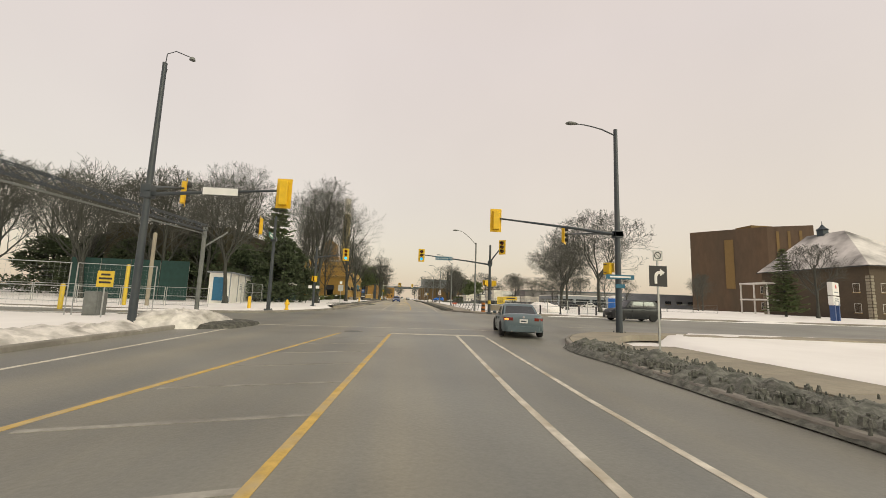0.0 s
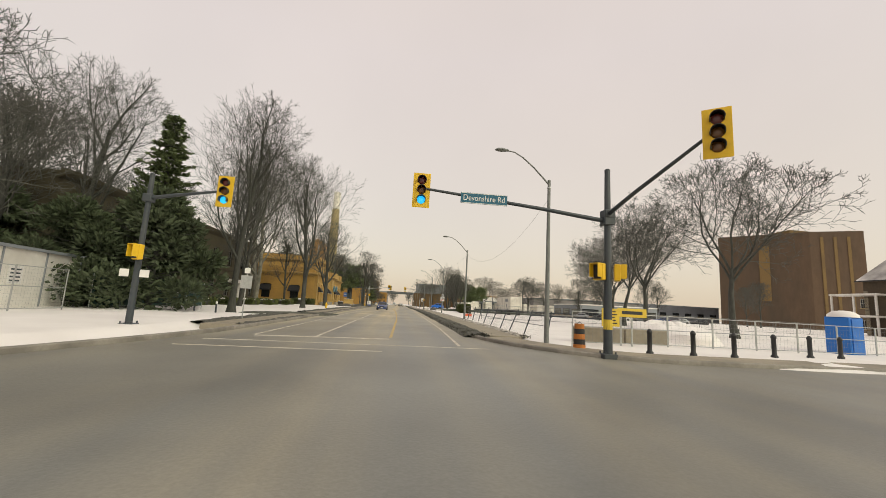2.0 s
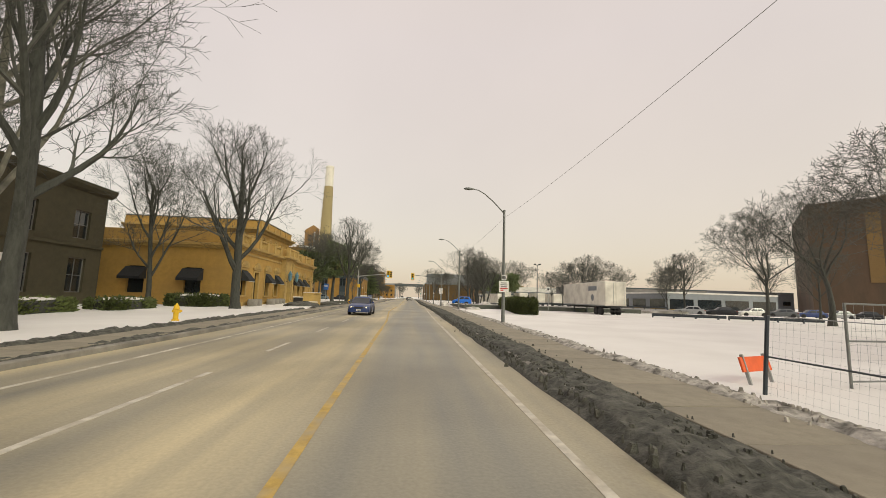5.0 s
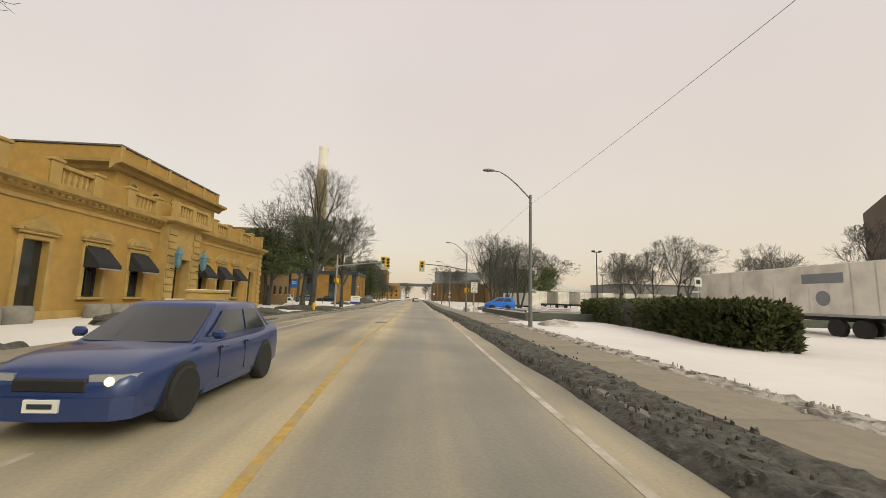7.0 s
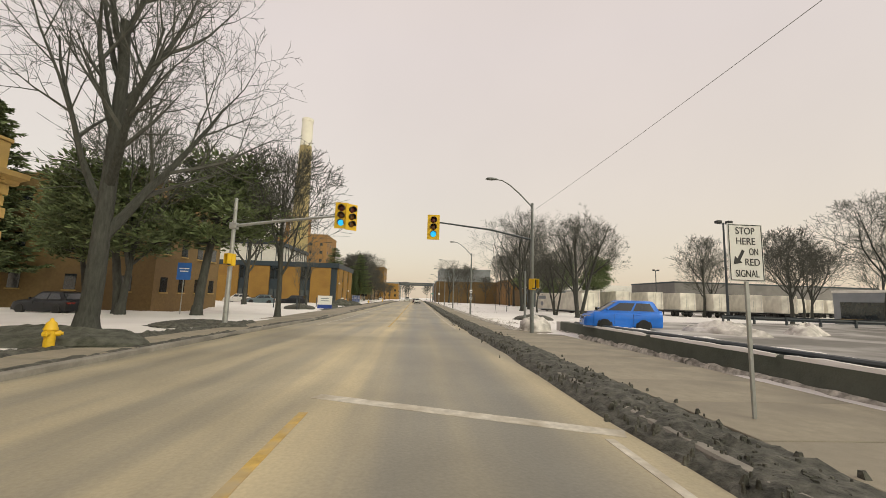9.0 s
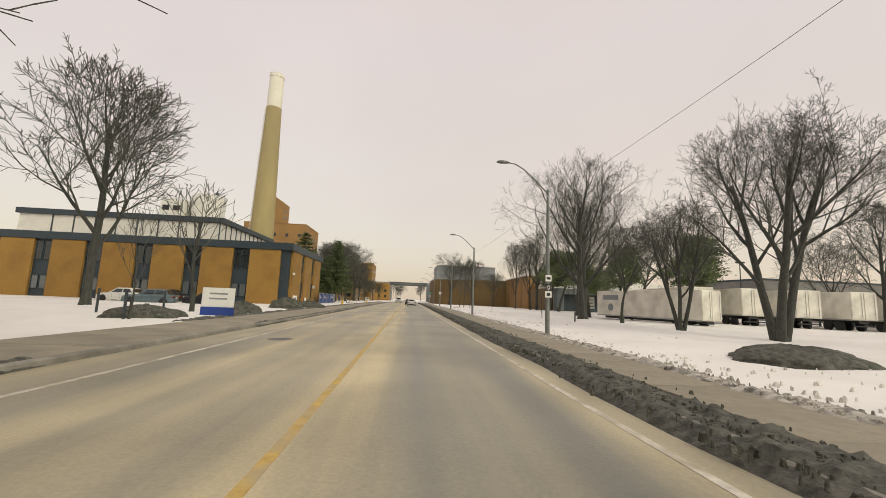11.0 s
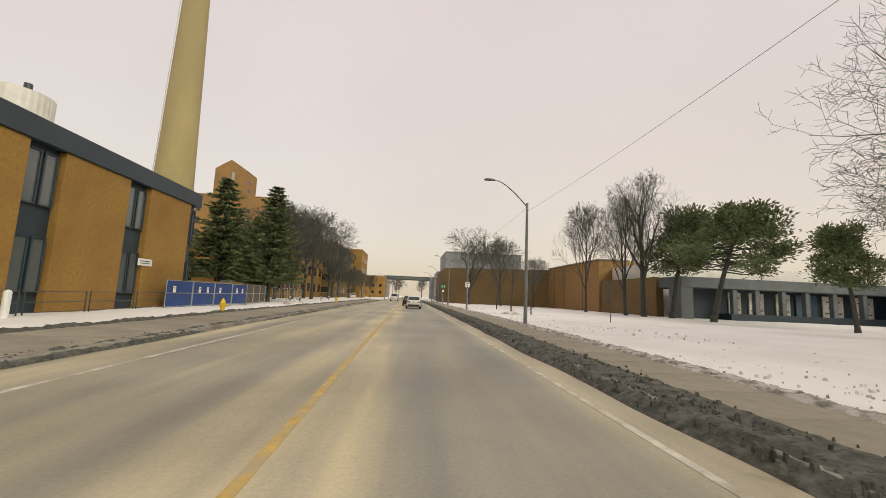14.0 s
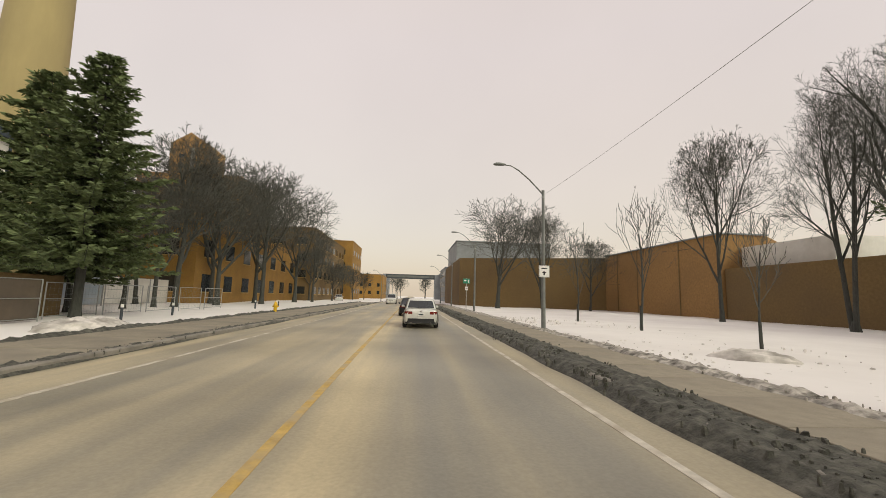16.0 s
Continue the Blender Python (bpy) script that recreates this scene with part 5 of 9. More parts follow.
def bare_tree_meshes(seed, h, R, fork=0.25, limbs=7, trunk_r=0.3, stems=1, upswept=0.5, wander=0.2, kids=(7, 6, 5, 3), thin_r=0.012, base=0.2, lean=0.22, leader=True, solid=1, bark=None):
    """Meshes of a leafless tree: trunk with main limbs, and the crown of finer branches and twigs.
    R: the crown's radius; base: the crown's foot as a share of the height; upswept: how steeply the limbs rise."""
    rng = random.Random(seed)
    thick, thin = Shape(), Twigs()
    mid, half = h * (1 + base) / 2, h * (1 - base) / 2

    def rvec():
        return Vector((rng.uniform(-1, 1), rng.uniform(-1, 1), rng.uniform(-1, 1)))

    def reach(p, d):
        """Distance from p along d to the crown's outline."""
        q = Vector((p.x / R, p.y / R, (p.z - mid) / half))
        e = Vector((d.x / R, d.y / R, d.z / half))
        A, B, C = e.dot(e), 2 * q.dot(e), q.dot(q) - 1
        disc = B * B - 4 * A * C
        return max(0.0, (-B + math.sqrt(disc)) / (2 * A)) if disc > 0 else 0.0

    def grow(p, d, length, r, level):
        seg = (6, 6, 4, 3, 2, 1)[level]
        pts, rad = [p.copy()], [r]
        tip = r * (0.5 if level == 0 else 0.2)
        for i in range(seg):
            lift = Vector((0, 0, upswept * (0.0, 0.28, 0.2, 0.1, 0.05, 0.0)[level]))
            d = (d + rvec() * wander * (0.35, 0.9, 1.0, 0.8, 0.6, 0.6)[level] + lift).normalized()
            p = p + d * length / seg
            pts.append(p.copy())
            rad.append(r + (tip - r) * (i + 1) / seg)
        if level <= solid:
            thick.tube(pts, rad, 9 if level == 0 else 6)
        else:
            for i in range(seg):
                thin.stick(pts[i], pts[i + 1], max(rad[i], thin_r), max(rad[i + 1], thin_r * 0.7), 4 if level == 2 else 3)
        if level >= 1 + len(kids):
            return
        n = limbs if level == 0 else max(2, int(round(kids[level - 1] * rng.uniform(0.8, 1.2))))
        rot = rng.uniform(0, 6.28)
        for i in range(n):
            u = (fork + (1 - fork) * (i + 0.5) / n) if level == 0 else 0.2 + 0.8 * (i + 0.7) / n
            k = min(int(u * seg), seg - 1)
            q = pts[k].lerp(pts[k + 1], u * seg - k)
            dd = (pts[k + 1] - pts[k]).normalized()
            rot += 2.4 + rng.uniform(-0.4, 0.4)
            side = Matrix.Rotation(rot, 3, dd) @ dd.orthogonal().normalized()
            ang = (1.15 - 0.75 * upswept) * rng.uniform(0.8, 1.15) * (1.25 - 0.6 * u if level == 0 else 0.9)
            nd = (dd * math.cos(ang) + side * math.sin(ang)).normalized()
            room = reach(q, (nd + Vector((0, 0, upswept * 0.5 if level == 0 else 0.1))).normalized())
            if level == 0:
                ll = (room * 0.75 + h * 0.1) * rng.uniform(0.62, 1.08)
            else:
                ll = min(length * (0.6, 0.58, 0.6, 0.62, 0.6)[level - 1] * rng.uniform(0.55, 1.3) * (1.15 - 0.4 * u), room * rng.uniform(0.9, 1.9) + 0.1 * R)
            rr = rad[k] * (0.66 if level == 0 else 0.6) * rng.uniform(0.8, 1.05)
            if ll > 0.08:
                grow(q, nd, ll, max(rr, thin_r * 0.7), level + 1)

    for s in range(stems):
        a = 6.28 * s / max(stems, 1) + rng.uniform(0, 1)
        off = Vector((math.cos(a), math.sin(a), 0)) * (0.0 if stems == 1 else trunk_r * 1.2)
        k = 0.0 if stems == 1 else lean
        grow(off + Vector((0, 0, -0.3)), Vector((math.cos(a) * k, math.sin(a) * k, 1)).normalized(), h * (0.78 if leader else 0.42), trunk_r, 0)
    thick.lathe([(trunk_r * (1.6 if stems == 1 else 2.2), -0.3), (trunk_r * (1.2 if stems == 1 else 1.7), 0.25), (trunk_r * 0.98, 0.8)], 10)
    return fixed(thick, "trunk", bark or M_BARK, 50), thin.mesh("crown", M_TWIG)


TREES = {
    "upright": bare_tree_meshes(3, 18, 6.4, fork=0.2, limbs=10, trunk_r=0.28, upswept=0.56, wander=0.15, base=0.14, thin_r=0.010),
    "upright2": bare_tree_meshes(11, 18, 6.3, fork=0.22, limbs=7, trunk_r=0.24, stems=2, upswept=0.56, wander=0.15, base=0.16, lean=0.12, thin_r=0.010),
    "plane": bare_tree_meshes(29, 18, 5.2, fork=0.18, limbs=8, trunk_r=0.26, stems=2, upswept=0.55, wander=0.2, base=0.16, lean=0.1, thin_r=0.010, bark=M_BARK_PALE),
    "locust": bare_tree_meshes(7, 14, 6.2, fork=0.8, limbs=6, trunk_r=0.27, upswept=0.42, wander=0.24, base=0.34, leader=False, thin_r=0.014, kids=(7, 6, 5, 3)),
    "locust2": bare_tree_meshes(23, 14, 6.0, fork=0.78, limbs=7, trunk_r=0.26, upswept=0.45, wander=0.24, base=0.32, leader=False, thin_r=0.014, kids=(7, 6, 5, 3)),
    "broad": bare_tree_meshes(5, 19, 8.4, fork=0.28, limbs=6, trunk_r=0.36, stems=3, upswept=0.5, wander=0.17, base=0.14, lean=0.2, kids=(7, 6, 5, 3), thin_r=0.012),
    "grand": bare_tree_meshes(61, 19, 11.4, fork=0.26, limbs=8, trunk_r=0.36, stems=2, upswept=0.4, wander=0.2, base=0.16, lean=0.17, kids=(6, 6, 4, 3), thin_r=0.011),
    "spread": bare_tree_meshes(53, 19, 11.5, fork=0.3, limbs=9, trunk_r=0.38, upswept=0.36, wander=0.2, base=0.2, kids=(6, 6, 4, 3), thin_r=0.011),
    "great": bare_tree_meshes(37, 19, 9.2, fork=0.25, limbs=9, trunk_r=0.5, upswept=0.44, wander=0.17, base=0.22, kids=(7, 6, 4, 3), thin_r=0.012),
    "dark": bare_tree_meshes(47, 15, 6.2, fork=0.3, limbs=9, trunk_r=0.26, upswept=0.5, wander=0.17, base=0.18, kids=(9, 7, 5), thin_r=0.022),
    "round": bare_tree_meshes(17, 12, 5.2, fork=0.25, limbs=9, trunk_r=0.2, upswept=0.5, wander=0.16, base=0.2, kids=(8, 6, 5, 3), thin_r=0.011),
    "far": bare_tree_meshes(41, 14, 5.8, fork=0.3, limbs=8, trunk_r=0.24, upswept=0.52, wander=0.16, base=0.2, kids=(8, 6, 5), thin_r=0.019),
    "far2": bare_tree_meshes(43, 14, 6.2, fork=0.5, limbs=7, trunk_r=0.26, upswept=0.46, base=0.28, leader=False, kids=(8, 7, 5), thin_r=0.019, wander=0.19),
    "sapling": bare_tree_meshes(19, 4.2, 1.0, fork=0.4, limbs=8, trunk_r=0.04, upswept=0.8, base=0.35, kids=(5, 3), thin_r=0.008, solid=0),
}
NOMINAL = {"upright": 18, "upright2": 18, "plane": 18, "locust": 14, "locust2": 14, "broad": 19, "grand": 19, "great": 19, "spread": 19, "dark": 15, "round": 12, "sapling": 4.2, "far": 14, "far2": 14}


def bare_tree(kind, x, y, h, label, turn=0.0, wide=1.0, z=None, name="tree"):
    t = thing(name, label, "tree")
    s = h / NOMINAL[kind]
    t.matrix_basis = pose(x, y, gz(y) + (0.12 if z is None else z), 0, 0, turn)
    for nm, me in zip(("trunk", "crown"), TREES[kind]):
        o = part(nm, me, None, t)
        if nm == "crown":
            tagged(o, kind="stuff")
        o.matrix_basis = Matrix.Diagonal((s * wide, s * wide, s, 1))
    return t


L_UP = "tall bare deciduous tree with upswept branches in snow"
L_SP = "spreading bare tree with a wide flat crown in snow"
for k, x, y, h, tr, wd in (
        ("upright", -14.3, 63.4, 18, 20, 1.0), ("upright2", -17.5, 73.3, 15.2, 70, 0.9), ("upright", -12.5, 80.7, 19, 200, 1.0), ("plane", -21.0, 88.3, 23, 250, 0.95),
        ("upright", -26.2, 61.3, 19.2, 110, 1.0), ("upright", -20.5, 100.8, 13, 310, 1.0), ("far", -36, 66, 17, 40, 1.0), ("far2", -43, 58, 16, 130, 1.0),
        ("far", -48, 76, 19, 75, 1.0), ("far2", -35, 47, 14, 300, 0.9), ("far", -58, 62, 18, 160, 1.0), ("far", -66, 80, 19, 20, 1.0), ("far2", -52, 44, 16, 220, 1.0),
        ("far", -78, 66, 19, 100, 1.0), ("far", -40, 96, 19, 30, 1.0), ("far", -30, 52, 15, 60, 0.9), ("far2", -62, 48, 17, 60, 1.0), ("far", -45, 90, 18, 10, 1.0)):
    bare_tree(k, x, y, h, L_UP, tr, wd)
bare_tree("locust", -19.6, 45.2, 12.5, "bare tree with upward limbs beside a fenced yard", 30)
bare_tree("great", -13.2, 99.8, 14.0, "bare street tree with a fine spreading crown", 45, 1.0)
for i, (x, y, h) in enumerate(((27.4, 58, 14.0), (27.2, 69.5, 13.4), (29.1, 77.3, 13.4), (33.5, 87.5, 13.6), (37.9, 99.0, 12.8), (45, 113, 12.8))):
    t = bare_tree("locust" if i % 2 == 0 else "locust2", x, y, h, L_SP, 50 * i, 1.12)
    tagged(t, group="row of trees beside the field")
bare_tree("great", -9.75, 133.9, 13.2, "great bare tree with heavy spreading limbs beside the road", 195, 0.84, z=0.45)
bare_tree("dark", -10.4, 152.8, 12.6, "dark spreading bare tree beside a car park", 10, 1.0)
bare_tree("far2", -19.4, 149.0, 14.2, "bare tree behind dark pines", 70, 1.0)
bare_tree("dark", -25.0, 181.5, 18, "dark spreading bare tree beside the office", 80, 1.0)
bare_tree("sapling", -14.9, 177.2, 8.8, "slender bare young tree on the snowy verge", 130, 1.5)
bare_tree("grand", 19.4, 192.1, 16.2, "great many-stemmed bare tree on the snow field", 20, 1.08)
bare_tree("spread", 22.7, 197.9, 15.6, "large bare tree among others on the snow field", 140, 1.0)
bare_tree("great", 23.6, 203.0, 15.0, "bare tree standing behind others on the snow field", 220, 0.85)
bare_tree("locust", 19.5, 183.9, 8.2, "crooked bare tree on the snow beside trailers", 60, 1.0)
bare_tree("broad", 20.0, 168.7, 12.4, "multi-stemmed bare tree on the snow beside trailers", 200, 0.98)
bare_tree("broad", 19.9, 176.5, 9.2, "low-forked bare tree on the snow beside trailers", 75, 0.86)
bare_tree("great", 28.6, 236.6, 16.8, "tall bare tree before the loading dock", 60, 0.72)
bare_tree("upright2", 28.0, 239.6, 15.6, "forked bare tree before the brown warehouse", 200, 0.75)
bare_tree("round", 27.1, 249.4, 16.0, "bare tree before the brown warehouse", 10, 0.68)
bare_tree("far2", 12.5, 274.0, 16.0, "broad bare tree beside the far road", 80, 1.15)
bare_tree("round", 20.2, 277, 14.0, "bare tree before the brown warehouse", 100, 1.0)
bare_tree("round", 26.5, 274, 10.0, "bare tree before the brown warehouse", 220, 1.0)
bare_tree("locust", 40.0, 214.0, 15.0, "dense bare tree with a wide crown beyond the trailer yard", 30, 1.3)
for i, (x, y, h) in enumerate(((45, 166, 11), (60, 178, 12), (49, 186, 13), (72, 170, 14), (82, 186, 13), (57, 150, 9), (90, 160, 12), (65, 205, 14))):
    bare_tree("far2" if i % 2 else "far", x, y, h, "bare tree beyond the trailer yard", 40 * i, 1.0)
for i, (x, y, h) in enumerate(((100, 130, 12), (60, 120, 10), (48, 132, 10), (110, 145, 12)), 1):
    bare_tree("far", x, y, h, "bare tree on the far side of the yard", 70 * i, 1.0)
for i, (x, y, h) in enumerate(((-22, 248.6, 9.5), (-21.6, 251.6, 10.5), (-21, 253.5, 14.5), (-20, 259, 15), (-18.8, 268, 16.5), (-23, 264, 15), (-17.6, 278, 16.5), (-21.5, 273, 16), (-21, 300, 10), (-17.5, 306, 9), (-17.5, 318, 8.5), (-16.5, 330, 8), (-26, 256, 14), (-15, 344, 8), (-17.4, 288, 12), (-22, 312, 9))):
    bare_tree("dark" if i % 3 else "far2", x, y, h, "dark bare tree before brick buildings", 55 * i, 1.0)
for i, (x, y, h) in enumerate(((-9, 470, 14), (-11, 500, 15), (9, 480, 13), (10, 520, 15), (-9, 540, 15), (-60, 120, 18), (-45, 148, 15))):
    bare_tree("far", x, y, h, "bare tree far along the road", 55 * i, 1.0)
for i, (x, y) in enumerate(((14.2, 182.0), (14.2, 190.6), (12.3, 229.6), (12.0, 236.5), (12.1, 244.8), (14.3, 217.3))):
    t = bare_tree("sapling", x, y, (4.6, 3.2, 4.8, 7.0, 6.6, 3.0)[i], "thin bare sapling planted in the snow field", 80 * i, 1.0, name="sapling")
    tagged(t, group="saplings of the snow field")
bare_tree("sapling", -13.4, 168.8, 5.5, "thin bare sapling tied to a stake", 33, name="sapling")


# ---- evergreens ----
class Sprays:
    """Gathers small needle sprays as slim leaf-shaped quads."""

    def __init__(self, seed):
        self.v, self.f, self.rng = [], [], random.Random(seed)

    def spray(self, p, d, length, width):
        rng = self.rng
        s = d.orthogonal().normalized()
        s = Matrix.Rotation(rng.uniform(0, 6.28), 3, d) @ s
        k = len(self.v)
        q = p + d * length
        m = p + d * length * 0.45
        lift = d.cross(s) * width * 0.3
        self.v += [tuple(p), tuple(m + s * width + lift), tuple(q), tuple(m - s * width + lift)]
        self.f.append((k, k + 1, k + 2, k + 3))

    def mesh(self, name, mat):
        me = bpy.data.meshes.new(name)
        me.from_pydata(self.v, [], self.f)
        me.materials.append(mat)
        return me


def spruce_meshes(seed, h, r, bare=0.08, whorls=26, dens=1.0):
    rng = random.Random(seed)
    wood, limbs, sp = Shape(), Shape(), Sprays(seed)
    wood.tube([(0, 0, -0.3), (0.05, 0, h * 0.5), (0, 0.05, h * 0.97)], [h * 0.016, h * 0.010, 0.02], 8)
    wood.lathe([(h * 0.022, -0.3), (h * 0.018, 0.3), (h * 0.015, 0.7)], 8)
    for w in range(whorls):
        u = bare + (1 - bare) * (w + rng.uniform(-0.3, 0.3)) / whorls
        u = min(max(u, bare), 0.985)
        z = h * u
        reach = r * (1 - (u - bare) / (1 - bare)) ** 0.68 * (0.86 + 0.14 * math.sin(w * 1.9)) + 0.15
        n = max(4, int((5 + 6 * (1 - u)) * dens))
        a0 = rng.uniform(0, 6.28)
        for i in range(n):
            a = a0 + 6.28 * i / n + rng.uniform(-0.25, 0.25)
            ln = reach * rng.uniform(0.5, 1.18)
            out = Vector((math.cos(a), math.sin(a), 0))
            p0 = Vector((0, 0, z))
            p1 = p0 + out * ln * 0.6 + Vector((0, 0, -0.12 * ln))
            p2 = p0 + out * ln + Vector((0, 0, rng.uniform(-0.1, 0.08) * ln))
            limbs.tube([p0, p1, p2], [0.035 * (1.2 - u) + 0.01, 0.02, 0.008], 4, cap=False)
            m = int((12 + 24 * ln / r) * dens)
            for j in range(m):
                t = 0.18 + 0.82 * (j + rng.random()) / m
                q = p0.lerp(p1, t / 0.6) if t < 0.6 else p1.lerp(p2, (t - 0.6) / 0.4)
                side = Vector((-math.sin(a), math.cos(a), 0)) * rng.choice((-1, 1))
                d = (out * rng.uniform(0.4, 1.1) + side * rng.uniform(0.2, 1.0) + Vector((0, 0, rng.uniform(-0.5, 0.35)))).normalized()
                sp.spray(q, d, rng.uniform(0.28, 0.62) * (0.6 + 0.5 * (1 - u)), rng.uniform(0.05, 0.11))
                sp.spray(q, (out * 0.6 + side * -0.8 + Vector((0, 0, rng.uniform(-0.4, 0.4)))).normalized(), rng.uniform(0.25, 0.5), rng.uniform(0.05, 0.1))
    return fixed(wood, "trunk", M_BARK, 40), fixed(limbs, "branch_work", M_BARK, 40), sp.mesh("crown", M_NEEDLE)


def pine_meshes(seed, h, lean=0.3, r=4.6, clumps=48):
    """A Scots-type pine: bare leaning trunk, spreading limbs, flat needle clouds."""
    rng = random.Random(seed)
    wood, limbs, sp = Shape(), Shape(), Sprays(seed)
    pts = [Vector((lean * h * (i / 5) ** 1.3, 0.05 * math.sin(i), h * 0.92 * i / 5 - 0.3)) for i in range(6)]
    wood.tube(pts, [0.26, 0.23, 0.2, 0.15, 0.09, 0.04], 9)
    wood.lathe([(0.42, -0.3), (0.32, 0.2), (0.26, 0.7)], 9)
    for c in range(clumps):
        u = 0.45 + 0.55 * (c + rng.random()) / clumps
        k = min(int(u * 5), 4)
        base = pts[k].lerp(pts[k + 1], u * 5 - k)
        a = c * 2.4 + rng.uniform(-0.4, 0.4)
        ln = r * rng.uniform(0.35, 1.05) * (1.2 - 0.75 * (u - 0.45) / 0.55)
        end = base + Vector((math.cos(a) * ln, math.sin(a) * ln, ln * rng.uniform(0.02, 0.35)))
        mid = base.lerp(end, 0.5) + Vector((0, 0, -0.1 * ln))
        limbs.tube([base, mid, end], [0.08, 0.05, 0.02], 5, cap=False)
        cr = rng.uniform(0.7, 1.25)
        for j in range(240):
            v = Vector((rng.gauss(0, 0.5), rng.gauss(0, 0.5), rng.gauss(0, 0.28)))
            q = end.lerp(mid, rng.random() * 0.5) + v * cr
            d = (v + Vector((rng.uniform(-0.5, 0.5), rng.uniform(-0.5, 0.5), rng.uniform(0.0, 0.7)))).normalized()
            sp.spray(q, d, rng.uniform(0.26, 0.5), rng.uniform(0.05, 0.095))
    return fixed(wood, "trunk", M_BARK, 40), fixed(limbs, "branch_work", M_BARK, 40), sp.mesh("crown", M_NEEDLE)


def cedar_meshes(seed, h, r):
    """A dense, broad evergreen down to the ground."""
    rng = random.Random(seed)
    wood, limbs, sp = Shape(), Shape(), Sprays(seed)
    wood.tube([(0, 0, -0.3), (0, 0, h * 0.9)], [0.2, 0.03], 7)
    lumps = []
    for j in range(46):
        u = rng.random() ** 0.9
        a = rng.uniform(0, 6.28)
        env = r * (1 - u ** 1.8) ** 0.7 * rng.uniform(0.55, 0.95)
        lumps.append((Vector((math.cos(a) * env, math.sin(a) * env, 0.5 + (h - 0.9) * u)), rng.uniform(0.7, 1.25) * (1.15 - 0.5 * u)))
    for c, lr in lumps:
        for j in range(190):
            v = Vector((rng.gauss(0, 1), rng.gauss(0, 1), rng.gauss(0, 1))).normalized()
            p = c + Vector((v.x, v.y, v.z * 0.8)) * lr * rng.uniform(0.6, 1.05)
            d = (v + Vector((rng.uniform(-0.6, 0.6), rng.uniform(-0.6, 0.6), rng.uniform(-0.1, 0.9)))).normalized()
            sp.spray(p, d, rng.uniform(0.25, 0.5), rng.uniform(0.06, 0.12))
    for i in range(40):
        a, z = rng.uniform(0, 6.28), rng.uniform(0.3, h * 0.85)
        ln = r * (1 - (z / h) ** 2.2) ** 0.6 * 0.8
        limbs.tube([(0, 0, z), (math.cos(a) * ln, math.sin(a) * ln, z + 0.3 * ln)], [0.05, 0.012], 4, cap=False)
    return fixed(wood, "trunk", M_BARK, 40), fixed(limbs, "branch_work", M_BARK, 40), sp.mesh("crown", M_CEDAR)


GREENS = {"spruce": spruce_meshes(2, 16, 4.0, bare=0.1, whorls=34, dens=1.3), "spruce2": spruce_meshes(9, 14, 4.6, bare=0.2, whorls=26, dens=1.45), "pine": pine_meshes(4, 12), "pine2": pine_meshes(8, 12, lean=0.18, r=3.6, clumps=44),
          "cedar": cedar_meshes(6, 8, 3.4)}
G_NOM = {"spruce": 16, "spruce2": 14, "pine": 12, "pine2": 12, "cedar": 8}


def evergreen(kind, x, y, h, label, turn=0, wide=1.0, name="conifer"):
    t = thing(name, label, "conifer")
    s = h / G_NOM[kind]
    t.matrix_basis = pose(x, y, gz(y) + 0.1, 0, 0, turn)
    for nm, me in zip(("trunk", "branch_work", "crown"), GREENS[kind]):
        o = part(nm, me, None, t)
        if nm != "trunk":
            tagged(o, kind="stuff")
        o.matrix_basis = Matrix.Diagonal((s * wide, s * wide, s, 1))
    return t


evergreen("spruce", -20.3, 62.0, 16.4, "tall dark spruce among bare trees", 10)
evergreen("cedar", -17.6, 57.6, 8.6, "broad dark evergreen beside a fence", 40, 1.15)
evergreen("cedar", -22.5, 57.0, 7.4, "broad dark evergreen behind a site cabin", 90, 1.2)
evergreen("cedar", -29, 57.5, 8.5, "broad dark evergreen behind a site cabin", 190, 1.2)
evergreen("cedar", -38, 60, 8, "dark evergreen shrub mass behind a yard", 20, 1.5)
evergreen("cedar", -47, 66, 9, "dark evergreen shrub mass behind a yard", 70, 1.5)
evergreen("cedar", -57, 70, 9, "dark evergreen shrub mass behind a yard", 140, 1.6)
evergreen("spruce2", -68, 58, 14, "dark spruce behind a fenced yard", 0, 1.2)
evergreen("pine2", -15.4, 150.8, 13.2, "dense dark pine beside the junction", 90, 1.2)
evergreen("pine2", -20.0, 149.6, 10.6, "dense dark pine before a brick office", 270, 1.3)
evergreen("pine2", -23.5, 151.5, 9.8, "dense dark pine before a brick office", 200, 0.95)
evergreen("spruce2", -36.5, 155.5, 18.0, "tall dark spruce behind the stone building", 100, 1.0)
evergreen("spruce2", -16.3, 237.0, 13.8, "tall dark spruce before brick works", 0, 1.0)
evergreen("spruce2", -25.2, 244.0, 16.3, "tall dark spruce before brick works", 70, 1.05)
evergreen("spruce2", -19.5, 240.5, 10.5, "dark spruce before brick works", 160, 1.0)
evergreen("pine", 29.9, 226.9, 13.0, "leaning pine with flat dark needle clouds", 0)
evergreen("pine2", 30.5, 234.0, 13.8, "dark pine before the loading dock", 0)
evergreen("pine2", 30.5, 204.6, 11.0, "dark pine near the great bare tree", 40)
evergreen("pine2", 33.6, 217.2, 8.6, "low spreading pine before the loading dock", 190, 0.9)
evergreen("pine2", 31.5, 191.7, 10.5, "dark pine behind parked trailers", 0)
bare_tree("locust", 41.0, 153.0, 11.0, "spreading bare tree beside the yard", 20, 1.15, z=0.6)
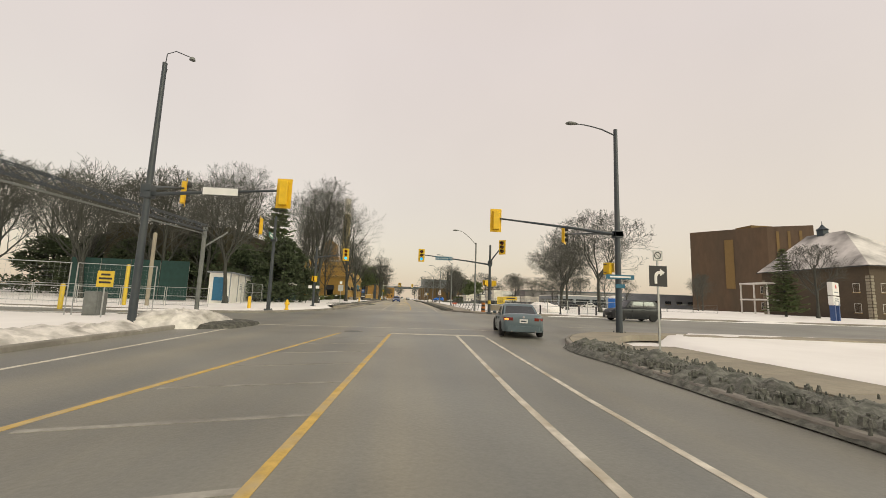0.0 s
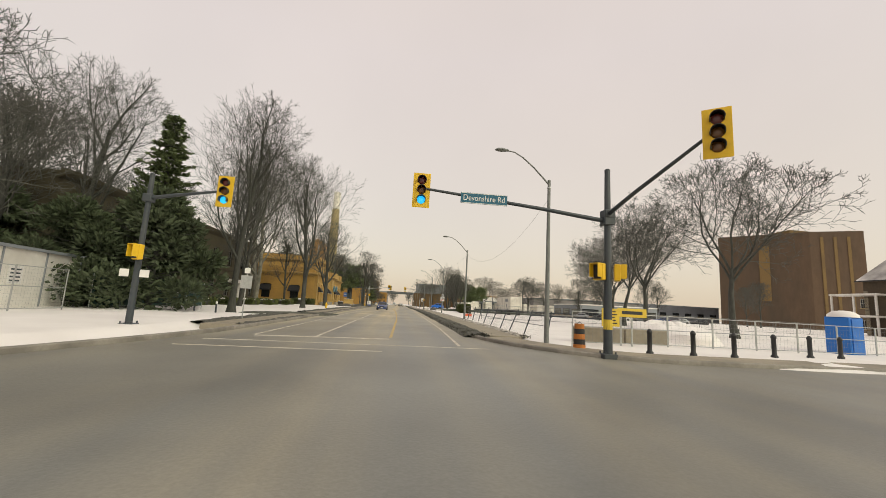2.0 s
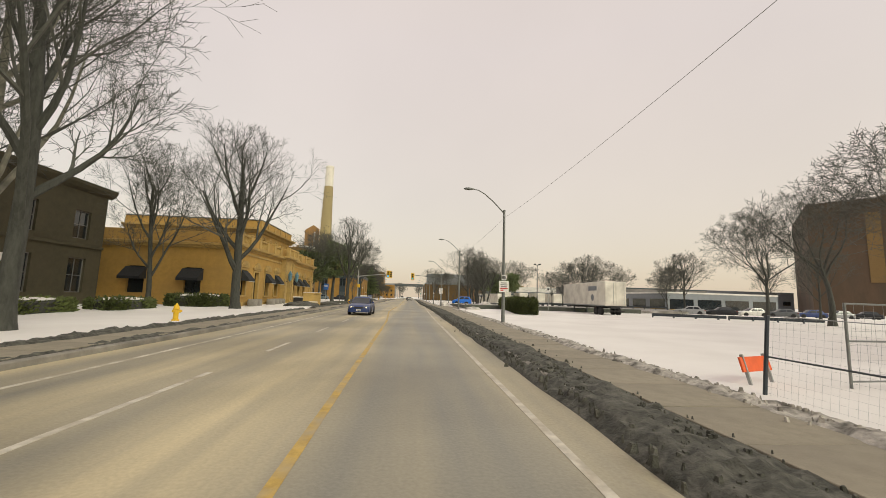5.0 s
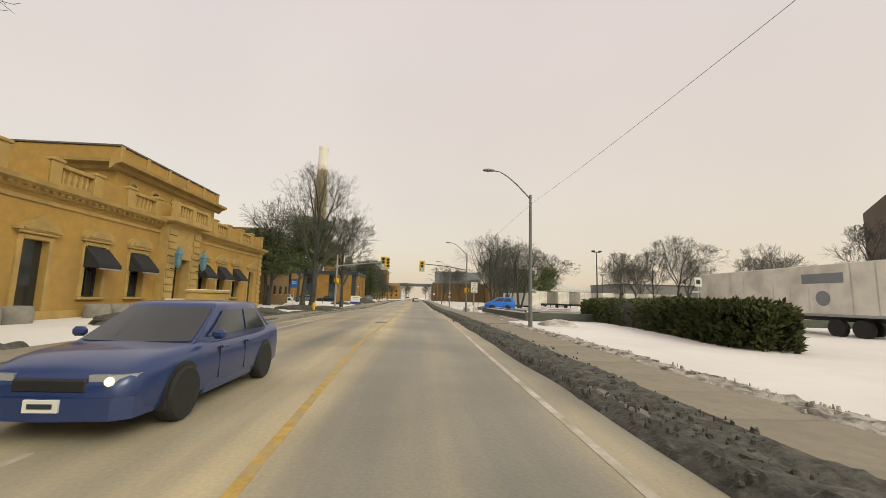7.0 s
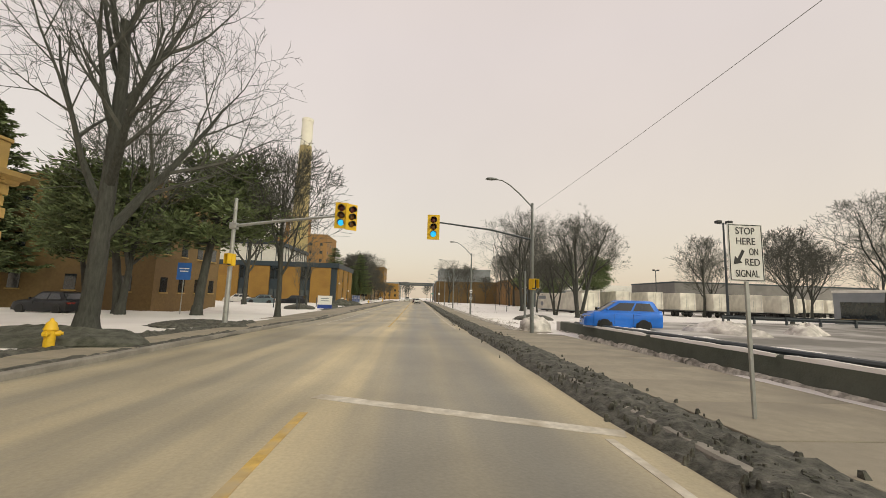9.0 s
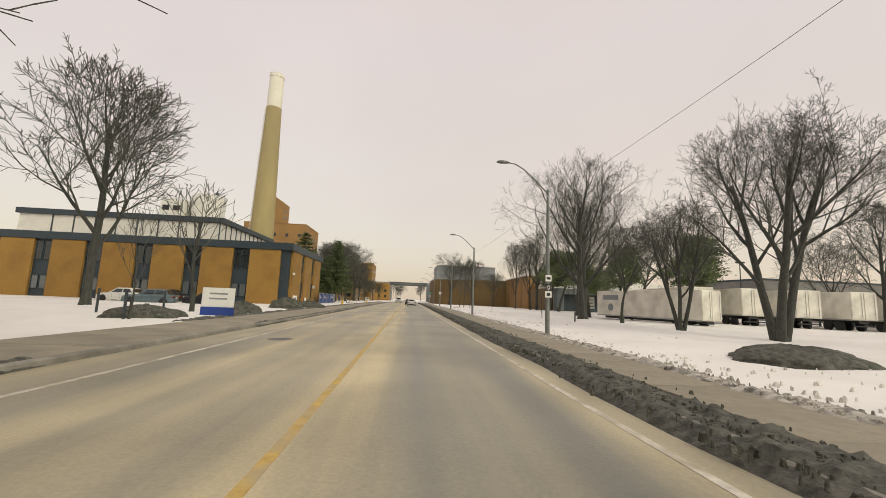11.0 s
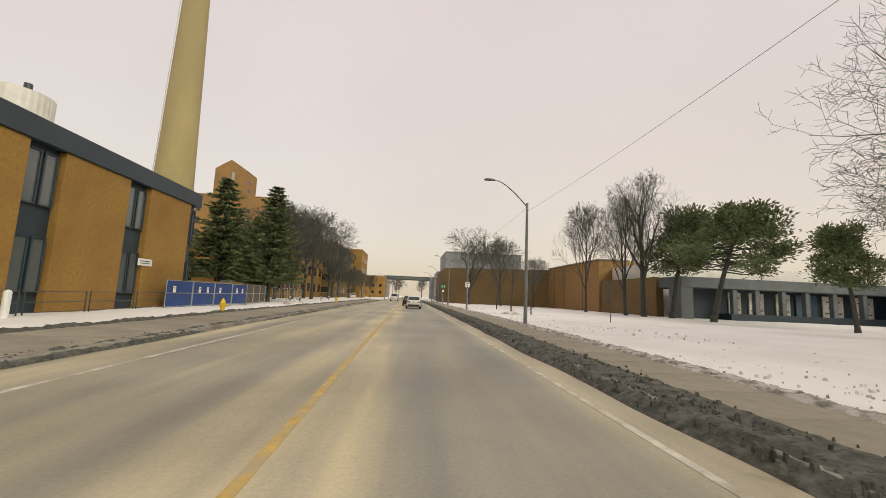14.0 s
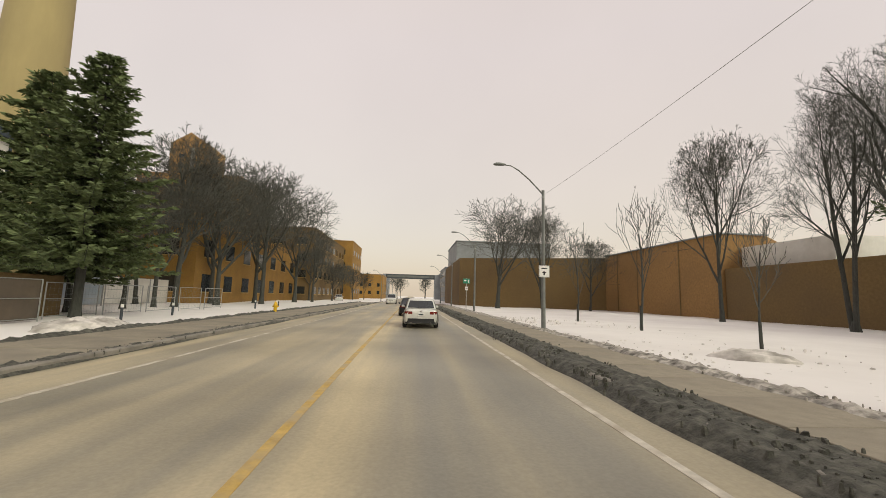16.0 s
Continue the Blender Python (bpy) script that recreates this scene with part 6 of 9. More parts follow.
for x, y in ((31.9, 152.8), (35.2, 155.0)):
    bare_tree("locust2", x, y, 7.4, "bare tree beside the yard", x * 9, 0.9, z=0.5)
t = evergreen("spruce", 70.8, 71.5, 13.2, "dark spruce beside the large house", 20)
bare_tree("far", 72.4, 67.0, 12.5, "dark bare tree before the large house", 20, 1.2)
for x, y, h in ((-33, 54, 14), (-27, 56, 13.5), (-40, 52, 14), (-47, 50, 13.5)):
    bare_tree("far", x, y, h, "dark bare tree behind a fenced yard", x * 7, 1.1)

# ---- hedges ----
def hedge(x0, x1, y0, y1, h, label, n, snow=False, turn=0.0, seed=1):
    b = thing("hedge", label, "hedge")
    cx, cy = (x0 + x1) / 2, (y0 + y1) / 2
    b.matrix_basis = pose(cx, cy, gz(cy), 0, 0, turn)
    w, d = (x1 - x0) / 2, (y1 - y0) / 2
    rng = random.Random(seed)
    core = Shape()
    rings = []
    for z, k in ((-0.1, 0.86), (0.3, 0.9), (h * 0.75, 0.9), (h * 0.92, 0.72)):
        rings.append([(math.copysign(abs(math.cos(a)) ** 0.5, math.cos(a)) * w * k, math.copysign(abs(math.sin(a)) ** 0.5, math.sin(a)) * d * k, z) for a in [2 * math.pi * i / 40 for i in range(40)]])
    part("inner_mass", core.loft(rings), M_BARK, b)
    sp = Sprays(seed)
    for j in range(n):
        a = rng.uniform(0, 6.28)
        z = rng.uniform(0.05, h)
        k = rng.uniform(0.9, 1.04) if z < h * 0.85 else rng.uniform(0.0, 1.0) ** 0.5
        zz = z if z < h * 0.85 else h * rng.uniform(0.85, 1.0)
        ux = math.copysign(abs(math.cos(a)) ** 0.5, math.cos(a)) * w * k
        uy = math.copysign(abs(math.sin(a)) ** 0.5, math.sin(a)) * d * k
        bump = 1 + 0.10 * noise.noise(Vector((ux * 0.8, uy * 0.8, seed)))
        dd = Vector((ux / w * 0.6 + rng.uniform(-0.6, 0.6), uy / d * 0.6 + rng.uniform(-0.6, 0.6), rng.uniform(-0.1, 1.0))).normalized()
        sp.spray(Vector((ux, uy, zz * bump)), dd, rng.uniform(0.16, 0.32), rng.uniform(0.05, 0.09))
    o = part("leaves", sp.mesh("leaves", M_HEDGE), None, b)
    if snow:
        rings = []
        for z, k in ((h * 0.9, 0.8), (h * 1.0, 0.78), (h * 1.08, 0.5)):
            rings.append([(math.cos(q) * w * k * (1 + 0.2 * noise.noise(Vector((math.cos(q) * 3, math.sin(q) * 3, seed)))), math.sin(q) * d * k, z) for q in [2 * math.pi * i / 28 for i in range(28)]])
        part("snow_cap", Shape().loft(rings), M_SNOW, b, "cap of snow", soft=60)
    return b


hedge(12.9, 15.1, 106.6, 126.0, 1.75, "large clipped green hedge standing in snow", 16000, turn=-6, seed=3)
for i, (y0, y1, x) in enumerate(((68, 73, -20.5), (74.5, 78, -20.2), (80.5, 84.5, -20), (87, 92, -19.8), (93.5, 98, -19))):
    hd = hedge(x - 1.0, x + 1.0, y0, y1, 0.85, "low clipped hedge capped with snow", 1500, True, 0, 10 + i)
    tagged(hd, group="low hedges before the old building")
hedge(-19.5, -16.2, 100.8, 106.2, 1.15, "dark clipped hedge capped with snow", 4000, True, 0, 21)

# ---- writing ----
def lettering(name, text, size, mat, parent, m, width=None):
    """Raised letters in the local x-z plane, facing -y, centred on m."""
    cu = bpy.data.curves.new(name, "FONT")
    cu.body, cu.size, cu.align_x, cu.align_y, cu.extrude = text, size, "CENTER", "CENTER", 0.002
    tmp = new("tmp_text", cu)
    dg = bpy.context.evaluated_depsgraph_get()
    me = bpy.data.meshes.new_from_object(tmp.evaluated_get(dg))
    bpy.data.objects.remove(tmp)
    me.name = name
    me.materials.clear()
    me.materials.append(mat)
    ob = new(name, me)
    ob.parent = parent
    s = 1.0
    if width:
        xs = [v.co.x for v in me.vertices]
        s = width / max(0.01, max(xs) - min(xs))
    ob.matrix_basis = m @ pose(0, 0, 0, 90, 0, 0) @ Matrix.Diagonal((s, 1, 1, 1))
    return ob


# ---- traffic signals ----
HEAD_BACK = fixed(Shape().box(-0.31, 0.31, -0.012, 0.012, -0.64, 0.64, b=0.006), "backboard", M_YELLOW)
HEAD_BODY = fixed(Shape().box(-0.17, 0.17, 0.013, 0.2, -0.52, 0.52, b=0.03), "housing", M_YELLOW)
LENS = {k: fixed(Shape().lathe([(0.145, 0), (0.145, 0.01), (0.12, 0.03), (0.06, 0.042), (0.001, 0.046)], 20, xf=pose(0, -0.013, 0, 90, 0, 0)), "lens", m, 60) for k, m in (("r", M_LENS_RED), ("a", M_LENS_AMBER), ("g", M_GREEN_LIT), ("g0", M_LENS_AMBER))}
_rings = []
for _k in range(13):
    _a = math.radians(-25 + 230 * _k / 12)
    _c, _s = math.cos(_a), math.sin(_a)
    _rings.append([(0.165 * _c, -0.014, 0.165 * _s), (0.15 * _c, -0.014, 0.15 * _s), (0.15 * _c, -0.2, 0.15 * _s), (0.165 * _c, -0.2, 0.165 * _s)])
_v = Shape().loft(_rings)
VISOR = fixed(_v, "visor", M_BLACK)


def signal_head(x, y, z, turn, green, label, scale=1.0):
    """A three-lens head; turn 0 faces traffic that comes from -y."""
    s = thing("traffic_light", label, "traffic light", pose(x, y, z, 0, 0, turn))
    s.matrix_basis = pose(x, y, z, 0, 0, turn) @ Matrix.Scale(scale, 4)
    part("backboard", HEAD_BACK, None, s)
    part("housing", HEAD_BODY, None, s)
    for zz, k in ((0.36, "r"), (0, "a"), (-0.36, "g" if green else "g0")):
        o = part("lens", LENS[k], None, s, {"g": "lit blue-green lens"}.get(k, ""))
        o.matrix_basis = pose(0, 0, zz)
        v = part("visor", VISOR, None, s)
        v.matrix_basis = pose(0, 0, zz)
    return s


def walk_head(x, y, z, turn):
    s = thing("pedestrian_signal", "yellow pedestrian signal box with a deep dark visor", "pedestrian signal", pose(x, y, z, 0, 0, turn))
    part("housing", Shape().box(-0.2, 0.2, -0.1, 0.12, -0.3, 0.3, b=0.03), M_YELLOW, s)
    part("face", Shape().box(-0.16, 0.16, -0.115, -0.1, -0.26, 0.26, b=0.005), M_BLACK, s)
    part("visor", Shape().box(-0.19, 0.19, -0.3, -0.1, 0.27, 0.3).box(-0.19, -0.16, -0.3, -0.1, -0.2, 0.27).box(0.16, 0.19, -0.3, -0.1, -0.2, 0.27), M_YELLOW, s)
    part("bracket", Shape().tube([(0, 0.1, 0.2), (0, 0.35, 0.2)], 0.025, 6).tube([(0, 0.1, -0.2), (0, 0.35, -0.2)], 0.025, 6), M_BLACK, s)
    return s


def mast(x, y, h, r0, r1, mat, label, arms=(), lamp=None, name="signal_pole"):
    """A pole with mast arms (dx, dy, z at the pole, z at the tip) and perhaps a lamp arm."""
    p = thing(name, label, "pole", pose(x, y, gz(y) + 0.1))
    b = -gz(y) - 0.1
    part("shaft", Shape().tube([(0, 0, -0.15), (0, 0, h + b)], [r0, r1], 14), mat, p, soft=True)
    part("base_plate", Shape().box(-0.25, 0.25, -0.25, 0.25, -0.12, 0.06, b=0.02), mat, p)
    for i in range(4):
        part("bolt", Shape().tube([(0.19 * (1 if i % 2 else -1), 0.19 * (1 if i // 2 else -1), 0.05), (0.19 * (1 if i % 2 else -1), 0.19 * (1 if i // 2 else -1), 0.14)], 0.025, 6), mat, p)
    part("cap", Shape().lathe([(r1 * 1.05, h + b - 0.02), (r1 * 1.05, h + b + 0.04), (0.01, h + b + 0.09)], 12), mat, p)
    for dx, dy, z0, z1 in arms:
        a = part("mast_arm", Shape().tube([(0, 0, z0 + b), (dx * 0.35, dy * 0.35, z0 + (z1 - z0) * 0.39 + b), (dx, dy, z1 + b)], [0.085, 0.07, 0.045], 10), mat, p, soft=True)
        d = Vector((dx, dy)).normalized() * (r0 * 0.5)
        part("clamp", Shape().box(-r0 - 0.04, r0 + 0.04, -r0 - 0.04, r0 + 0.04, z0 + b - 0.16, z0 + b + 0.16, b=0.02), mat, a)
    return p


def lamp_arm(p, z, dx, rise, mat, base):
    """A curved lamp arm towards dx, with its luminaire."""
    z -= base
    s = 1 if dx > 0 else -1
    pts = [(0, 0, z - 0.15), (dx * 0.35, 0, z + rise * 0.45), (dx * 0.62, 0, z + rise * 0.8), (dx * 0.82, 0, z + rise * 0.97), (dx, 0, z + rise)]
    arm = part("lamp_arm", Shape().tube(pts, [0.04, 0.036, 0.033, 0.03, 0.028], 8), mat, p, soft=True)
    c = pose(dx + 0.2 * s, 0, z + rise, 0, 0, 0 if s > 0 else 180)
    head = Shape().loft([[(xx, w * math.cos(a), hh * math.sin(a) * (1.0 if math.sin(a) > 0 else 0.55)) for a in [2 * math.pi * k / 12 for k in range(12)]]
                         for xx, w, hh in ((-0.3, 0.05, 0.05), (-0.18, 0.1, 0.08), (0.05, 0.15, 0.11), (0.25, 0.14, 0.09), (0.36, 0.06, 0.04))], xf=c)
    lm = part("luminaire", head, M_POLE_GREY, arm, soft=True)
    return arm


def street_lamp(y, x=6.6, h=7.15, label="weathered steel street lamp on the pavement's edge"):
    p = thing("street_lamp", label, "street lamp", pose(x, y, gz(y) + 0.1), group="street lamps along the road")
    part("shaft", Shape().tube([(0, 0, -0.2), (0, 0, 1.2), (0, 0, h)], [0.115, 0.105, 0.07], 12), M_POLE_GREY, p, soft=True)
    part("cap", Shape().lathe([(0.08, h), (0.08, h + 0.06), (0.01, h + 0.1)], 10), M_POLE_GREY, p)
    part("hand_hole_cover", Shape().box(-0.05, 0.05, -0.125, -0.1, 0.5, 0.75, b=0.01), M_POLE_GREY, p)
    part("band", Shape().lathe([(0.085, h - 0.35), (0.095, h - 0.34), (0.095, h - 0.28), (0.085, h - 0.27)], 12), M_GALV, p)
    lamp_arm(p, h + 0.0, -2.1, 1.35, M_POLE_GREY, 0)
    return p


LAMPS = [45.1, 68.4, 91.2, 114.5, 167.35, 190.4, 212.4, 236.1, 258.5, 283, 308]
for y in LAMPS:
    street_lamp(y, h=7.5 if y < 46 else 7.15)
l6 = street_lamp(142.3, 6.6, 7.1, "weathered street lamp carrying a traffic signal arm")
part("mast_arm", Shape().tube([(0, 0, 5.1), (-2.5, -0.7, 5.45), (-5.6, -1.4, 5.62)], [0.06, 0.05, 0.04], 8), M_POLE_DARK, l6)
for y in (330, 360, 395):
    street_lamp(y, -8.6)

# cable strung from lamp to lamp
wire_pts = LAMPS[:4] + [142.3] + LAMPS[4:]
for a, b in zip(wire_pts, wire_pts[1:]):
    pts = []
    for i in range(9):
        u = i / 8
        pts.append((6.66, a + (b - a) * u, gz(a + (b - a) * u) + (7.1 if a > 200 else 6.85) - (1.7 if a < 46 else 0.2) * 4 * u * (1 - u)))
    thing("overhead_cable", "thin dark cable strung between street lamps", "cable", shape=Shape().tube(pts, 0.006, 5), mats=M_POLE_GREY, group="cables between the street lamps")

# first junction
pL = mast(-11.75, 18.8, 10.9, 0.16, 0.09, M_POLE_DARK, "tall dark signal pole with mast arms in a snow heap", [(5.4, -0.1, 5.1, 5.55), (0.35, 2.2, 5.35, 6.0)])
sg = Shape().tube([(0, 0, 10.6 + 0.2), (0.05, 0, 11.6), (0.4, 0, 11.75), (1.1, 0, 11.5)], 0.02, 6)
part("lamp_arm", sg, M_POLE_DARK, pL)
part("luminaire", Shape().lathe([(0.03, 0.1), (0.1, 0.05), (0.12, -0.05), (0.02, -0.06)], 10, xf=Matrix.Translation((1.1, 0, 11.45))), M_POLE_GREY, pL)
part("thin_cable", Shape().tube([(-0.1, 0.1, 8.2), (-0.14, 0.12, 9.6), (0.12, 0, 10.9)], 0.012, 5), M_BLACK, pL)
signal_head(-6.25, 18.65, 5.42, 180, False, "yellow-backed traffic light seen from behind on a mast arm")
signal_head(-11.42, 20.9, 5.75, 120, False, "yellow traffic light turned to the side street")
part("street_sign", Shape().box(2.2, 3.6, -0.13, -0.1, 5.45, 5.75, b=0.006), M_SIGN_WHITE, pL, "pale back of a street sign")
pR = mast(9.9, 21.2, 10.55, 0.17, 0.1, M_POLE_DARK, "tall dark signal pole with lamp and mast arms", [(-6.1, 1.5, 4.85, 5.72), (-0.1, 6.6, 4.9, 5.95)])
lamp_arm(pR, 10.4, -2.2, 0.35, M_POLE_DARK, gz(21.2) + 0.1)
signal_head(3.8, 22.75, 5.6, 180, False, "yellow-backed traffic light seen from behind on a mast arm")
signal_head(9.81, 27.9, 5.9, 60, False, "yellow traffic light turned to the side street")
walk_head(9.5, 21.5, 3.1, 115)
ss = part("street_sign", Shape().box(-0.75, 0.75, -0.2, -0.18, 2.75, 2.98, b=0.005), M_SIGN_TEAL, pR, "small teal street sign with an unreadable name")
part("sign_mark", Shape().box(-0.55, 0.55, -0.204, -0.2, 2.83, 2.91), M_SIGN_WHITE, ss)
part("street_sign", Shape().box(-0.25, 0.25, -0.2, -0.18, 2.3, 2.5, b=0.005), M_SIGN_TEAL, pR, "small blue plate")

p2 = mast(7.4, 41.2, 6.8, 0.16, 0.10, M_POLE_DARK, "dark signal pole with two mast arms at a corner", [(-6.9, 0.25, 4.85, 5.6), (-0.05, -5.1, 5.1, 6.0)])
signal_head(0.45, 41.45, 5.52, 0, True, "yellow traffic light showing a green lens")
signal_head(7.36, 35.9, 5.95, -36, False, "yellow traffic light with dark lenses on an angled arm")
walk_head(7.05, 41.15, 2.95, -65)
walk_head(7.75, 41.15, 2.95, 65)
sn = part("street_sign", Shape().box(-5.55, -3.85, -0.1, -0.08, 5.02, 5.42, b=0.01), M_SIGN_TEAL, p2, "teal street name sign with white letters")
sn.matrix_basis = pose(0, 0, 0.06, 0, 0, 0)
part("sign_border", Shape().box(-5.53, -3.87, -0.104, -0.1, 5.39, 5.41).box(-5.53, -3.87, -0.104, -0.1, 5.03, 5.05), M_SIGN_WHITE, sn)
lettering("sign_letters", "Devonshire Rd", 0.3, M_SIGN_WHITE, sn, pose(-4.7, -0.106, 5.22), 1.5)
part("post_label", Shape().lathe([(0.152, 0.9), (0.155, 0.9), (0.155, 1.25), (0.152, 1.25)], 12), M_SIGN_YELLOW, p2, "small yellow band")

p3 = mast(-11.6, 34.2, 7.3, 0.15, 0.09, M_POLE_DARK, "dark signal pole standing in snow", [(0.9, -5.6, 5.5, 5.7)])
signal_head(-10.7, 28.4, 5.55, -70, False, "yellow traffic light turned to the side street")
s3 = part("street_sign", Shape().box(-0.02, 0.0, -4.2, -2.6, 5.2, 5.55, b=0.005), M_SIGN_GREEN, p3, "green street sign with an unreadable name")
s3.matrix_basis = pose(0.35, 0, 0, 0, 0, 9)
part("sign_mark", Shape().box(0.0, 0.004, -3.9, -2.9, 5.32, 5.43), M_SIGN_WHITE, s3)
p4 = mast(-10.5, 44.4, 6.1, 0.13, 0.09, M_POLE_DARK, "dark signal pole with a short mast arm", [(3.1, -0.4, 5.1, 5.55)])
signal_head(-7.38, 43.9, 5.5, 0, True, "yellow traffic light showing a green lens")
walk_head(-10.4, 44.1, 2.85, -30)
part("push_button_sign", Shape().box(-0.55, -0.2, -0.16, -0.14, 1.85, 2.15, b=0.005), M_SIGN_WHITE, p4)
part("push_button_sign", Shape().box(0.2, 0.55, -0.16, -0.14, 1.85, 2.15, b=0.005), M_SIGN_WHITE, p4)

# second junction
p5 = mast(-8.98, 141.2, 6.5, 0.13, 0.08, M_GALV, "pale galvanised signal pole beside the verge", [(6.1, -0.95, 5.15, 5.8)])
signal_head(-3.47, 140.1, 5.7, 0, True, "yellow traffic light showing a green lens")
signal_head(-3.0, 140.2, 5.65, 40, False, "yellow traffic light beside another on one arm")
walk_head(-8.78, 140.85, 3.4, -40)
signal_head(1.05, 140.75, 5.43, 0, True, "yellow traffic light showing a green lens")
walk_head(6.55, 142.0, 2.75, 30)
mast(9.0, 152.5, 4.2, 0.1, 0.08, M_POLE_GREY, "short grey utility post", (), None, "utility_post")


# ---- signs on posts ----
def sign_post(x, y, label, plates, post_h, mat=M_GALV, turn=0.0, name="road_sign"):
    """plates: (z of centre, width, height, sheet, marks) with marks as (x, z, w, h, ink) from the centre."""
    s = thing(name, label, "sign", pose(x, y, gz(y) + 0.1, 0, 0, turn))
    part("post", Shape().box(-0.03, 0.03, 0.0, 0.035, -0.3, post_h, b=0.006), mat, s)
    for z, w, h, sheet, marks in plates:
        p = part("plate", Shape().box(-w / 2, w / 2, -0.012, -0.001, z - h / 2, z + h / 2, b=0.004), sheet, s)
        for mx, mz, mw, mh, ink in marks:
            part("mark", Shape().box(mx - mw / 2, mx + mw / 2, -0.016, -0.012, z + mz - mh / 2, z + mz + mh / 2), ink, p)
    return s


def border(w, h, ink, t=0.025, o=0.03):
    return [(0, h / 2 - o, w - 2 * o, t, ink), (0, -h / 2 + o, w - 2 * o, t, ink), (-w / 2 + o, 0, t, h - 2 * o, ink), (w / 2 - o, 0, t, h - 2 * o, ink)]


ts = sign_post(6.35, 12.6, "black sign with a white bent arrow on a thin post", [(2.35, 0.55, 0.6, M_SIGN_BLACK, []), (2.95, 0.3, 0.3, M_SIGN_WHITE, border(0.3, 0.3, M_SIGN_BLACK, 0.012, 0.015))], 3.1)
arrow = [(-0.12, -0.2), (-0.04, -0.2), (-0.04, 0.0), (0.0, 0.07), (0.06, 0.09), (0.06, 0.02), (0.2, 0.13), (0.06, 0.24), (0.06, 0.17), (-0.03, 0.16), (-0.1, 0.1), (-0.12, 0.02)]
part("arrow", Shape().prism([(a, 2.33 + c) for a, c in arrow], "y", -0.018, -0.013), M_SIGN_WHITE, ts, "white bent arrow")
ringp = Shape()
for i in range(16):
    a0, a1 = 2 * math.pi * i / 16, 2 * math.pi * (i + 1) / 16
    ringp.prism([(0.08 * math.cos(a0), 2.95 + 0.08 * math.sin(a0)), (0.08 * math.cos(a1), 2.95 + 0.08 * math.sin(a1)), (0.11 * math.cos(a1), 2.95 + 0.11 * math.sin(a1)), (0.11 * math.cos(a0), 2.95 + 0.11 * math.sin(a0))], "y", -0.018, -0.013)
ringp.prism([(-0.08, 3.02), (-0.07, 3.03), (0.08, 2.88), (0.07, 2.87)], "y", -0.018, -0.013)
part("ring", ringp, M_SIGN_BLACK, ts)

st2 = sign_post(5.3, 126.5, "white stop-here-on-red-signal sign on a steel post", [(2.45, 0.56, 0.88, M_SIGN_WHITE, border(0.56, 0.88, M_SIGN_BLACK, 0.012, 0.02))], 2.89)
for tx, xx, zz, w in (("STOP", 0.0, 2.775, 0.3), ("HERE", 0.0, 2.617, 0.3), ("ON", 0.12, 2.459, 0.14), ("RED", 0.09, 2.30, 0.23), ("SIGNAL", 0.0, 2.125, 0.37)):
    lettering("sign_letters", tx, 0.15, M_SIGN_BLACK, st2, pose(xx, -0.016, zz), w)
ar2 = [(-0.23, 2.24), (-0.08, 2.27), (-0.115, 2.31), (-0.03, 2.47), (-0.07, 2.5), (-0.16, 2.34), (-0.2, 2.38)]
part("arrow", Shape().prism([(a * 0.9, 2.45 + (c - 2.45) * 0.88) for a, c in ar2], "y", -0.018, -0.012), M_SIGN_BLACK, st2, "black slanting arrow")

# plates fixed to lamps
def lamp_plates(y, plates, x=6.6, label="white plates banded to a street lamp"):
    s = thing("lamp_sign", label, "sign", pose(x, y - 0.13, gz(y) + 0.1))
    part("band", Shape().lathe([(0.1, plates[0][0] - 0.02), (0.125, plates[0][0]), (0.1, plates[0][0] + 0.02)], 10, xf=Matrix.Translation((0, 0.13, 0))), M_GALV, s)
    for z, w, h, sheet, marks in plates:
        p = part("plate", Shape().box(-w / 2, w / 2, -0.012, -0.001, z - h / 2, z + h / 2, b=0.004), sheet, s)
        for mx, mz, mw, mh, ink in marks:
            part("mark", Shape().box(mx - mw / 2, mx + mw / 2, -0.016, -0.012, z + mz - mh / 2, z + mz + mh / 2), ink, p)
    return s


rows4 = [(0, 0.22, 0.34, 0.05, M_SIGN_BLACK), (0, 0.1, 0.44, 0.05, M_SIGN_BLACK), (0, -0.02, 0.38, 0.05, M_SIGN_BLACK), (0, -0.13, 0.5, 0.07, M_SIGN_RED), (-0.12, -0.24, 0.18, 0.08, M_SIGN_RED)]
lamp_plates(91.2, [(2.85, 0.3, 0.3, M_SIGN_WHITE, [(0, 0, 0.2, 0.2, M_SIGN_BLACK), (0, 0, 0.12, 0.12, M_SIGN_WHITE)]), (2.3, 0.62, 0.7, M_SIGN_WHITE, rows4)], label="white notice plates with unreadable lines on a lamp")
dm = lamp_plates(167.35, [(2.75, 0.3, 0.3, M_SIGN_WHITE, [(0, 0, 0.2, 0.12, M_SIGN_BLACK)]), (2.3, 0.32, 0.36, M_SIGN_BLACK, []), (1.97, 0.32, 0.3, M_SIGN_WHITE, [(0, 0, 0.18, 0.16, M_SIGN_BLACK)])], label="cycle-lane plates with a white diamond on a lamp")
sd = Shape()
c = [(0, 0.14), (0.09, 0), (0, -0.14), (-0.09, 0)]
for i in range(4):
    (a, b), (a2, b2) = c[i], c[(i + 1) % 4]
    sd.prism([(a, b), (a2, b2), (a2 * 0.72, b2 * 0.75), (a * 0.72, b * 0.75)], "y", -0.02, -0.0125)
part("diamond", sd, M_SIGN_WHITE, dm).matrix_basis = pose(0, 0, 2.3)
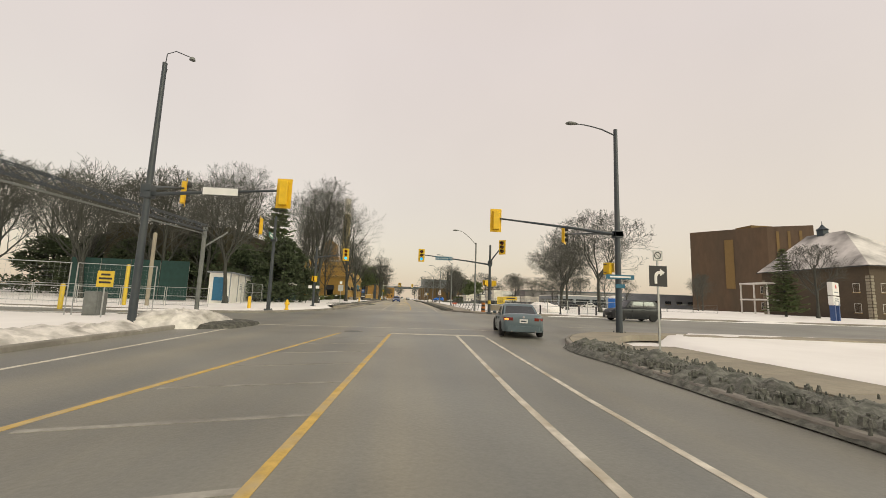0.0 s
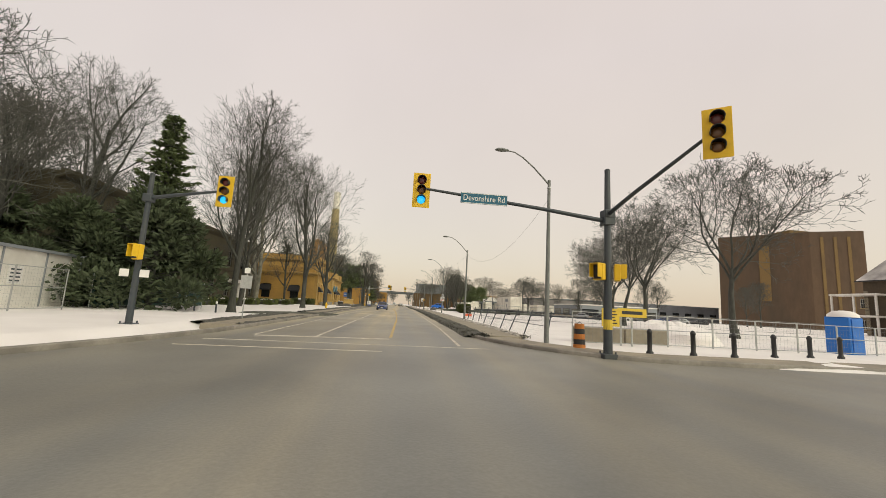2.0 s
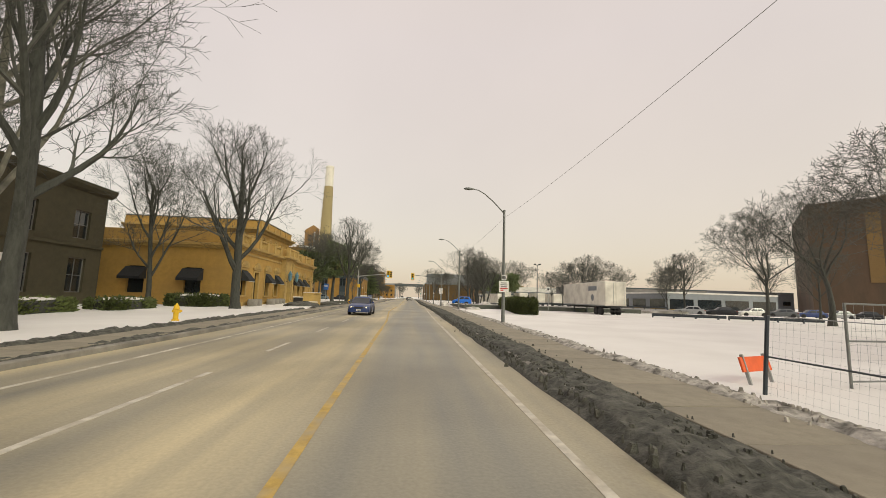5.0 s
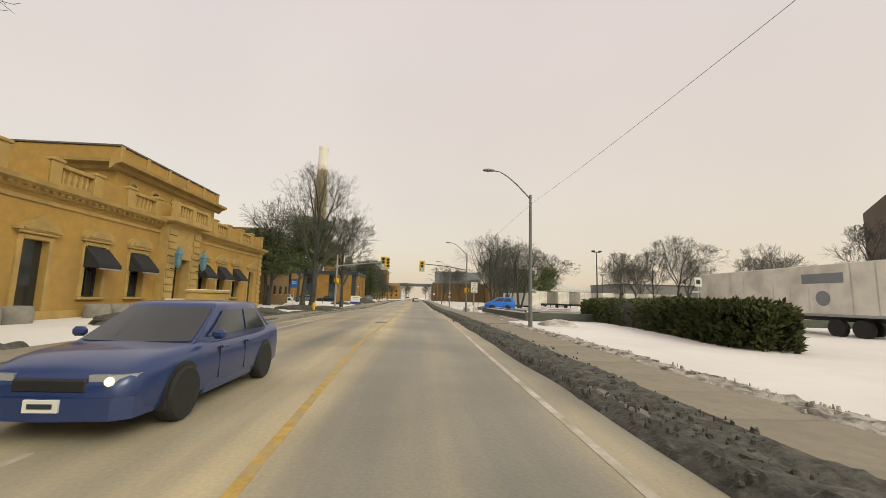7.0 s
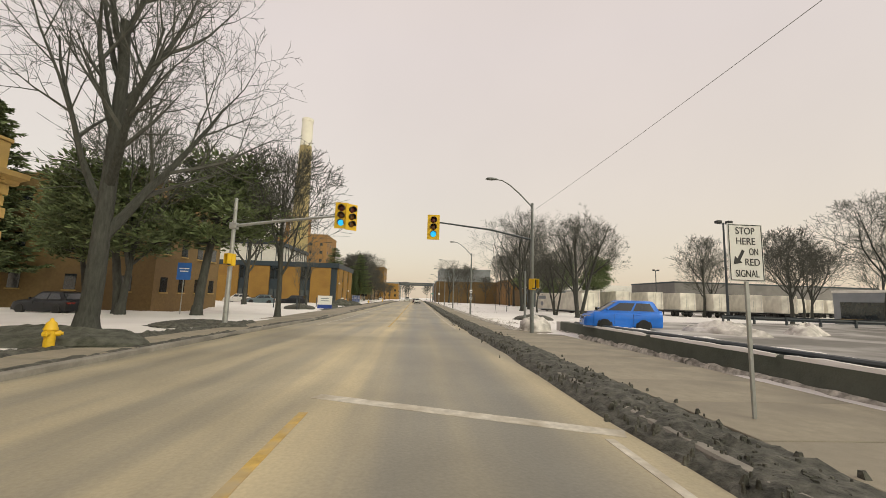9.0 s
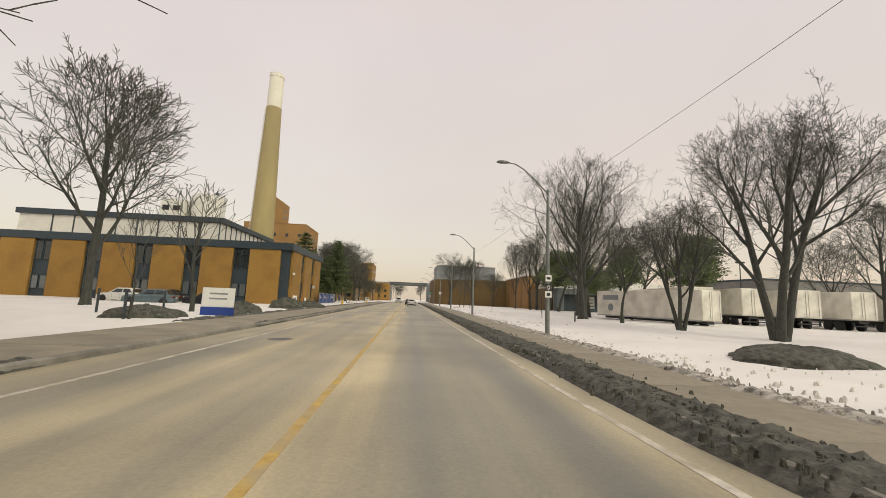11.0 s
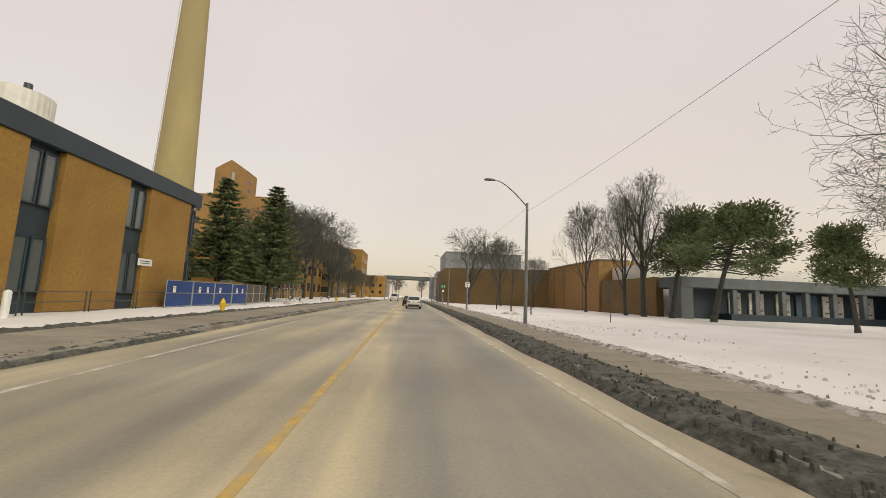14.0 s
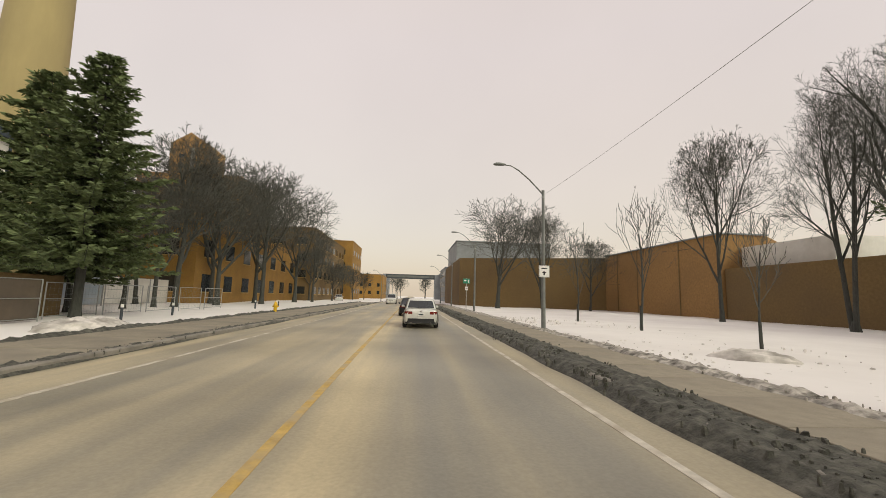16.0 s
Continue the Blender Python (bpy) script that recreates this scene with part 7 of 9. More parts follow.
lamp_plates(236.1, [(2.95, 0.55, 0.6, M_SIGN_WHITE, border(0.55, 0.6, M_SIGN_BLACK, 0.012, 0.02) + [(0, 0.15, 0.3, 0.06, M_SIGN_BLACK), (0, -0.1, 0.08, 0.2, M_SIGN_BLACK), (0, -0.06, 0.2, 0.05, M_SIGN_BLACK)])], label="white square plate with a dark symbol on a lamp")
sign_post(5.5, 256.8, "small green and white road signs on a post", [(3.2, 0.7, 0.5, M_SIGN_GREEN, [(-0.15, 0.05, 0.25, 0.12, M_SIGN_WHITE), (0.2, 0.0, 0.12, 0.3, M_SIGN_WHITE)]), (2.45, 0.3, 0.36, M_SIGN_WHITE, [(0, 0, 0.2, 0.05, M_SIGN_BLACK)])], 3.5)
sign_post(19.3, 119.0, "white square road sign above a hedge", [(3.0, 0.5, 0.6, M_SIGN_WHITE, [(0, 0, 0.3, 0.3, M_SIGN_BLACK)])], 3.3)
sign_post(-8.9, 51.4, "blank grey backs of road signs on a leaning post", [(2.1, 0.6, 0.75, M_GALV, []), (2.75, 0.3, 0.3, M_SIGN_WHITE, [])], 2.95, turn=10)
sign_post(-16.8, 151.2, "blue sign board on a post before an office", [(3.2, 1.0, 1.25, material("blue_sign_sheet", (0.03, 0.12, 0.4), 0.5), [(0, 0.2, 0.7, 0.08, M_SIGN_WHITE), (0, 0, 0.6, 0.08, M_SIGN_WHITE)])], 3.8)
fl = thing("flood_light", "tall thin mast with twin flood lights", "flood light", pose(30.2, 157.6, gz(157)))
part("mast_pole", Shape().tube([(0, 0, -0.3), (0, 0, 10.2)], [0.13, 0.08], 10), M_POLE_DARK, fl)
part("cross_arm", Shape().tube([(-0.6, 0, 10.1), (0.6, 0, 10.1)], 0.04, 6), M_POLE_DARK, fl)
for s in (-0.55, 0.55):
    part("lamp_head", Shape().box(s - 0.25, s + 0.25, -0.3, 0.2, 10.12, 10.4, b=0.05), M_BLACK, fl)
fl2 = copy_thing(fl, pose(58, 214, 0))


# ---- hydrants, bollards and other street things ----
M_HYD = material("hydrant_yellow", (0.72, 0.45, 0.02), 0.5, var=0.12, scale=6)
hyd = thing("fire_hydrant", "yellow fire hydrant standing in dirty snow", "fire hydrant", pose(-10.8, 36.3, gz(36) + 0.1), group="hydrants along the road")
part("barrel", Shape().lathe([(0.17, -0.2), (0.17, 0.02), (0.12, 0.04), (0.115, 0.5), (0.15, 0.52), (0.15, 0.57), (0.13, 0.6), (0.11, 0.7), (0.05, 0.76), (0.03, 0.82), (0.001, 0.83)], 16), M_HYD, hyd, soft=50)
for a in (0, 120, 240):
    part("nozzle_cap", Shape().lathe([(0.075, 0.08), (0.075, 0.2), (0.04, 0.21), (0.04, 0.25), (0.001, 0.25)], 10, xf=pose(0, 0, 0.43, 0, 90, a)), M_HYD, hyd, soft=50)
for x, y in ((-9.05, 131.9), (-10.7, 213.3), (-10.5, 248), (-10.7, 87.2)):
    copy_thing(hyd, pose(x, y, gz(y) + 0.1, 0, 0, 40))

bol = thing("bollard", "short black bollard beside the snow-covered corner", "bollard", pose(9.5, 42.0, gz(42) + 0.1), group="bollards of the corner")
part("post", Shape().lathe([(0.13, -0.2), (0.13, 0.1), (0.085, 0.16), (0.085, 0.8), (0.1, 0.82), (0.1, 0.88), (0.05, 0.96), (0.001, 0.98)], 14), M_BLACK, bol, soft=50)
for x, y in ((11.2, 41.9), (12.9, 41.9), (15.3, 42.6), (17.6, 43.2), (19.8, 43.8)):
    copy_thing(bol, pose(x, y, gz(y) + 0.12))
stub = thing("marker_post", "short stub post with a pale top in snow", "post", pose(-12.3, 55.9, gz(56) + 0.1), group="stub posts of the lawn")
part("post", Shape().tube([(0, 0, -0.2), (0, 0, 0.65)], 0.06, 10), M_POLE_DARK, stub)
part("top_band", Shape().tube([(0, 0, 0.65), (0, 0, 0.8)], 0.065, 10), M_SIGN_WHITE, stub)
copy_thing(stub, pose(-14.4, 57.4, gz(57) + 0.1))
for i, y in enumerate((236, 240, 252, 258)):
    copy_thing(stub, pose(-13.5, y, 0.1))

drum = thing("traffic_drum", "orange and black banded traffic drum", "traffic drum", pose(7.15, 42.95, gz(43) + 0.1))
M_ORANGE = material("drum_orange", (0.45, 0.16, 0.03), 0.6, var=0.15)
for i in range(5):
    part("band", Shape().lathe([(0.24 - 0.012 * i, i * 0.2), (0.235 - 0.012 * i, i * 0.2 + 0.198)], 16), M_ORANGE if i % 2 == 0 else M_BLACK, drum)
part("handle", Shape().tube([(-0.1, 0, 0.99), (0, 0, 1.08), (0.1, 0, 0.99)], 0.015, 6), M_BLACK, drum)
part("rubber_base", Shape().lathe([(0.4, -0.12), (0.4, -0.02), (0.26, 0.0)], 16), M_BLACK, drum)

for x, y, l, tr in ((9.6, 46.2, 2.4, 6), (12.2, 46.6, 2.4, 4)):
    cb = thing("concrete_block", "long pale concrete block lying in snow", "concrete block", pose(x, y, gz(y) + 0.1, 0, 0, tr), shape=Shape().box(-l / 2, l / 2, -0.3, 0.3, -0.1, 0.75, b=0.03), mats=M_CONCRETE, group="concrete blocks")

M_TOILET = material("blue_plastic", (0.02, 0.15, 0.52), 0.45, var=0.08, scale=2)
po = thing("portable_toilet", "bright blue portable toilet with a snowy domed roof", "portable toilet", pose(23.5, 46.6, gz(46) + 0.12, 0, 0, 10))
part("cabin", Shape().box(-0.55, 0.55, -0.55, 0.55, 0, 1.95, b=0.04), M_TOILET, po)
part("door", Shape().box(-0.4, 0.4, -0.59, -0.552, 0.1, 1.85, b=0.012), M_TOILET, po)
part("roof", Shape().loft([[(math.cos(a) * 0.6 * k, math.sin(a) * 0.6 * k, z) for a in [2 * math.pi * i / 16 for i in range(16)]] for z, k in ((1.95, 1.1), (2.1, 1.05), (2.25, 0.7), (2.3, 0.2))]), M_SNOW, po, "white domed roof", soft=50)
part("vent_panel", Shape().box(0.552, 0.57, -0.4, 0.4, 1.5, 1.75, b=0.006), M_TOILET, po)

# boulders and lumps of snow on the verges

def mound(x, y, rx, ry, h, mat, label, seed, name="snow_mound"):
    n, rings = 44, []
    for k in range(15):
        u = k / 14
        ring = []
        for i in range(n):
            a = 2 * math.pi * i / n
            r = math.sin(math.pi / 2 * (1 - u)) if k else 1.12
            e = 1 + 0.22 * noise.noise(Vector((math.cos(a) * 1.6 + seed, math.sin(a) * 1.6, u * 2))) + 0.09 * noise.noise(Vector((math.cos(a) * 6 + seed, math.sin(a) * 6, u * 8)))
            ring.append((math.cos(a) * rx * r * e, math.sin(a) * ry * r * e, -0.2 if k == 0 else h * math.sin(math.pi / 2 * u) * (1 + 0.25 * noise.noise(Vector((math.cos(a) * 3, seed, u * 4))) + 0.13 * noise.noise(Vector((math.cos(a) * 9, math.sin(a) * 9 + seed, u * 9))))))
        rings.append(ring)
    return thing(name, label, "heap", pose(x, y, gz(y) + 0.1, 0, 0, seed * 40), shape=Shape().loft(rings), mats=mat, soft=70)


mound(-10.6, 20.2, 2.0, 1.3, 0.6, M_CRUST, "heap of grey snow round a pole", 1)
mound(-8.9, 21.0, 1.7, 0.9, 0.16, M_SLUSH, "dirty heap of ploughed snow", 2)
mound(16.2, 50.5, 3.2, 2.2, 1.1, M_SNOW, "white mound of piled snow", 3)
mound(8.6, 116.0, 1.0, 1.3, 0.4, M_CRUST, "grey heap of ploughed snow", 5)
mound(7.5, 144.6, 1.2, 1.0, 0.8, M_CRUST, "crusted heap of snow beside a lamp", 6)
mound(-12.6, 190.6, 2.0, 1.7, 1.0, M_SOIL, "dark heap of soil and dirty snow", 7)
mound(-11.8, 196.6, 2.4, 1.4, 0.7, M_SOIL, "dark heap of soil and dirty snow", 8)
mound(-12.2, 178.8, 1.4, 1.3, 0.75, M_SOIL, "dark heap of soil and dirty snow", 9)
mound(-11.5, 175.4, 1.0, 0.9, 0.5, M_SLUSH, "dark heap of soil and dirty snow", 20)
mound(-13.8, 170.5, 1.8, 1.4, 0.6, M_SLUSH, "dirty heap of snow on the verge", 10)
mound(-10.6, 133.6, 1.9, 2.9, 0.45, M_SOIL, "bare soil round a great tree's foot", 11, "soil_mound")
mound(-10.2, 141.0, 1.4, 2.2, 0.3, M_SLUSH, "dirty snow round a signal pole", 12)
mound(-11.2, 112.4, 1.7, 2.6, 0.5, M_SLUSH, "dirty heap of snow at a driveway", 13)
mound(-10.6, 123.6, 1.5, 2.6, 0.4, M_SLUSH, "dirty heap of snow at a driveway", 14)
mound(9.4, 226.8, 0.8, 1.0, 0.28, M_CRUST, "low crusted dirty snow heap on the field", 15)
mound(-12.0, 232, 2.2, 1.0, 0.4, M_CRUST, "snow lumps on the verge", 16)
mound(-9.2, 62.8, 1.6, 4.4, 0.1, M_SOIL, "thin dirty slush on a driveway", 17)
mound(12, 160, 2, 1.6, 0.5, M_SLUSH, "dirty snow heap at the yard entrance", 18)
mound(19.5, 139.5, 2.6, 1.0, 0.95, M_CRUST, "dirty snow heap in the yard", 19)
mound(14.4, 138.4, 2.0, 0.9, 0.98, M_CRUST, "dirty snow heap in the yard", 21)

# frozen clods: dark grit on the banks, paler lumps thinning out over the snow
def clods(label, count, seed, mat, place, size):
    rng, sh = random.Random(seed), Shape()
    for i in range(count):
        x, y, z = place(rng)
        s = size * (0.3 + 0.9 * rng.random() ** 3)
        lx, ly = s * rng.uniform(-0.35, 0.35), s * rng.uniform(-0.35, 0.35)
        ring = [(s * rng.uniform(0.7, 1.2) * math.cos(a), s * rng.uniform(0.7, 1.2) * math.sin(a)) for a in (0, 1.2, 2.5, 3.8, 5.1)]
        sh.add([(x + a, y + b, z - 0.08) for a, b in ring] + [(x + a * 0.5 + lx, y + b * 0.5 + ly, z + s * rng.uniform(0.15, 0.5)) for a, b in ring],
               [(4, 3, 2, 1, 0), (5, 6, 7, 8, 9)] + [(k, (k + 1) % 5, 5 + (k + 1) % 5, 5 + k) for k in range(5)])
    return thing("snow_clods", label, "snow clods", kind="stuff", shape=sh, mats=mat)


def on_bank(rng):
    y = rng.uniform(47, 285)
    return rng.gauss(3.95, 0.32), y, gz(y) + 0.17


def on_ridge(rng):
    y = rng.uniform(47, 285)
    if 116 < y < 145:
        y += 29
    return rng.gauss(6.5, 0.18), y, gz(y) + 0.18


def on_first_bank(rng):
    y = rng.uniform(-2, 15.5)
    return rng.gauss(5.6, 0.4), y, gz(y) + 0.27


def on_field(rng):
    y = rng.uniform(150, 250)
    return 7.3 + rng.random() ** 2.2 * 6.5, y, gz(y) + 0.15


def on_left_bank(rng):
    y = rng.uniform(170, 285)
    return rng.gauss(-7.5, 0.15), y, gz(y) + 0.14


clods("frozen clods of grit and dirty snow on the bank", 14000, 5, M_SLUSH, on_bank, 0.06)
clods("frozen crumbs of dirty snow beside the pavement", 5000, 6, M_RIDGE, on_ridge, 0.06)
clods("frozen clods of dirty snow beside the junction", 2600, 7, M_BANK, on_first_bank, 0.075)
clods("pale crusted lumps thinning out over the snow", 1500, 8, M_CRUST, on_field, 0.075)
clods("dark crumbs of gritty ice along the kerb", 1500, 9, M_SLUSH, on_left_bank, 0.045)


mh = thing("manhole_cover", "dark cast iron manhole cover set in the asphalt", "manhole cover", pose(-3.16, 19.9, gz(19.9) - 0.004), group="manhole covers")
part("ring", Shape().lathe([(0.42, -0.02), (0.42, 0.012), (0.34, 0.012), (0.34, -0.02)], 24), M_KERB, mh)
part("lid", Shape().lathe([(0.335, -0.02), (0.335, 0.008), (0.001, 0.009)], 24), M_POLE_DARK, mh)
for x, y in ((-4.57, 163.1), (-4.65, 104.7), (-1.55, 118.2)):
    copy_thing(mh, pose(x, y, gz(y) - 0.004))

# ---- fences ----
M_MESH = material("fence_wire", (0.30, 0.31, 0.31), 0.5, metal=0.6, var=0.1)
M_SCREEN = material("green_privacy_screen", (0.012, 0.042, 0.036), 0.8, var=0.2, scale=2)


def chain_panel(x0, y0, x1, y1, h, label, lean=0.0, mesh=True, step=0.16, name="fence_panel", screen=None, base=0.1, steel=None):
    f = thing(name, label, "fence", group="fence panels")
    L = math.hypot(x1 - x0, y1 - y0)
    f.matrix_basis = pose(x0, y0, gz(y0) + base, 0, 0, math.degrees(math.atan2(y1 - y0, x1 - x0))) @ pose(0, 0, 0, lean, 0, 0)
    for u in (0.02, L - 0.02):
        part("post", Shape().tube([(u, 0, -0.15), (u, 0, h)], 0.028, 6), steel or M_GALV, f)
    for z in (0.15, h * 0.55, h - 0.02):
        part("rail", Shape().tube([(0, 0, z), (L, 0, z)], 0.02, 6), steel or M_GALV, f)
    if mesh:
        tw = Twigs()
        n = int(L / step)
        for i in range(1, n):
            u = L * i / n
            tw.stick(Vector((u, 0, 0.15)), Vector((u, 0, h)), 0.0024, 0.0024)
        m = int(h / step)
        for i in range(1, m):
            tw.stick(Vector((0, 0, h * i / m)), Vector((L, 0, h * i / m)), 0.0024, 0.0024)
        part("wire_mesh", tw.mesh("wire_mesh", M_MESH), None, f)
    if screen:
        part("screen", Shape().box(0, L, 0.02, 0.035, 0.1, h), screen, f)
    return f


def leaning_fence(posts, h):
    """Wire fence panels between leaning posts: (x, y, how far the top leans off the road, how far along it)."""
    for i, ((xa, ya, la, fa), (xb, yb, lb, fb)) in enumerate(zip(posts, posts[1:])):
        a0, b0 = Vector((xa, ya, gz(ya))), Vector((xb, yb, gz(yb)))
        a1, b1 = a0 + Vector((la, fa, h)), b0 + Vector((lb, fb, h))
        f = thing("fence_panel", "leaning temporary wire fence panel along the snow", "fence", group="fence panels")
        part("post", Shape().tube([a0, a1], 0.036, 8), M_POLE_DARK, f)
        if i % 3 == 2:
            o = Vector((0.05, 0.16, 0))
            part("post", Shape().tube([a0 + o, a1 + o * 1.6], 0.034, 8), M_POLE_DARK, f)
        if i == len(posts) - 2:
            part("post", Shape().tube([b0, b1], 0.036, 8), M_POLE_DARK, f)
        part("rail", Shape().tube([a0.lerp(a1, 0.5), b0.lerp(b1, 0.5)], 0.017, 6), M_POLE_DARK, f)
        part("rail", Shape().tube([a1, a1.lerp(b1, 0.5) + Vector((0, 0, -0.03)), b1], 0.008, 5), M_MESH, f)
        tw = Twigs()
        for k in range(1, 26):
            u = k / 26
            tw.stick(a0.lerp(b0, u) + Vector((0, 0, 0.08)), a1.lerp(b1, u), 0.0013, 0.0013)
        for k in range(1, 13):
            u = k / 13
            tw.stick(a0.lerp(a1, u), b0.lerp(b1, u), 0.0013, 0.0013)
        part("wire_mesh", tw.mesh("wire_mesh", M_MESH), None, f)


leaning_fence([(7.25, 46.9, 0.35, 0.2), (7.0, 49.8, 0.55, 0.1), (6.95, 52.7, 0.62, 0.0), (7.05, 55.4, 0.55, 0.1), (7.1, 58.7, 0.62, 0.05), (7.1, 61.4, 0.5, 0.1), (7.15, 63.9, 0.35, 0.05),
               (7.15, 66.8, 0.3, 0.1), (7.2, 70.0, 0.3, 0.0), (7.3, 73.4, 0.25, 0.1)], 1.5)
xs = [7.7 + 2.4 * i for i in range(9)]
for i, (a, b) in enumerate(zip(xs, xs[1:])):
    chain_panel(a, 44.9 + 0.15 * i, b, 45.05 + 0.15 * i, 1.5, "low wire fence panel round a snowy lot", 0, True, 0.2)
for i in range(9):
    chain_panel(9.5 + 6 * i, 73.8 + 0.6 * i, 15.3 + 6 * i, 74.4 + 0.6 * i, 1.7, "temporary wire fence panel across the field", 0, True, 0.25, steel=M_POLE_GREY)
nb = thing("notice_board", "yellow notice board with unreadable black lines on a fence", "notice board", pose(9.45, 44.8, gz(44) - 0.3))
part("board", Shape().box(-0.42, 0.42, -0.06, -0.03, 1.3, 2.1, b=0.006), M_SIGN_YELLOW, nb)
for i in range(5):
    part("mark", Shape().box(-0.3, 0.3 - 0.06 * (i % 3), -0.064, -0.06, 1.42 + 0.13 * i, 1.47 + 0.13 * i), M_SIGN_BLACK, nb)
part("board_post", Shape().box(-0.03, 0.03, -0.03, 0.03, -0.2, 2.1), M_GALV, nb)
nb2 = thing("notice_board", "long yellow notice board with unreadable black marks", "notice board", pose(10.6, 45.0, gz(44) - 0.1))
part("board", Shape().box(-0.7, 0.7, -0.06, -0.03, 1.55, 1.95, b=0.006), M_SIGN_YELLOW, nb2)
part("mark", Shape().box(-0.5, 0.5, -0.064, -0.06, 1.68, 1.83), M_SIGN_BLACK, nb2)
part("board_post", Shape().box(-0.03, 0.03, -0.03, 0.03, -0.2, 1.95), M_GALV, nb2)
ob = thing("orange_barrier", "small orange barrier leaning in the snow", "barrier", pose(8.0, 74.2, gz(74) + 0.1, -15, 0, 20))
part("board", Shape().box(-0.5, 0.5, -0.02, 0.02, 0.25, 0.55, b=0.005), material("safety_orange", (0.75, 0.12, 0.03), 0.55), ob)
part("leg", Shape().box(-0.4, -0.36, -0.03, 0.03, -0.1, 0.6), M_GALV, ob)
part("leg", Shape().box(0.36, 0.4, -0.03, 0.03, -0.1, 0.6), M_GALV, ob)

# yard on the left of the first junction: gate truss, posts, fence, cabin
tr = thing("pipe_bridge", "overhead dark pipe truss crossing the yard entrance", "pipe bridge")
A, B = Vector((-15.6, 6.0, 5.15)), Vector((-14.85, 30.0, 5.5))
d = (B - A)
side = d.cross(Vector((0, 0, 1))).normalized() * 0.14
for o in (side + Vector((0, 0, 0.2)), -side + Vector((0, 0, 0.2)), side - Vector((0, 0, 0.2)), -side - Vector((0, 0, 0.2))):
    part("chord", Shape().tube([A + o, B + o], 0.035, 6), M_POLE_DARK, tr)
for i in range(44):
    p, q = A + d * (i / 44), A + d * ((i + 1) / 44)
    s = 1 if i % 2 else -1
    for sd_ in (side, -side):
        part("brace", Shape().tube([p + sd_ + Vector((0, 0, 0.2 * s)), q + sd_ - Vector((0, 0, 0.2 * s))], 0.022, 4), M_POLE_DARK, tr)
part("pipe", Shape().tube([A - Vector((0, 0, 0.55)), B - Vector((0, 0, 0.4))], 0.045, 8), M_POLE_GREY, tr)
for x, y, z in ((-14.95, 30.2, 5.6), (-15.6, 5.9, 5.6)):
    part("support_post", Shape().tube([(x, y, -0.4), (x, y, z)], 0.14, 10), M_POLE_GREY, tr)
    part("support_brace", Shape().tube([(x, y, z - 1.4), (x + 0.9, y + 1.4, z - 0.1)], 0.06, 6), M_POLE_GREY, tr)
for x, y, h, mt, lab in ((-20.2, 33.6, 5.7, M_CONCRETE, "tall pale weathered post beside a gate"), (-22.0, 33.9, 3.2, M_SIGN_YELLOW, "yellow steel gate post"), (-23.0, 29.6, 1.6, M_SIGN_YELLOW, "short yellow guard post"), (-13.2, 34.6, 1.1, M_HYD, "short yellow guard post in snow")):
    thing("guard_post", lab, "post", shape=Shape().lathe([(0.13, -0.5), (0.13, h - 0.1), (0.09, h - 0.02), (0.001, h)], 12, xf=Matrix.Translation((x, y, gz(y)))), mats=mt, soft=50)
for i in range(7):
    chain_panel(-14.2 - 3.4 * i, 24.2 - 1.1 * i, -17.4 - 3.4 * i, 23.2 - 1.1 * i, 2.6, "tall galvanised chain-link fence panel of a yard", 0, True, 0.22)
for i in range(7):
    chain_panel(-16.0 - 3.4 * i, 34.0 + 0.3 * i, -19.3 - 3.4 * i, 34.3 + 0.3 * i, 1.5, "low chain-link fence panel of a yard", 0, True, 0.22)
ysn = sign_post(-14.75, 21.4, "yellow notice sign with unreadable black lines", [(1.82, 0.74, 0.74, M_SIGN_YELLOW, [(0, 0.2, 0.4, 0.09, M_SIGN_BLACK), (0, 0.02, 0.56, 0.09, M_SIGN_BLACK), (0, -0.16, 0.5, 0.09, M_SIGN_BLACK)])], 2.1)
cab_box = thing("control_cabinet", "grey steel control cabinet beside a gate", "cabinet", pose(-16.2, 23.0, gz(23) + 0.1))
part("cabinet_body", Shape().box(-0.35, 0.35, -0.3, 0.3, 0, 1.2, b=0.02), M_POLE_GREY, cab_box)
part("cabinet_door", Shape().box(-0.3, 0.3, -0.33, -0.302, 0.08, 1.12, b=0.008), M_POLE_GREY, cab_box)

cb = thing("site_cabin", "white site cabin with a blue door in snow", "cabin")
part("wall", Shape().prism([(-21.9, 46.3), (-19.9, 46.7), (-21.2, 56.0), (-23.2, 55.6)], "z", 0.0, 3.2), M_WHITE_PAINT, cb)
part("roof", Shape().prism([(-22.1, 46.1), (-19.7, 46.55), (-21.05, 56.2), (-23.4, 55.8)], "z", 3.2, 3.36), M_GREY_CLAD, cb)
dr = part("door", Shape().box(-0.5, 0.5, -0.05, 0.0, 0.25, 2.75, b=0.01), material("blue_door", (0.02, 0.12, 0.22), 0.5, var=0.15), cb, "blue door")
dr.matrix_basis = pose(-21.0, 46.47, 0, 0, 0, 11.5)
part("door_handle", Shape().tube([(0.35, -0.09, 1.3), (0.44, -0.09, 1.3)], 0.015, 6), M_CHROME, dr)
pn = part("notice", Shape().box(-0.5, 0.5, -0.03, 0.0, 1.3, 2.3, b=0.005), M_SIGN_WHITE, cb, "notice with unreadable lines")
pn.matrix_basis = pose(-20.45, 50.8, 0, 0, 0, 98)
for i in range(4):
    part("mark", Shape().box(-0.35, 0.35, -0.034, -0.03, 1.45 + 0.2 * i, 1.53 + 0.2 * i), M_DARK_PANEL, pn)
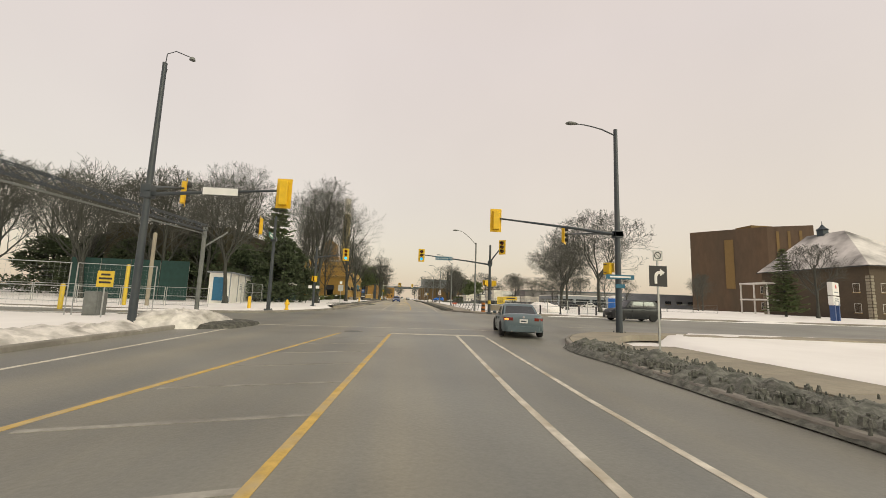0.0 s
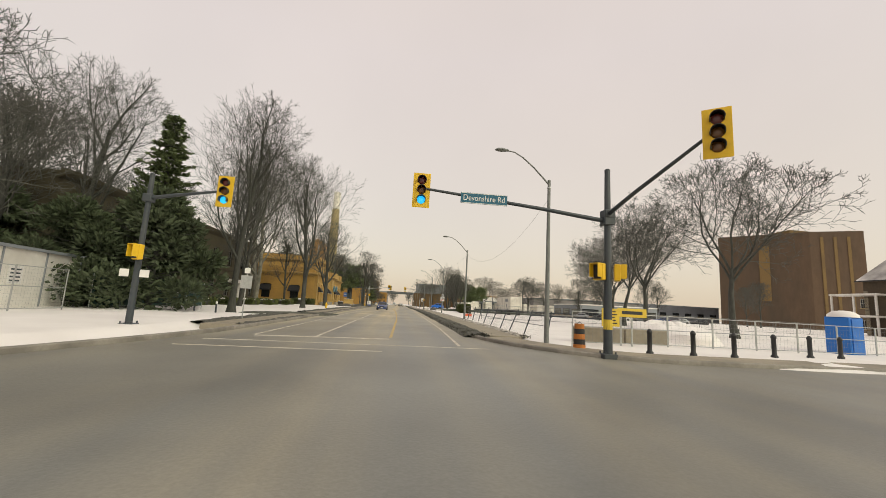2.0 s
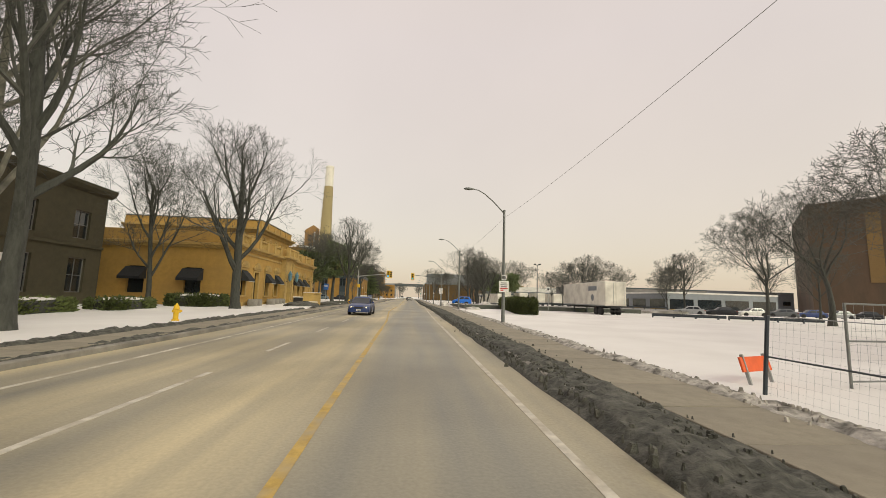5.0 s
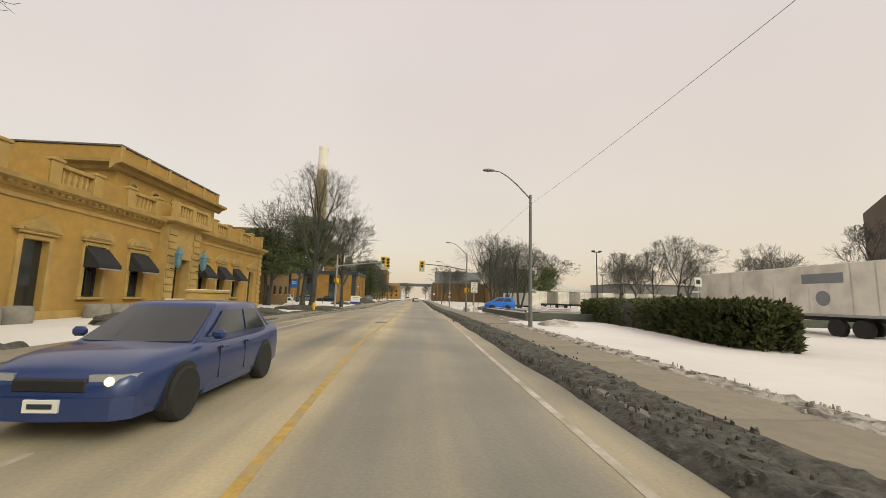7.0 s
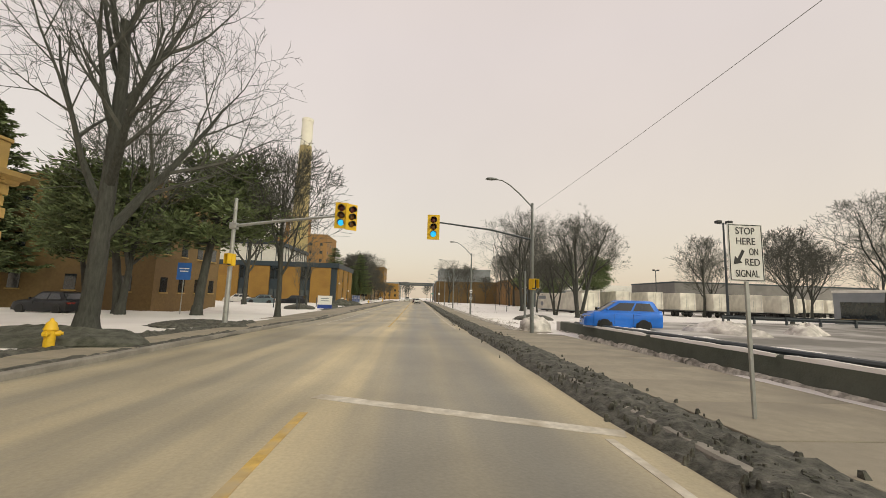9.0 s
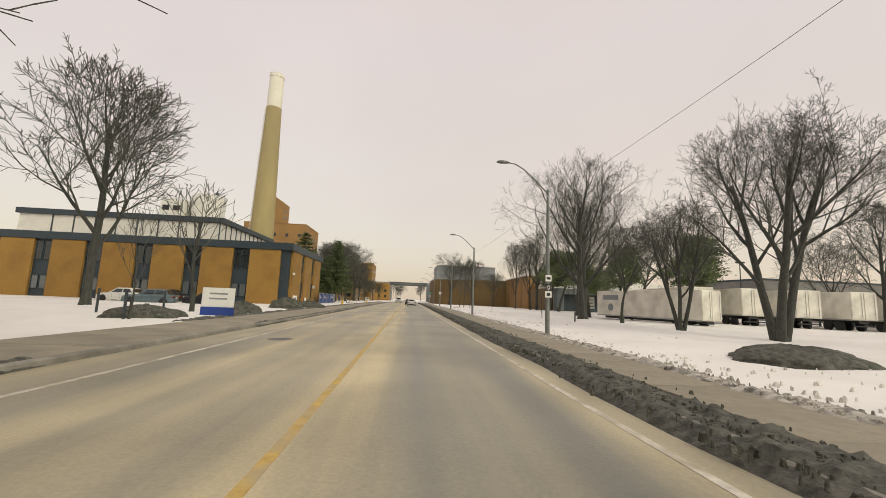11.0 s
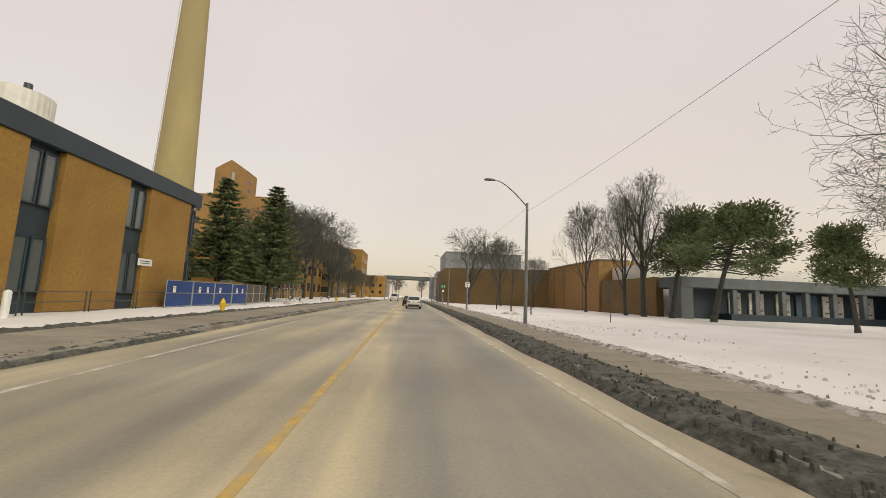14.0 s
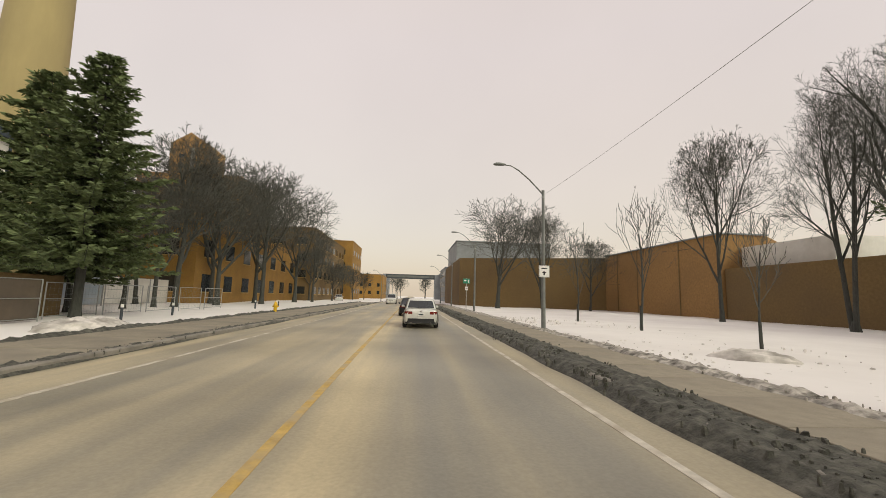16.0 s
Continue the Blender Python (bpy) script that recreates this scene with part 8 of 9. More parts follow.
for k in range(4):
    part("corner_trim", Shape().box(-0.04, 0.04, -0.04, 0.04, 0.1, 3.25), M_GREY_CLAD, cb).matrix_basis = pose(-19.88 - 0.433 * k, 46.7 + 3.1 * k, 0)
for i in range(5):
    chain_panel(-19.0 + 0.32 * i * 0.6, 54.2 + 2.4 * i, -18.8 + 0.32 * i * 0.6, 56.6 + 2.4 * i, 2.2, "fence panel hung with a dark green screen", 0, False, screen=M_SCREEN)
for i in range(4):
    chain_panel(-24.5 - 3.0 * i, 47.2, -27.4 - 3.0 * i, 47.2, 4.3, "fence panel hung with a dark green screen", 0, False, screen=M_SCREEN)
chain_panel(-18.0, 45.0, -18.0, 48.0, 2.2, "tall galvanised chain-link fence panel beside a cabin")
chain_panel(-18.0, 48.0, -18.0, 51.0, 2.2, "tall galvanised chain-link fence panel beside a cabin")

# stone building's forecourt
sgn = thing("stone_sign", "low sandstone sign wall before the stone building", "sign wall", pose(-11.4, 117.25, gz(117) + 0.12, 0, 0, 6))
part("wall", Shape().box(-1.02, 1.02, -0.3, 0.3, -0.3, 1.36, b=0.03), M_SANDSTONE2, sgn)
part("coping", Shape().box(-1.1, 1.1, -0.38, 0.38, 1.36, 1.5, b=0.03), M_SANDSTONE2, sgn)
part("snow_cap", Shape().box(-1.05, 1.05, -0.34, 0.34, 1.5, 1.55, b=0.02), M_SNOW, sgn)
part("mark", Shape().box(-0.75, 0.75, -0.306, -0.301, 0.34, 0.45), M_SIGN_WHITE, sgn)
bn = thing("waste_bin", "dark square bin beside the stone building", "bin", pose(-13.1, 117.5, gz(117) + 0.1))
part("bin_body", Shape().box(-0.5, 0.5, -0.4, 0.4, 0, 0.9, b=0.03), M_BLACK, bn)
part("bin_lid", Shape().box(-0.54, 0.54, -0.44, 0.44, 0.9, 1.0, b=0.03), M_SNOW, bn)
for y0, n in ((109.5, 2), (112.9, 0), (115.0, 4), (126.5, 5)):
    for i in range(n):
        wrp = thing("wrapped_shrub", "pale cloth-wrapped shrub bed at the wall's foot", "wrapped shrub", pose(-15.6, y0 + i * 1.35, gz(y0) + 0.1), group="wrapped shrubs",
                    shape=Shape().loft([[(math.cos(a) * 0.45 * k * (1 + 0.12 * math.sin(3 * a + i)), math.sin(a) * 0.65 * k, z) for a in [2 * math.pi * j / 18 for j in range(18)]] for z, k in ((-0.1, 1.0), (0.3, 1.05), (0.62, 0.98), (0.68, 0.85), (0.6, 0.6))]), mats=M_KERB, soft=50)

# retaining wall, yard and guard rails on the right
W = Shape()
rings = []
for i in range(14):
    y = 121.8 + i * 1.75
    x = 8.35 + 0.05 * i
    top = 0.84 - 0.014 * i
    rings.append([(x, y, gz(y) - 0.3), (x, y, top), (x + 0.04, y, top + 0.04), (x + 0.3, y, top + 0.04), (x + 0.34, y, gz(y) - 0.3)])
W.loft(rings)
M_WALL = material("dark_stained_concrete", (0.078, 0.088, 0.070), 0.85, var=0.2, scale=2.5, bump=0.3, bump_scale=20, dirt=(0.125, 0.13, 0.105), dirt_amount=0.6, dirt_scale=0.6)
structure("retaining_wall", W, M_WALL, "low dark concrete retaining wall beside the pavement")
rng_w = random.Random(71)
for ya, yb in ((122.0, 125.6), (125.9, 129.4), (129.6, 134.8), (135.1, 141.0)):
    strip = []
    for k in range(13):
        y = ya + (yb - ya) * k / 12
        x, top = 8.35 + 0.05 * (y - 121.8) / 1.75, 0.88 - 0.014 * (y - 121.8) / 1.75
        w0, hh = 0.08 + rng_w.uniform(-0.03, 0.03), (0.015 if k in (0, 12) else 0.05 + rng_w.uniform(-0.02, 0.02))
        strip.append([(x - 0.005, y, top - 0.06), (x + 0.01, y, top + hh * 0.7), (x + 0.05, y, top + hh), (x + w0, y, top + hh * 0.6), (x + w0 + 0.02, y, top - 0.02)])
    thing("snow_strip", "thin white snow lying on the wall's top edge", "snow", kind="stuff", shape=Shape().loft(strip), mats=M_SNOW, soft=60)
foot = []
for k in range(76):
    y = 122.0 + k * 0.3
    x = 8.37 + 0.05 * (y - 121.8) / 1.75
    b = rng_w.uniform(0.02, 0.2)
    foot.append([(x + 0.06, y, gz(y) - 0.1), (x + 0.06, y, gz(y) + 0.17 + b * 0.3), (x - b * 0.4, y, gz(y) + 0.15 + b * 0.25), (x - b, y, gz(y) + 0.1), (x - b - 0.05, y, gz(y) - 0.1)])
thing("snow_ridge", "dirty crusted snow along the wall's foot", "snow", kind="stuff", shape=Shape().loft(foot), mats=M_RIDGE, soft=60)
structure("retaining_wall", Shape().box(8.7, 34, 121.8, 122.15, -0.3, 0.87, b=0.03), M_WALL, "low dark concrete retaining wall of the yard")
structure("yard", Shape().prism([(8.75, 122.2), (34, 122.2), (60, 138), (60, 160), (30, 152), (9.1, 145.5)], "z", -0.3, 0.66), material("wet_yard", (0.15, 0.14, 0.12), 0.6, var=0.2, scale=2, dirt=(0.62, 0.59, 0.56), dirt_amount=0.75, dirt_scale=0.3), "slushy raised yard with patches of snow")
thing("snow_ridge", "white snow lying along the wall's inner edge", "snow", kind="stuff", shape=sweep(straight(8.95, 122, 144, 0.3, 9.6), [(0.3, 0.62), (0.15, 0.74), (-0.1, 0.78), (-0.5, 0.72), (-1.0, 0.6)], 0.12, 33, 0.12), mats=M_SNOW, soft=60)
rail = thing("pipe_rail", "fallen round steel rail on the wall's top", "rail", shape=Shape().tube([(8.6, 122.6, 0.95), (9.0, 133, 0.85), (9.3, 143, 0.72)], 0.07, 8), mats=M_POLE_DARK)
for x0, y0, x1, y1 in ((24, 150.5, 36, 145.5), (37, 145, 50, 139.5), (27, 108, 33, 105), (33.2, 104.9, 40, 101.5)):
    gr = thing("guard_rail", "dark steel guard rail standing in snow", "guard rail")
    base = 0.6 if y0 > 120 else 0.1
    u = Vector((x1 - x0, y1 - y0, 0)).normalized()
    nrm = Vector((-u.y, u.x, 0))
    L = math.hypot(x1 - x0, y1 - y0)
    prof = [(0, 0.35), (0.05, 0.4), (0, 0.5), (0.05, 0.6), (0, 0.66)]
    r0 = [tuple(Vector((x0, y0, base + z)) + nrm * o) for o, z in prof]
    r1 = [tuple(Vector((x1, y1, base + z)) + nrm * o) for o, z in prof]
    o = part("beam", Shape().loft([r0, r1], closed=False), M_POLE_DARK, gr)
    o.modifiers.new("thick", "SOLIDIFY").thickness = 0.012
    for i in range(int(L / 2) + 1):
        c = Vector((x0, y0, 0)) + u * (i * 2)
        part("post", Shape().box(c.x - 0.06, c.x + 0.06, c.y - 0.06, c.y + 0.06, base - 0.3, base + 0.62), M_POLE_DARK, gr)

# left verge near the office
stk = thing("stake", "dark wooden stake in the snow", "stake", pose(-13.6, 168.7, gz(168)), group="stakes of the verge")
part("stake_post", Shape().box(-0.05, 0.05, -0.05, 0.05, -0.2, 1.5, b=0.01), M_POLE_DARK, stk)
for x, y in ((-15.6, 175.2), (-17.6, 172.5), (-14.3, 180.5)):
    copy_thing(stk, pose(x, y, gz(y)))
bsg = thing("site_sign", "white board with a blue base on the verge", "sign board", pose(-11.5, 173.4, gz(173) + 0.1, 0, 0, 6))
part("board", Shape().box(-0.9, 0.9, -0.04, 0.04, 0.55, 1.7, b=0.01), M_SIGN_WHITE, bsg)
part("base", Shape().box(-0.9, 0.9, -0.12, 0.12, -0.1, 0.55, b=0.02), material("blue_base", (0.02, 0.05, 0.25), 0.5), bsg)
for i in range(2):
    part("mark", Shape().box(-0.5, 0.5, -0.044, -0.04, 1.0 + 0.3 * i, 1.1 + 0.3 * i), M_GREY_CLAD, bsg)
yb = thing("grit_box", "yellow grit box beside the brick office", "grit box", pose(-14.6, 198.5, gz(198) + 0.1), shape=Shape().box(-0.6, 0.6, -0.4, 0.4, 0, 0.65, b=0.05), mats=M_SIGN_YELLOW)
wsg = sign_post(-13.7, 197.4, "small white notice on a post beside the office", [(1.0, 0.5, 0.6, M_SIGN_WHITE, [(0, 0.1, 0.3, 0.05, M_SIGN_RED), (0, -0.05, 0.3, 0.05, M_SIGN_BLACK)])], 1.3)
M_BLUE_SCREEN = material("blue_screen_cloth", (0.016, 0.05, 0.20), 0.6, var=0.25, scale=1.2, dirt=(0.03, 0.06, 0.13), dirt_amount=0.5)
M_BROWN_SCREEN = material("brown_screen_cloth", (0.11, 0.085, 0.06), 0.8, var=0.2, scale=1.5, dirt=(0.07, 0.06, 0.05), dirt_amount=0.5)
for i in range(4):
    fp = chain_panel(-14.6, 214.6 + 3.0 * i, -14.6, 217.55 + 3.0 * i, 1.75, "works fence panel hung with deep blue cloth", 0, False, screen=M_BLUE_SCREEN)
    for k in range(1 + i % 2):
        tg = part("notice", Shape().box(0.7 + 1.1 * k, 1.0 + 1.1 * k, -0.02, -0.012, 1.0, 1.4, b=0.003), M_SIGN_WHITE, fp, "small white notice with unreadable lines")
        part("mark", Shape().box(0.75 + 1.1 * k, 0.95 + 1.1 * k, -0.024, -0.02, 1.25, 1.3), M_DARK_PANEL, tg)
for i in range(3):
    chain_panel(-14.7 - 0.35 * i, 226.7 + 2.6 * i, -15.05 - 0.35 * i, 229.25 + 2.6 * i, 1.8, "works fence panel hung with brown cloth", 0, False, screen=M_BROWN_SCREEN)
for i in range(5):
    chain_panel(-16.5, 235.5 + 3.5 * i, -16.8, 239.0 + 3.5 * i, 1.7, "wire fence panel before brick works", 0, True, 0.25)
M_PALE_SCREEN = material("pale_blue_screen", (0.34, 0.40, 0.46), 0.7, var=0.15, scale=1.0, dirt=(0.5, 0.5, 0.5), dirt_amount=0.5)
for i in range(5):
    chain_panel(-26.0, 246.0 + 3.0 * i, -26.0, 248.95 + 3.0 * i, 2.5, "tall works fence panel hung with pale cloth", 0, False, screen=M_PALE_SCREEN if i < 2 else M_WHITE_PAINT)
pd = thing("brick_hut", "low brown brick hut beside the works", "hut", shape=Shape().box(-24, -18.2, 234.5, 238.5, -0.2, 2.2, b=0.03), mats=M_BRICK_BR)
for i in range(4):
    chain_panel(-14.9, 203.0 + 3.2 * i, -14.9, 206.0 + 3.2 * i, 1.0, "low dark rail fence before the brick office", 0, False, steel=M_POLE_DARK)
for x, y, mt in ((-14.4, 203.6, M_ORANGE), (-14.4, 205.0, M_SIGN_WHITE)):
    thing("guard_post", "short painted guard post beside the office", "post", shape=Shape().lathe([(0.12, -0.2), (0.12, 0.95), (0.08, 1.02), (0.001, 1.05)], 10, xf=Matrix.Translation((x, y, 0.1))), mats=mt)
hs = thing("house_sign", "tall blue sign board with white panels before the large house", "sign board", pose(61.1, 54.5, gz(54), 0, 0, 30) @ Matrix.Scale(1.45, 4))
part("sign_post", Shape().box(-1.0, -0.6, -0.2, 0.2, -0.2, 2.0).box(0.6, 1.0, -0.2, 0.2, -0.2, 2.0), material("sign_blue", (0.03, 0.07, 0.2), 0.5), hs)
part("panel", Shape().box(-1.25, 1.25, -0.2, 0.2, 2.6, 3.9, b=0.03), M_SIGN_WHITE, hs)
part("panel", Shape().box(-1.25, 1.25, -0.2, 0.2, 1.6, 2.5, b=0.03), M_SIGN_WHITE, hs)
part("emblem", Shape().prism([(0, 3.2), (0.3, 3.45), (0, 3.7), (-0.3, 3.45)], "y", -0.212, -0.203), M_SIGN_RED, hs)
for z in (2.85, 2.0, 2.2):
    part("mark", Shape().box(-0.8, 0.8, -0.21, -0.203, z, z + 0.1), M_GREY_CLAD, hs)

# ---- vehicles ----
def paint(name, color, rough=0.3):
    return material(name, color, rough, metal=0.15, var=0.08, scale=3, coat=0.45, dirt=tuple(c * 0.6 + 0.04 for c in color), dirt_amount=0.2, dirt_scale=1.2)


WHEEL_R = 0.33


def wheel(parent, x, y, side, r=WHEEL_R, w=0.22):
    t = part("wheel", Shape().lathe([(r * 0.62, -w / 2), (r * 0.92, -w / 2), (r, -w / 2 + 0.035), (r, w / 2 - 0.035), (r * 0.92, w / 2), (r * 0.62, w / 2)], 24, xf=pose(0, 0, 0, 0, 90, 0)), M_RUBBER, parent, soft=50)
    t.matrix_basis = pose(x, y, r)
    rim = Shape().lathe([(r * 0.63, -0.02), (r * 0.64, 0.0), (r * 0.55, 0.01), (r * 0.5, -0.03), (r * 0.12, -0.02), (r * 0.1, 0.01)], 20, xf=pose(side * (w / 2 - 0.02), 0, 0, 0, 90 * side, 0))
    for k in range(5):
        a = 2 * math.pi * k / 5
        rim.box(side * (w / 2 - 0.03) - 0.012, side * (w / 2 - 0.03) + 0.014, -0.03, 0.03, 0.03, r * 0.6, xf=pose(0, 0, 0, math.degrees(a), 0, 0))
    part("rim", rim, M_GALV, t)
    return t


def spline(rows, n):
    """Rows of numbers run through smoothly, with n steps between two of them."""
    out = []
    for i in range(len(rows) - 1):
        p0, p1, p2, p3 = rows[max(i - 1, 0)], rows[i], rows[i + 1], rows[min(i + 2, len(rows) - 1)]
        for k in range(n):
            t = k / n
            out.append([0.5 * (2 * b + (c - a) * t + (2 * a - 5 * b + 4 * c - d) * t * t + (3 * b - a - 3 * c + d) * t ** 3) for a, b, c, d in zip(p0, p1, p2, p3)])
    return out + [list(rows[-1])]


def car(x, y, turn, label, body, L, Wd, H, belt, hood, deck, cabin, roof, kind="car", z=None, lit=None, wheel_r=WHEEL_R, name="car", tail_style="wide", bumper=None):
    """A car whose front points along local +y, its middle at (x, y).
    hood, deck: heights of bonnet and boot; cabin: y of windscreen foot and rear glass foot; roof: y of roof front and rear."""
    c = thing(name, label, kind, pose(x, y, gz(y) if z is None else z, 0, 0, turn))
    h2, w = L / 2, Wd / 2
    zb = 0.21
    cy0, cy1, ry0, ry1 = cabin[0], cabin[1], roof[0], roof[1]
    st = [  # y, bottom, top, half width
        (-h2, 0.40, deck * 0.84, w * 0.80), (-h2 + 0.05, 0.30, deck * 0.95, w * 0.89), (-h2 + 0.2, 0.25, deck, w * 0.95), (min(cy1, -h2 + 0.5), zb, max(deck, belt * 0.99), w * 0.985),
        (cy1 * 0.5, zb, belt, w), (0, zb, belt * 0.995, w), (cy0 * 0.8, zb, belt * 0.985, w), (cy0 + (h2 - cy0) * 0.35, zb, hood, w * 0.985), (h2 - 0.4, 0.22, hood * 0.94, w * 0.955), (h2 - 0.12, 0.25, hood * 0.82, w * 0.88), (h2, 0.34, hood * 0.68, w * 0.72)]
    sec = spline([(0, 0), (0.8, 0.0), (0.96, 0.06), (0.99, 0.25), (1.0, 0.5), (0.985, 0.7), (0.955, 0.84), (0.88, 0.95), (0.7, 0.99), (0, 1.02)], 2)
    rings = []
    for yy, bb, t, hw in spline(st, 3):
        rings.append([(-hw * u, yy, bb + (t - bb) * v) for u, v in sec] + [(hw * u, yy, bb + (t - bb) * v) for u, v in sec[-2:0:-1]])
    part("body", Shape().loft(rings), body, c, soft=60)

    # the glasshouse: rounded in plan, drawn in towards the roof
    rw, bw, zr, z0 = w * 0.76, w * 0.925, H - 0.07, belt - 0.06

    def plan(v):
        """Rear end, front end, half width and height of the glasshouse at v (0 belt, 1 roof edge)."""
        e = v ** 0.92
        return cy1 + (ry1 - cy1) * e, cy0 + (ry0 - cy0) * e, bw + (rw - bw) * v ** 1.25, z0 + (zr - z0) * v

    def flank(f, u, v, off=0.0):
        """A spot on the flank: u from -1 (rear) to 1 (front)."""
        a0, a1, hw, zz = plan(v)
        k = (1 - abs(u) ** 7) ** (1 / 7) if abs(u) < 1 else 0
        return (f * (hw * (0.12 + 0.88 * k) + off), (a0 + a1) / 2 + (a1 - a0) / 2 * u, zz + off * 0.3)

    def face(f, u, v, off=0.0):
        """A spot on the front (f 1) or rear (f -1) screen: u from -1 to 1 across."""
        a0, a1, hw, zz = plan(v)
        bow = (0.13 if f > 0 else 0.08) * (1 - u * u) - 0.04
        return (hw * u, (a1 if f > 0 else a0) + f * (bow + off), zz + off * 0.6)

    shell = []
    for k in range(9):
        v = k / 8
        ring = [face(-1, -0.93 + 1.86 * i / 8, v) for i in range(9)] + [flank(1, -0.9 + 1.8 * i / 8, v) for i in range(9)]
        ring += [face(1, 0.93 - 1.86 * i / 8, v) for i in range(9)] + [flank(-1, 0.9 - 1.8 * i / 8, v) for i in range(9)]
        shell.append(ring)
    top = shell[-1]
    my = sum(p[1] for p in top) / len(top)
    for k, dz in ((0.955, 0.035), (0.85, 0.058), (0.5, 0.075), (0.1, 0.08)):
        shell.append([(p[0] * k, my + (p[1] - my) * k, zr + dz) for p in top])
    part("cabin", Shape().loft(shell), body, c, soft=50)

    def patch(name, fn, f, u0, u1, v0, v1, skew=0.0):
        vs, fs, nu, nv = [], [], 8, 5
        for j in range(nv + 1):
            for i in range(nu + 1):
                v = v0 + (v1 - v0) * j / nv
                a, b2 = u0 + max(skew, 0) * (v - v0), u1 + min(skew, 0) * (v - v0)
                vs.append(fn(f, a + (b2 - a) * i / nu, v, 0.012))
        for j in range(nv):
            for i in range(nu):
                k = j * (nu + 1) + i
                q = (k, k + 1, k + nu + 2, k + nu + 1)
                fs.append(q if (f > 0) == (fn is flank) else q[::-1])
        return part(name, Shape().add(vs, fs), M_GLASS, c, soft=60)

    for f in (-1, 1):
        patch("side_window", flank, f, -0.80, -0.06, 0.17, 0.88, 0.1)
        patch("side_window", flank, f, 0.02, 0.84, 0.17, 0.88, -0.12)
    patch("windscreen", face, 1, -0.88, 0.88, 0.08, 0.95)
    patch("rear_window", face, -1, -0.84, 0.84, 0.2 if cy1 < -1.7 else 0.1, 0.9)
    # wheels and arches
    for yy in (h2 - 0.88, -h2 + 0.88):
        for f in (-1, 1):
            arch = [(yy + (wheel_r + 0.055) * math.cos(a), wheel_r + (wheel_r + 0.055) * math.sin(a)) for a in [math.pi * i / 18 for i in range(19)]]
            arch = [(yy + wheel_r + 0.05, zb)] + arch + [(yy - wheel_r - 0.05, zb)]
            part("wheel_arch", Shape().prism(arch, "x", f * (w * 0.7), f * (w * 0.985 + 0.008)), M_BLACK, c)
            wheel(c, f * (w - 0.075), yy, f, wheel_r)
    # lamps, plates, bumpers, mirrors, handles
    lamp_z = deck * 0.78
    for f in (-1, 1):
        ta = [(f * w * 0.50, -h2 - 0.012), (f * w * 0.82, -h2 + 0.005), (f * w * 0.925, -h2 + 0.09), (f * w * 0.955, -h2 + 0.3), (f * w * 0.8, -h2 + 0.3)]
        o = part("tail_lamp", Shape().prism(ta, "z", lamp_z - 0.065, lamp_z + 0.065), M_TAIL, c)
        if lit == "left" and f == -1:
            part("indicator", Shape().box(-w * 0.78 - 0.1, -w * 0.78 + 0.08, -h2 - 0.025, -h2 + 0.1, lamp_z - 0.05, lamp_z + 0.03, b=0.02), M_AMBER_LIT, o, "lit amber indicator")
        ha = [(f * w * 0.42, h2 - 0.02), (f * w * 0.7, h2 - 0.03), (f * w * 0.86, h2 - 0.16), (f * w * 0.92, h2 - 0.42), (f * w * 0.6, h2 - 0.4)]
        hl = part("headlamp", Shape().prism(ha, "z", hood * 0.64, hood * 0.64 + 0.13), M_LAMP, c)
        if lit == "front":
            part("lamp_bulb", Shape().lathe([(0.05, 0), (0.045, 0.02), (0.001, 0.03)], 12, xf=pose(f * w * 0.66, h2 - 0.02, hood * 0.64 + 0.065, -90, 0, 0)), M_HEADLIT, hl, "lit headlamp")
        part("mirror", Shape().box(f * (w + 0.07) - 0.09, f * (w + 0.07) + 0.09, cy0 - 0.42, cy0 - 0.3, belt + 0.0, belt + 0.13, b=0.04), body, c)
        for u in (0.28, -0.62):
            part("door_handle", Shape().box(f * w * 0.985 - 0.015, f * w * 0.985 + 0.03, u - 0.1, u + 0.1, belt * 0.84 - 0.018, belt * 0.84 + 0.018, b=0.01), body, c)
        for u in (0.45, -0.42):
            part("door_gap", Shape().box(f * w * 0.97, f * (w + 0.003), u - 0.006, u + 0.006, 0.35, belt * 0.86), M_BLACK, c)
        part("sill", Shape().box(f * w * 0.93 - 0.04, f * w * 0.93 + 0.045, -h2 + 1.4, h2 - 1.4, 0.19, 0.3, b=0.02), bumper or body, c)
        part("exhaust", Shape().tube([(f * w * 0.55, -h2 - 0.05, 0.28), (f * w * 0.55, -h2 + 0.2, 0.28)], 0.035, 8), M_CHROME, c)
    bp = [(-w * 0.93, 0.42), (-w * 0.9, 0.12), (-w * 0.72, 0.0), (0, -0.04), (w * 0.72, 0.0), (w * 0.9, 0.12), (w * 0.93, 0.42)]
    part("bumper", Shape().prism([(a, -h2 + e - 0.02) for a, e in bp], "z", 0.27, 0.5), bumper or body, c)
    part("bumper", Shape().prism([(a, h2 - e + 0.02) for a, e in bp], "z", 0.24, 0.47), bumper or body, c)
    part("grille", Shape().box(-w * 0.42, w * 0.42, h2 - 0.14, h2 + 0.012, hood * 0.58, hood * 0.58 + 0.14, b=0.02), M_BLACK, c)
    pz = deck * 0.70
    pl = part("number_plate", Shape().box(-0.17, 0.17, -h2 - 0.035, -h2 + 0.12, pz - 0.08, pz + 0.08, b=0.005), M_SIGN_WHITE, c)
    part("plate_bar", Shape().box(-0.12, 0.12, -h2 - 0.039, -h2 - 0.035, pz - 0.03, pz + 0.03), M_DARK_PANEL, pl)
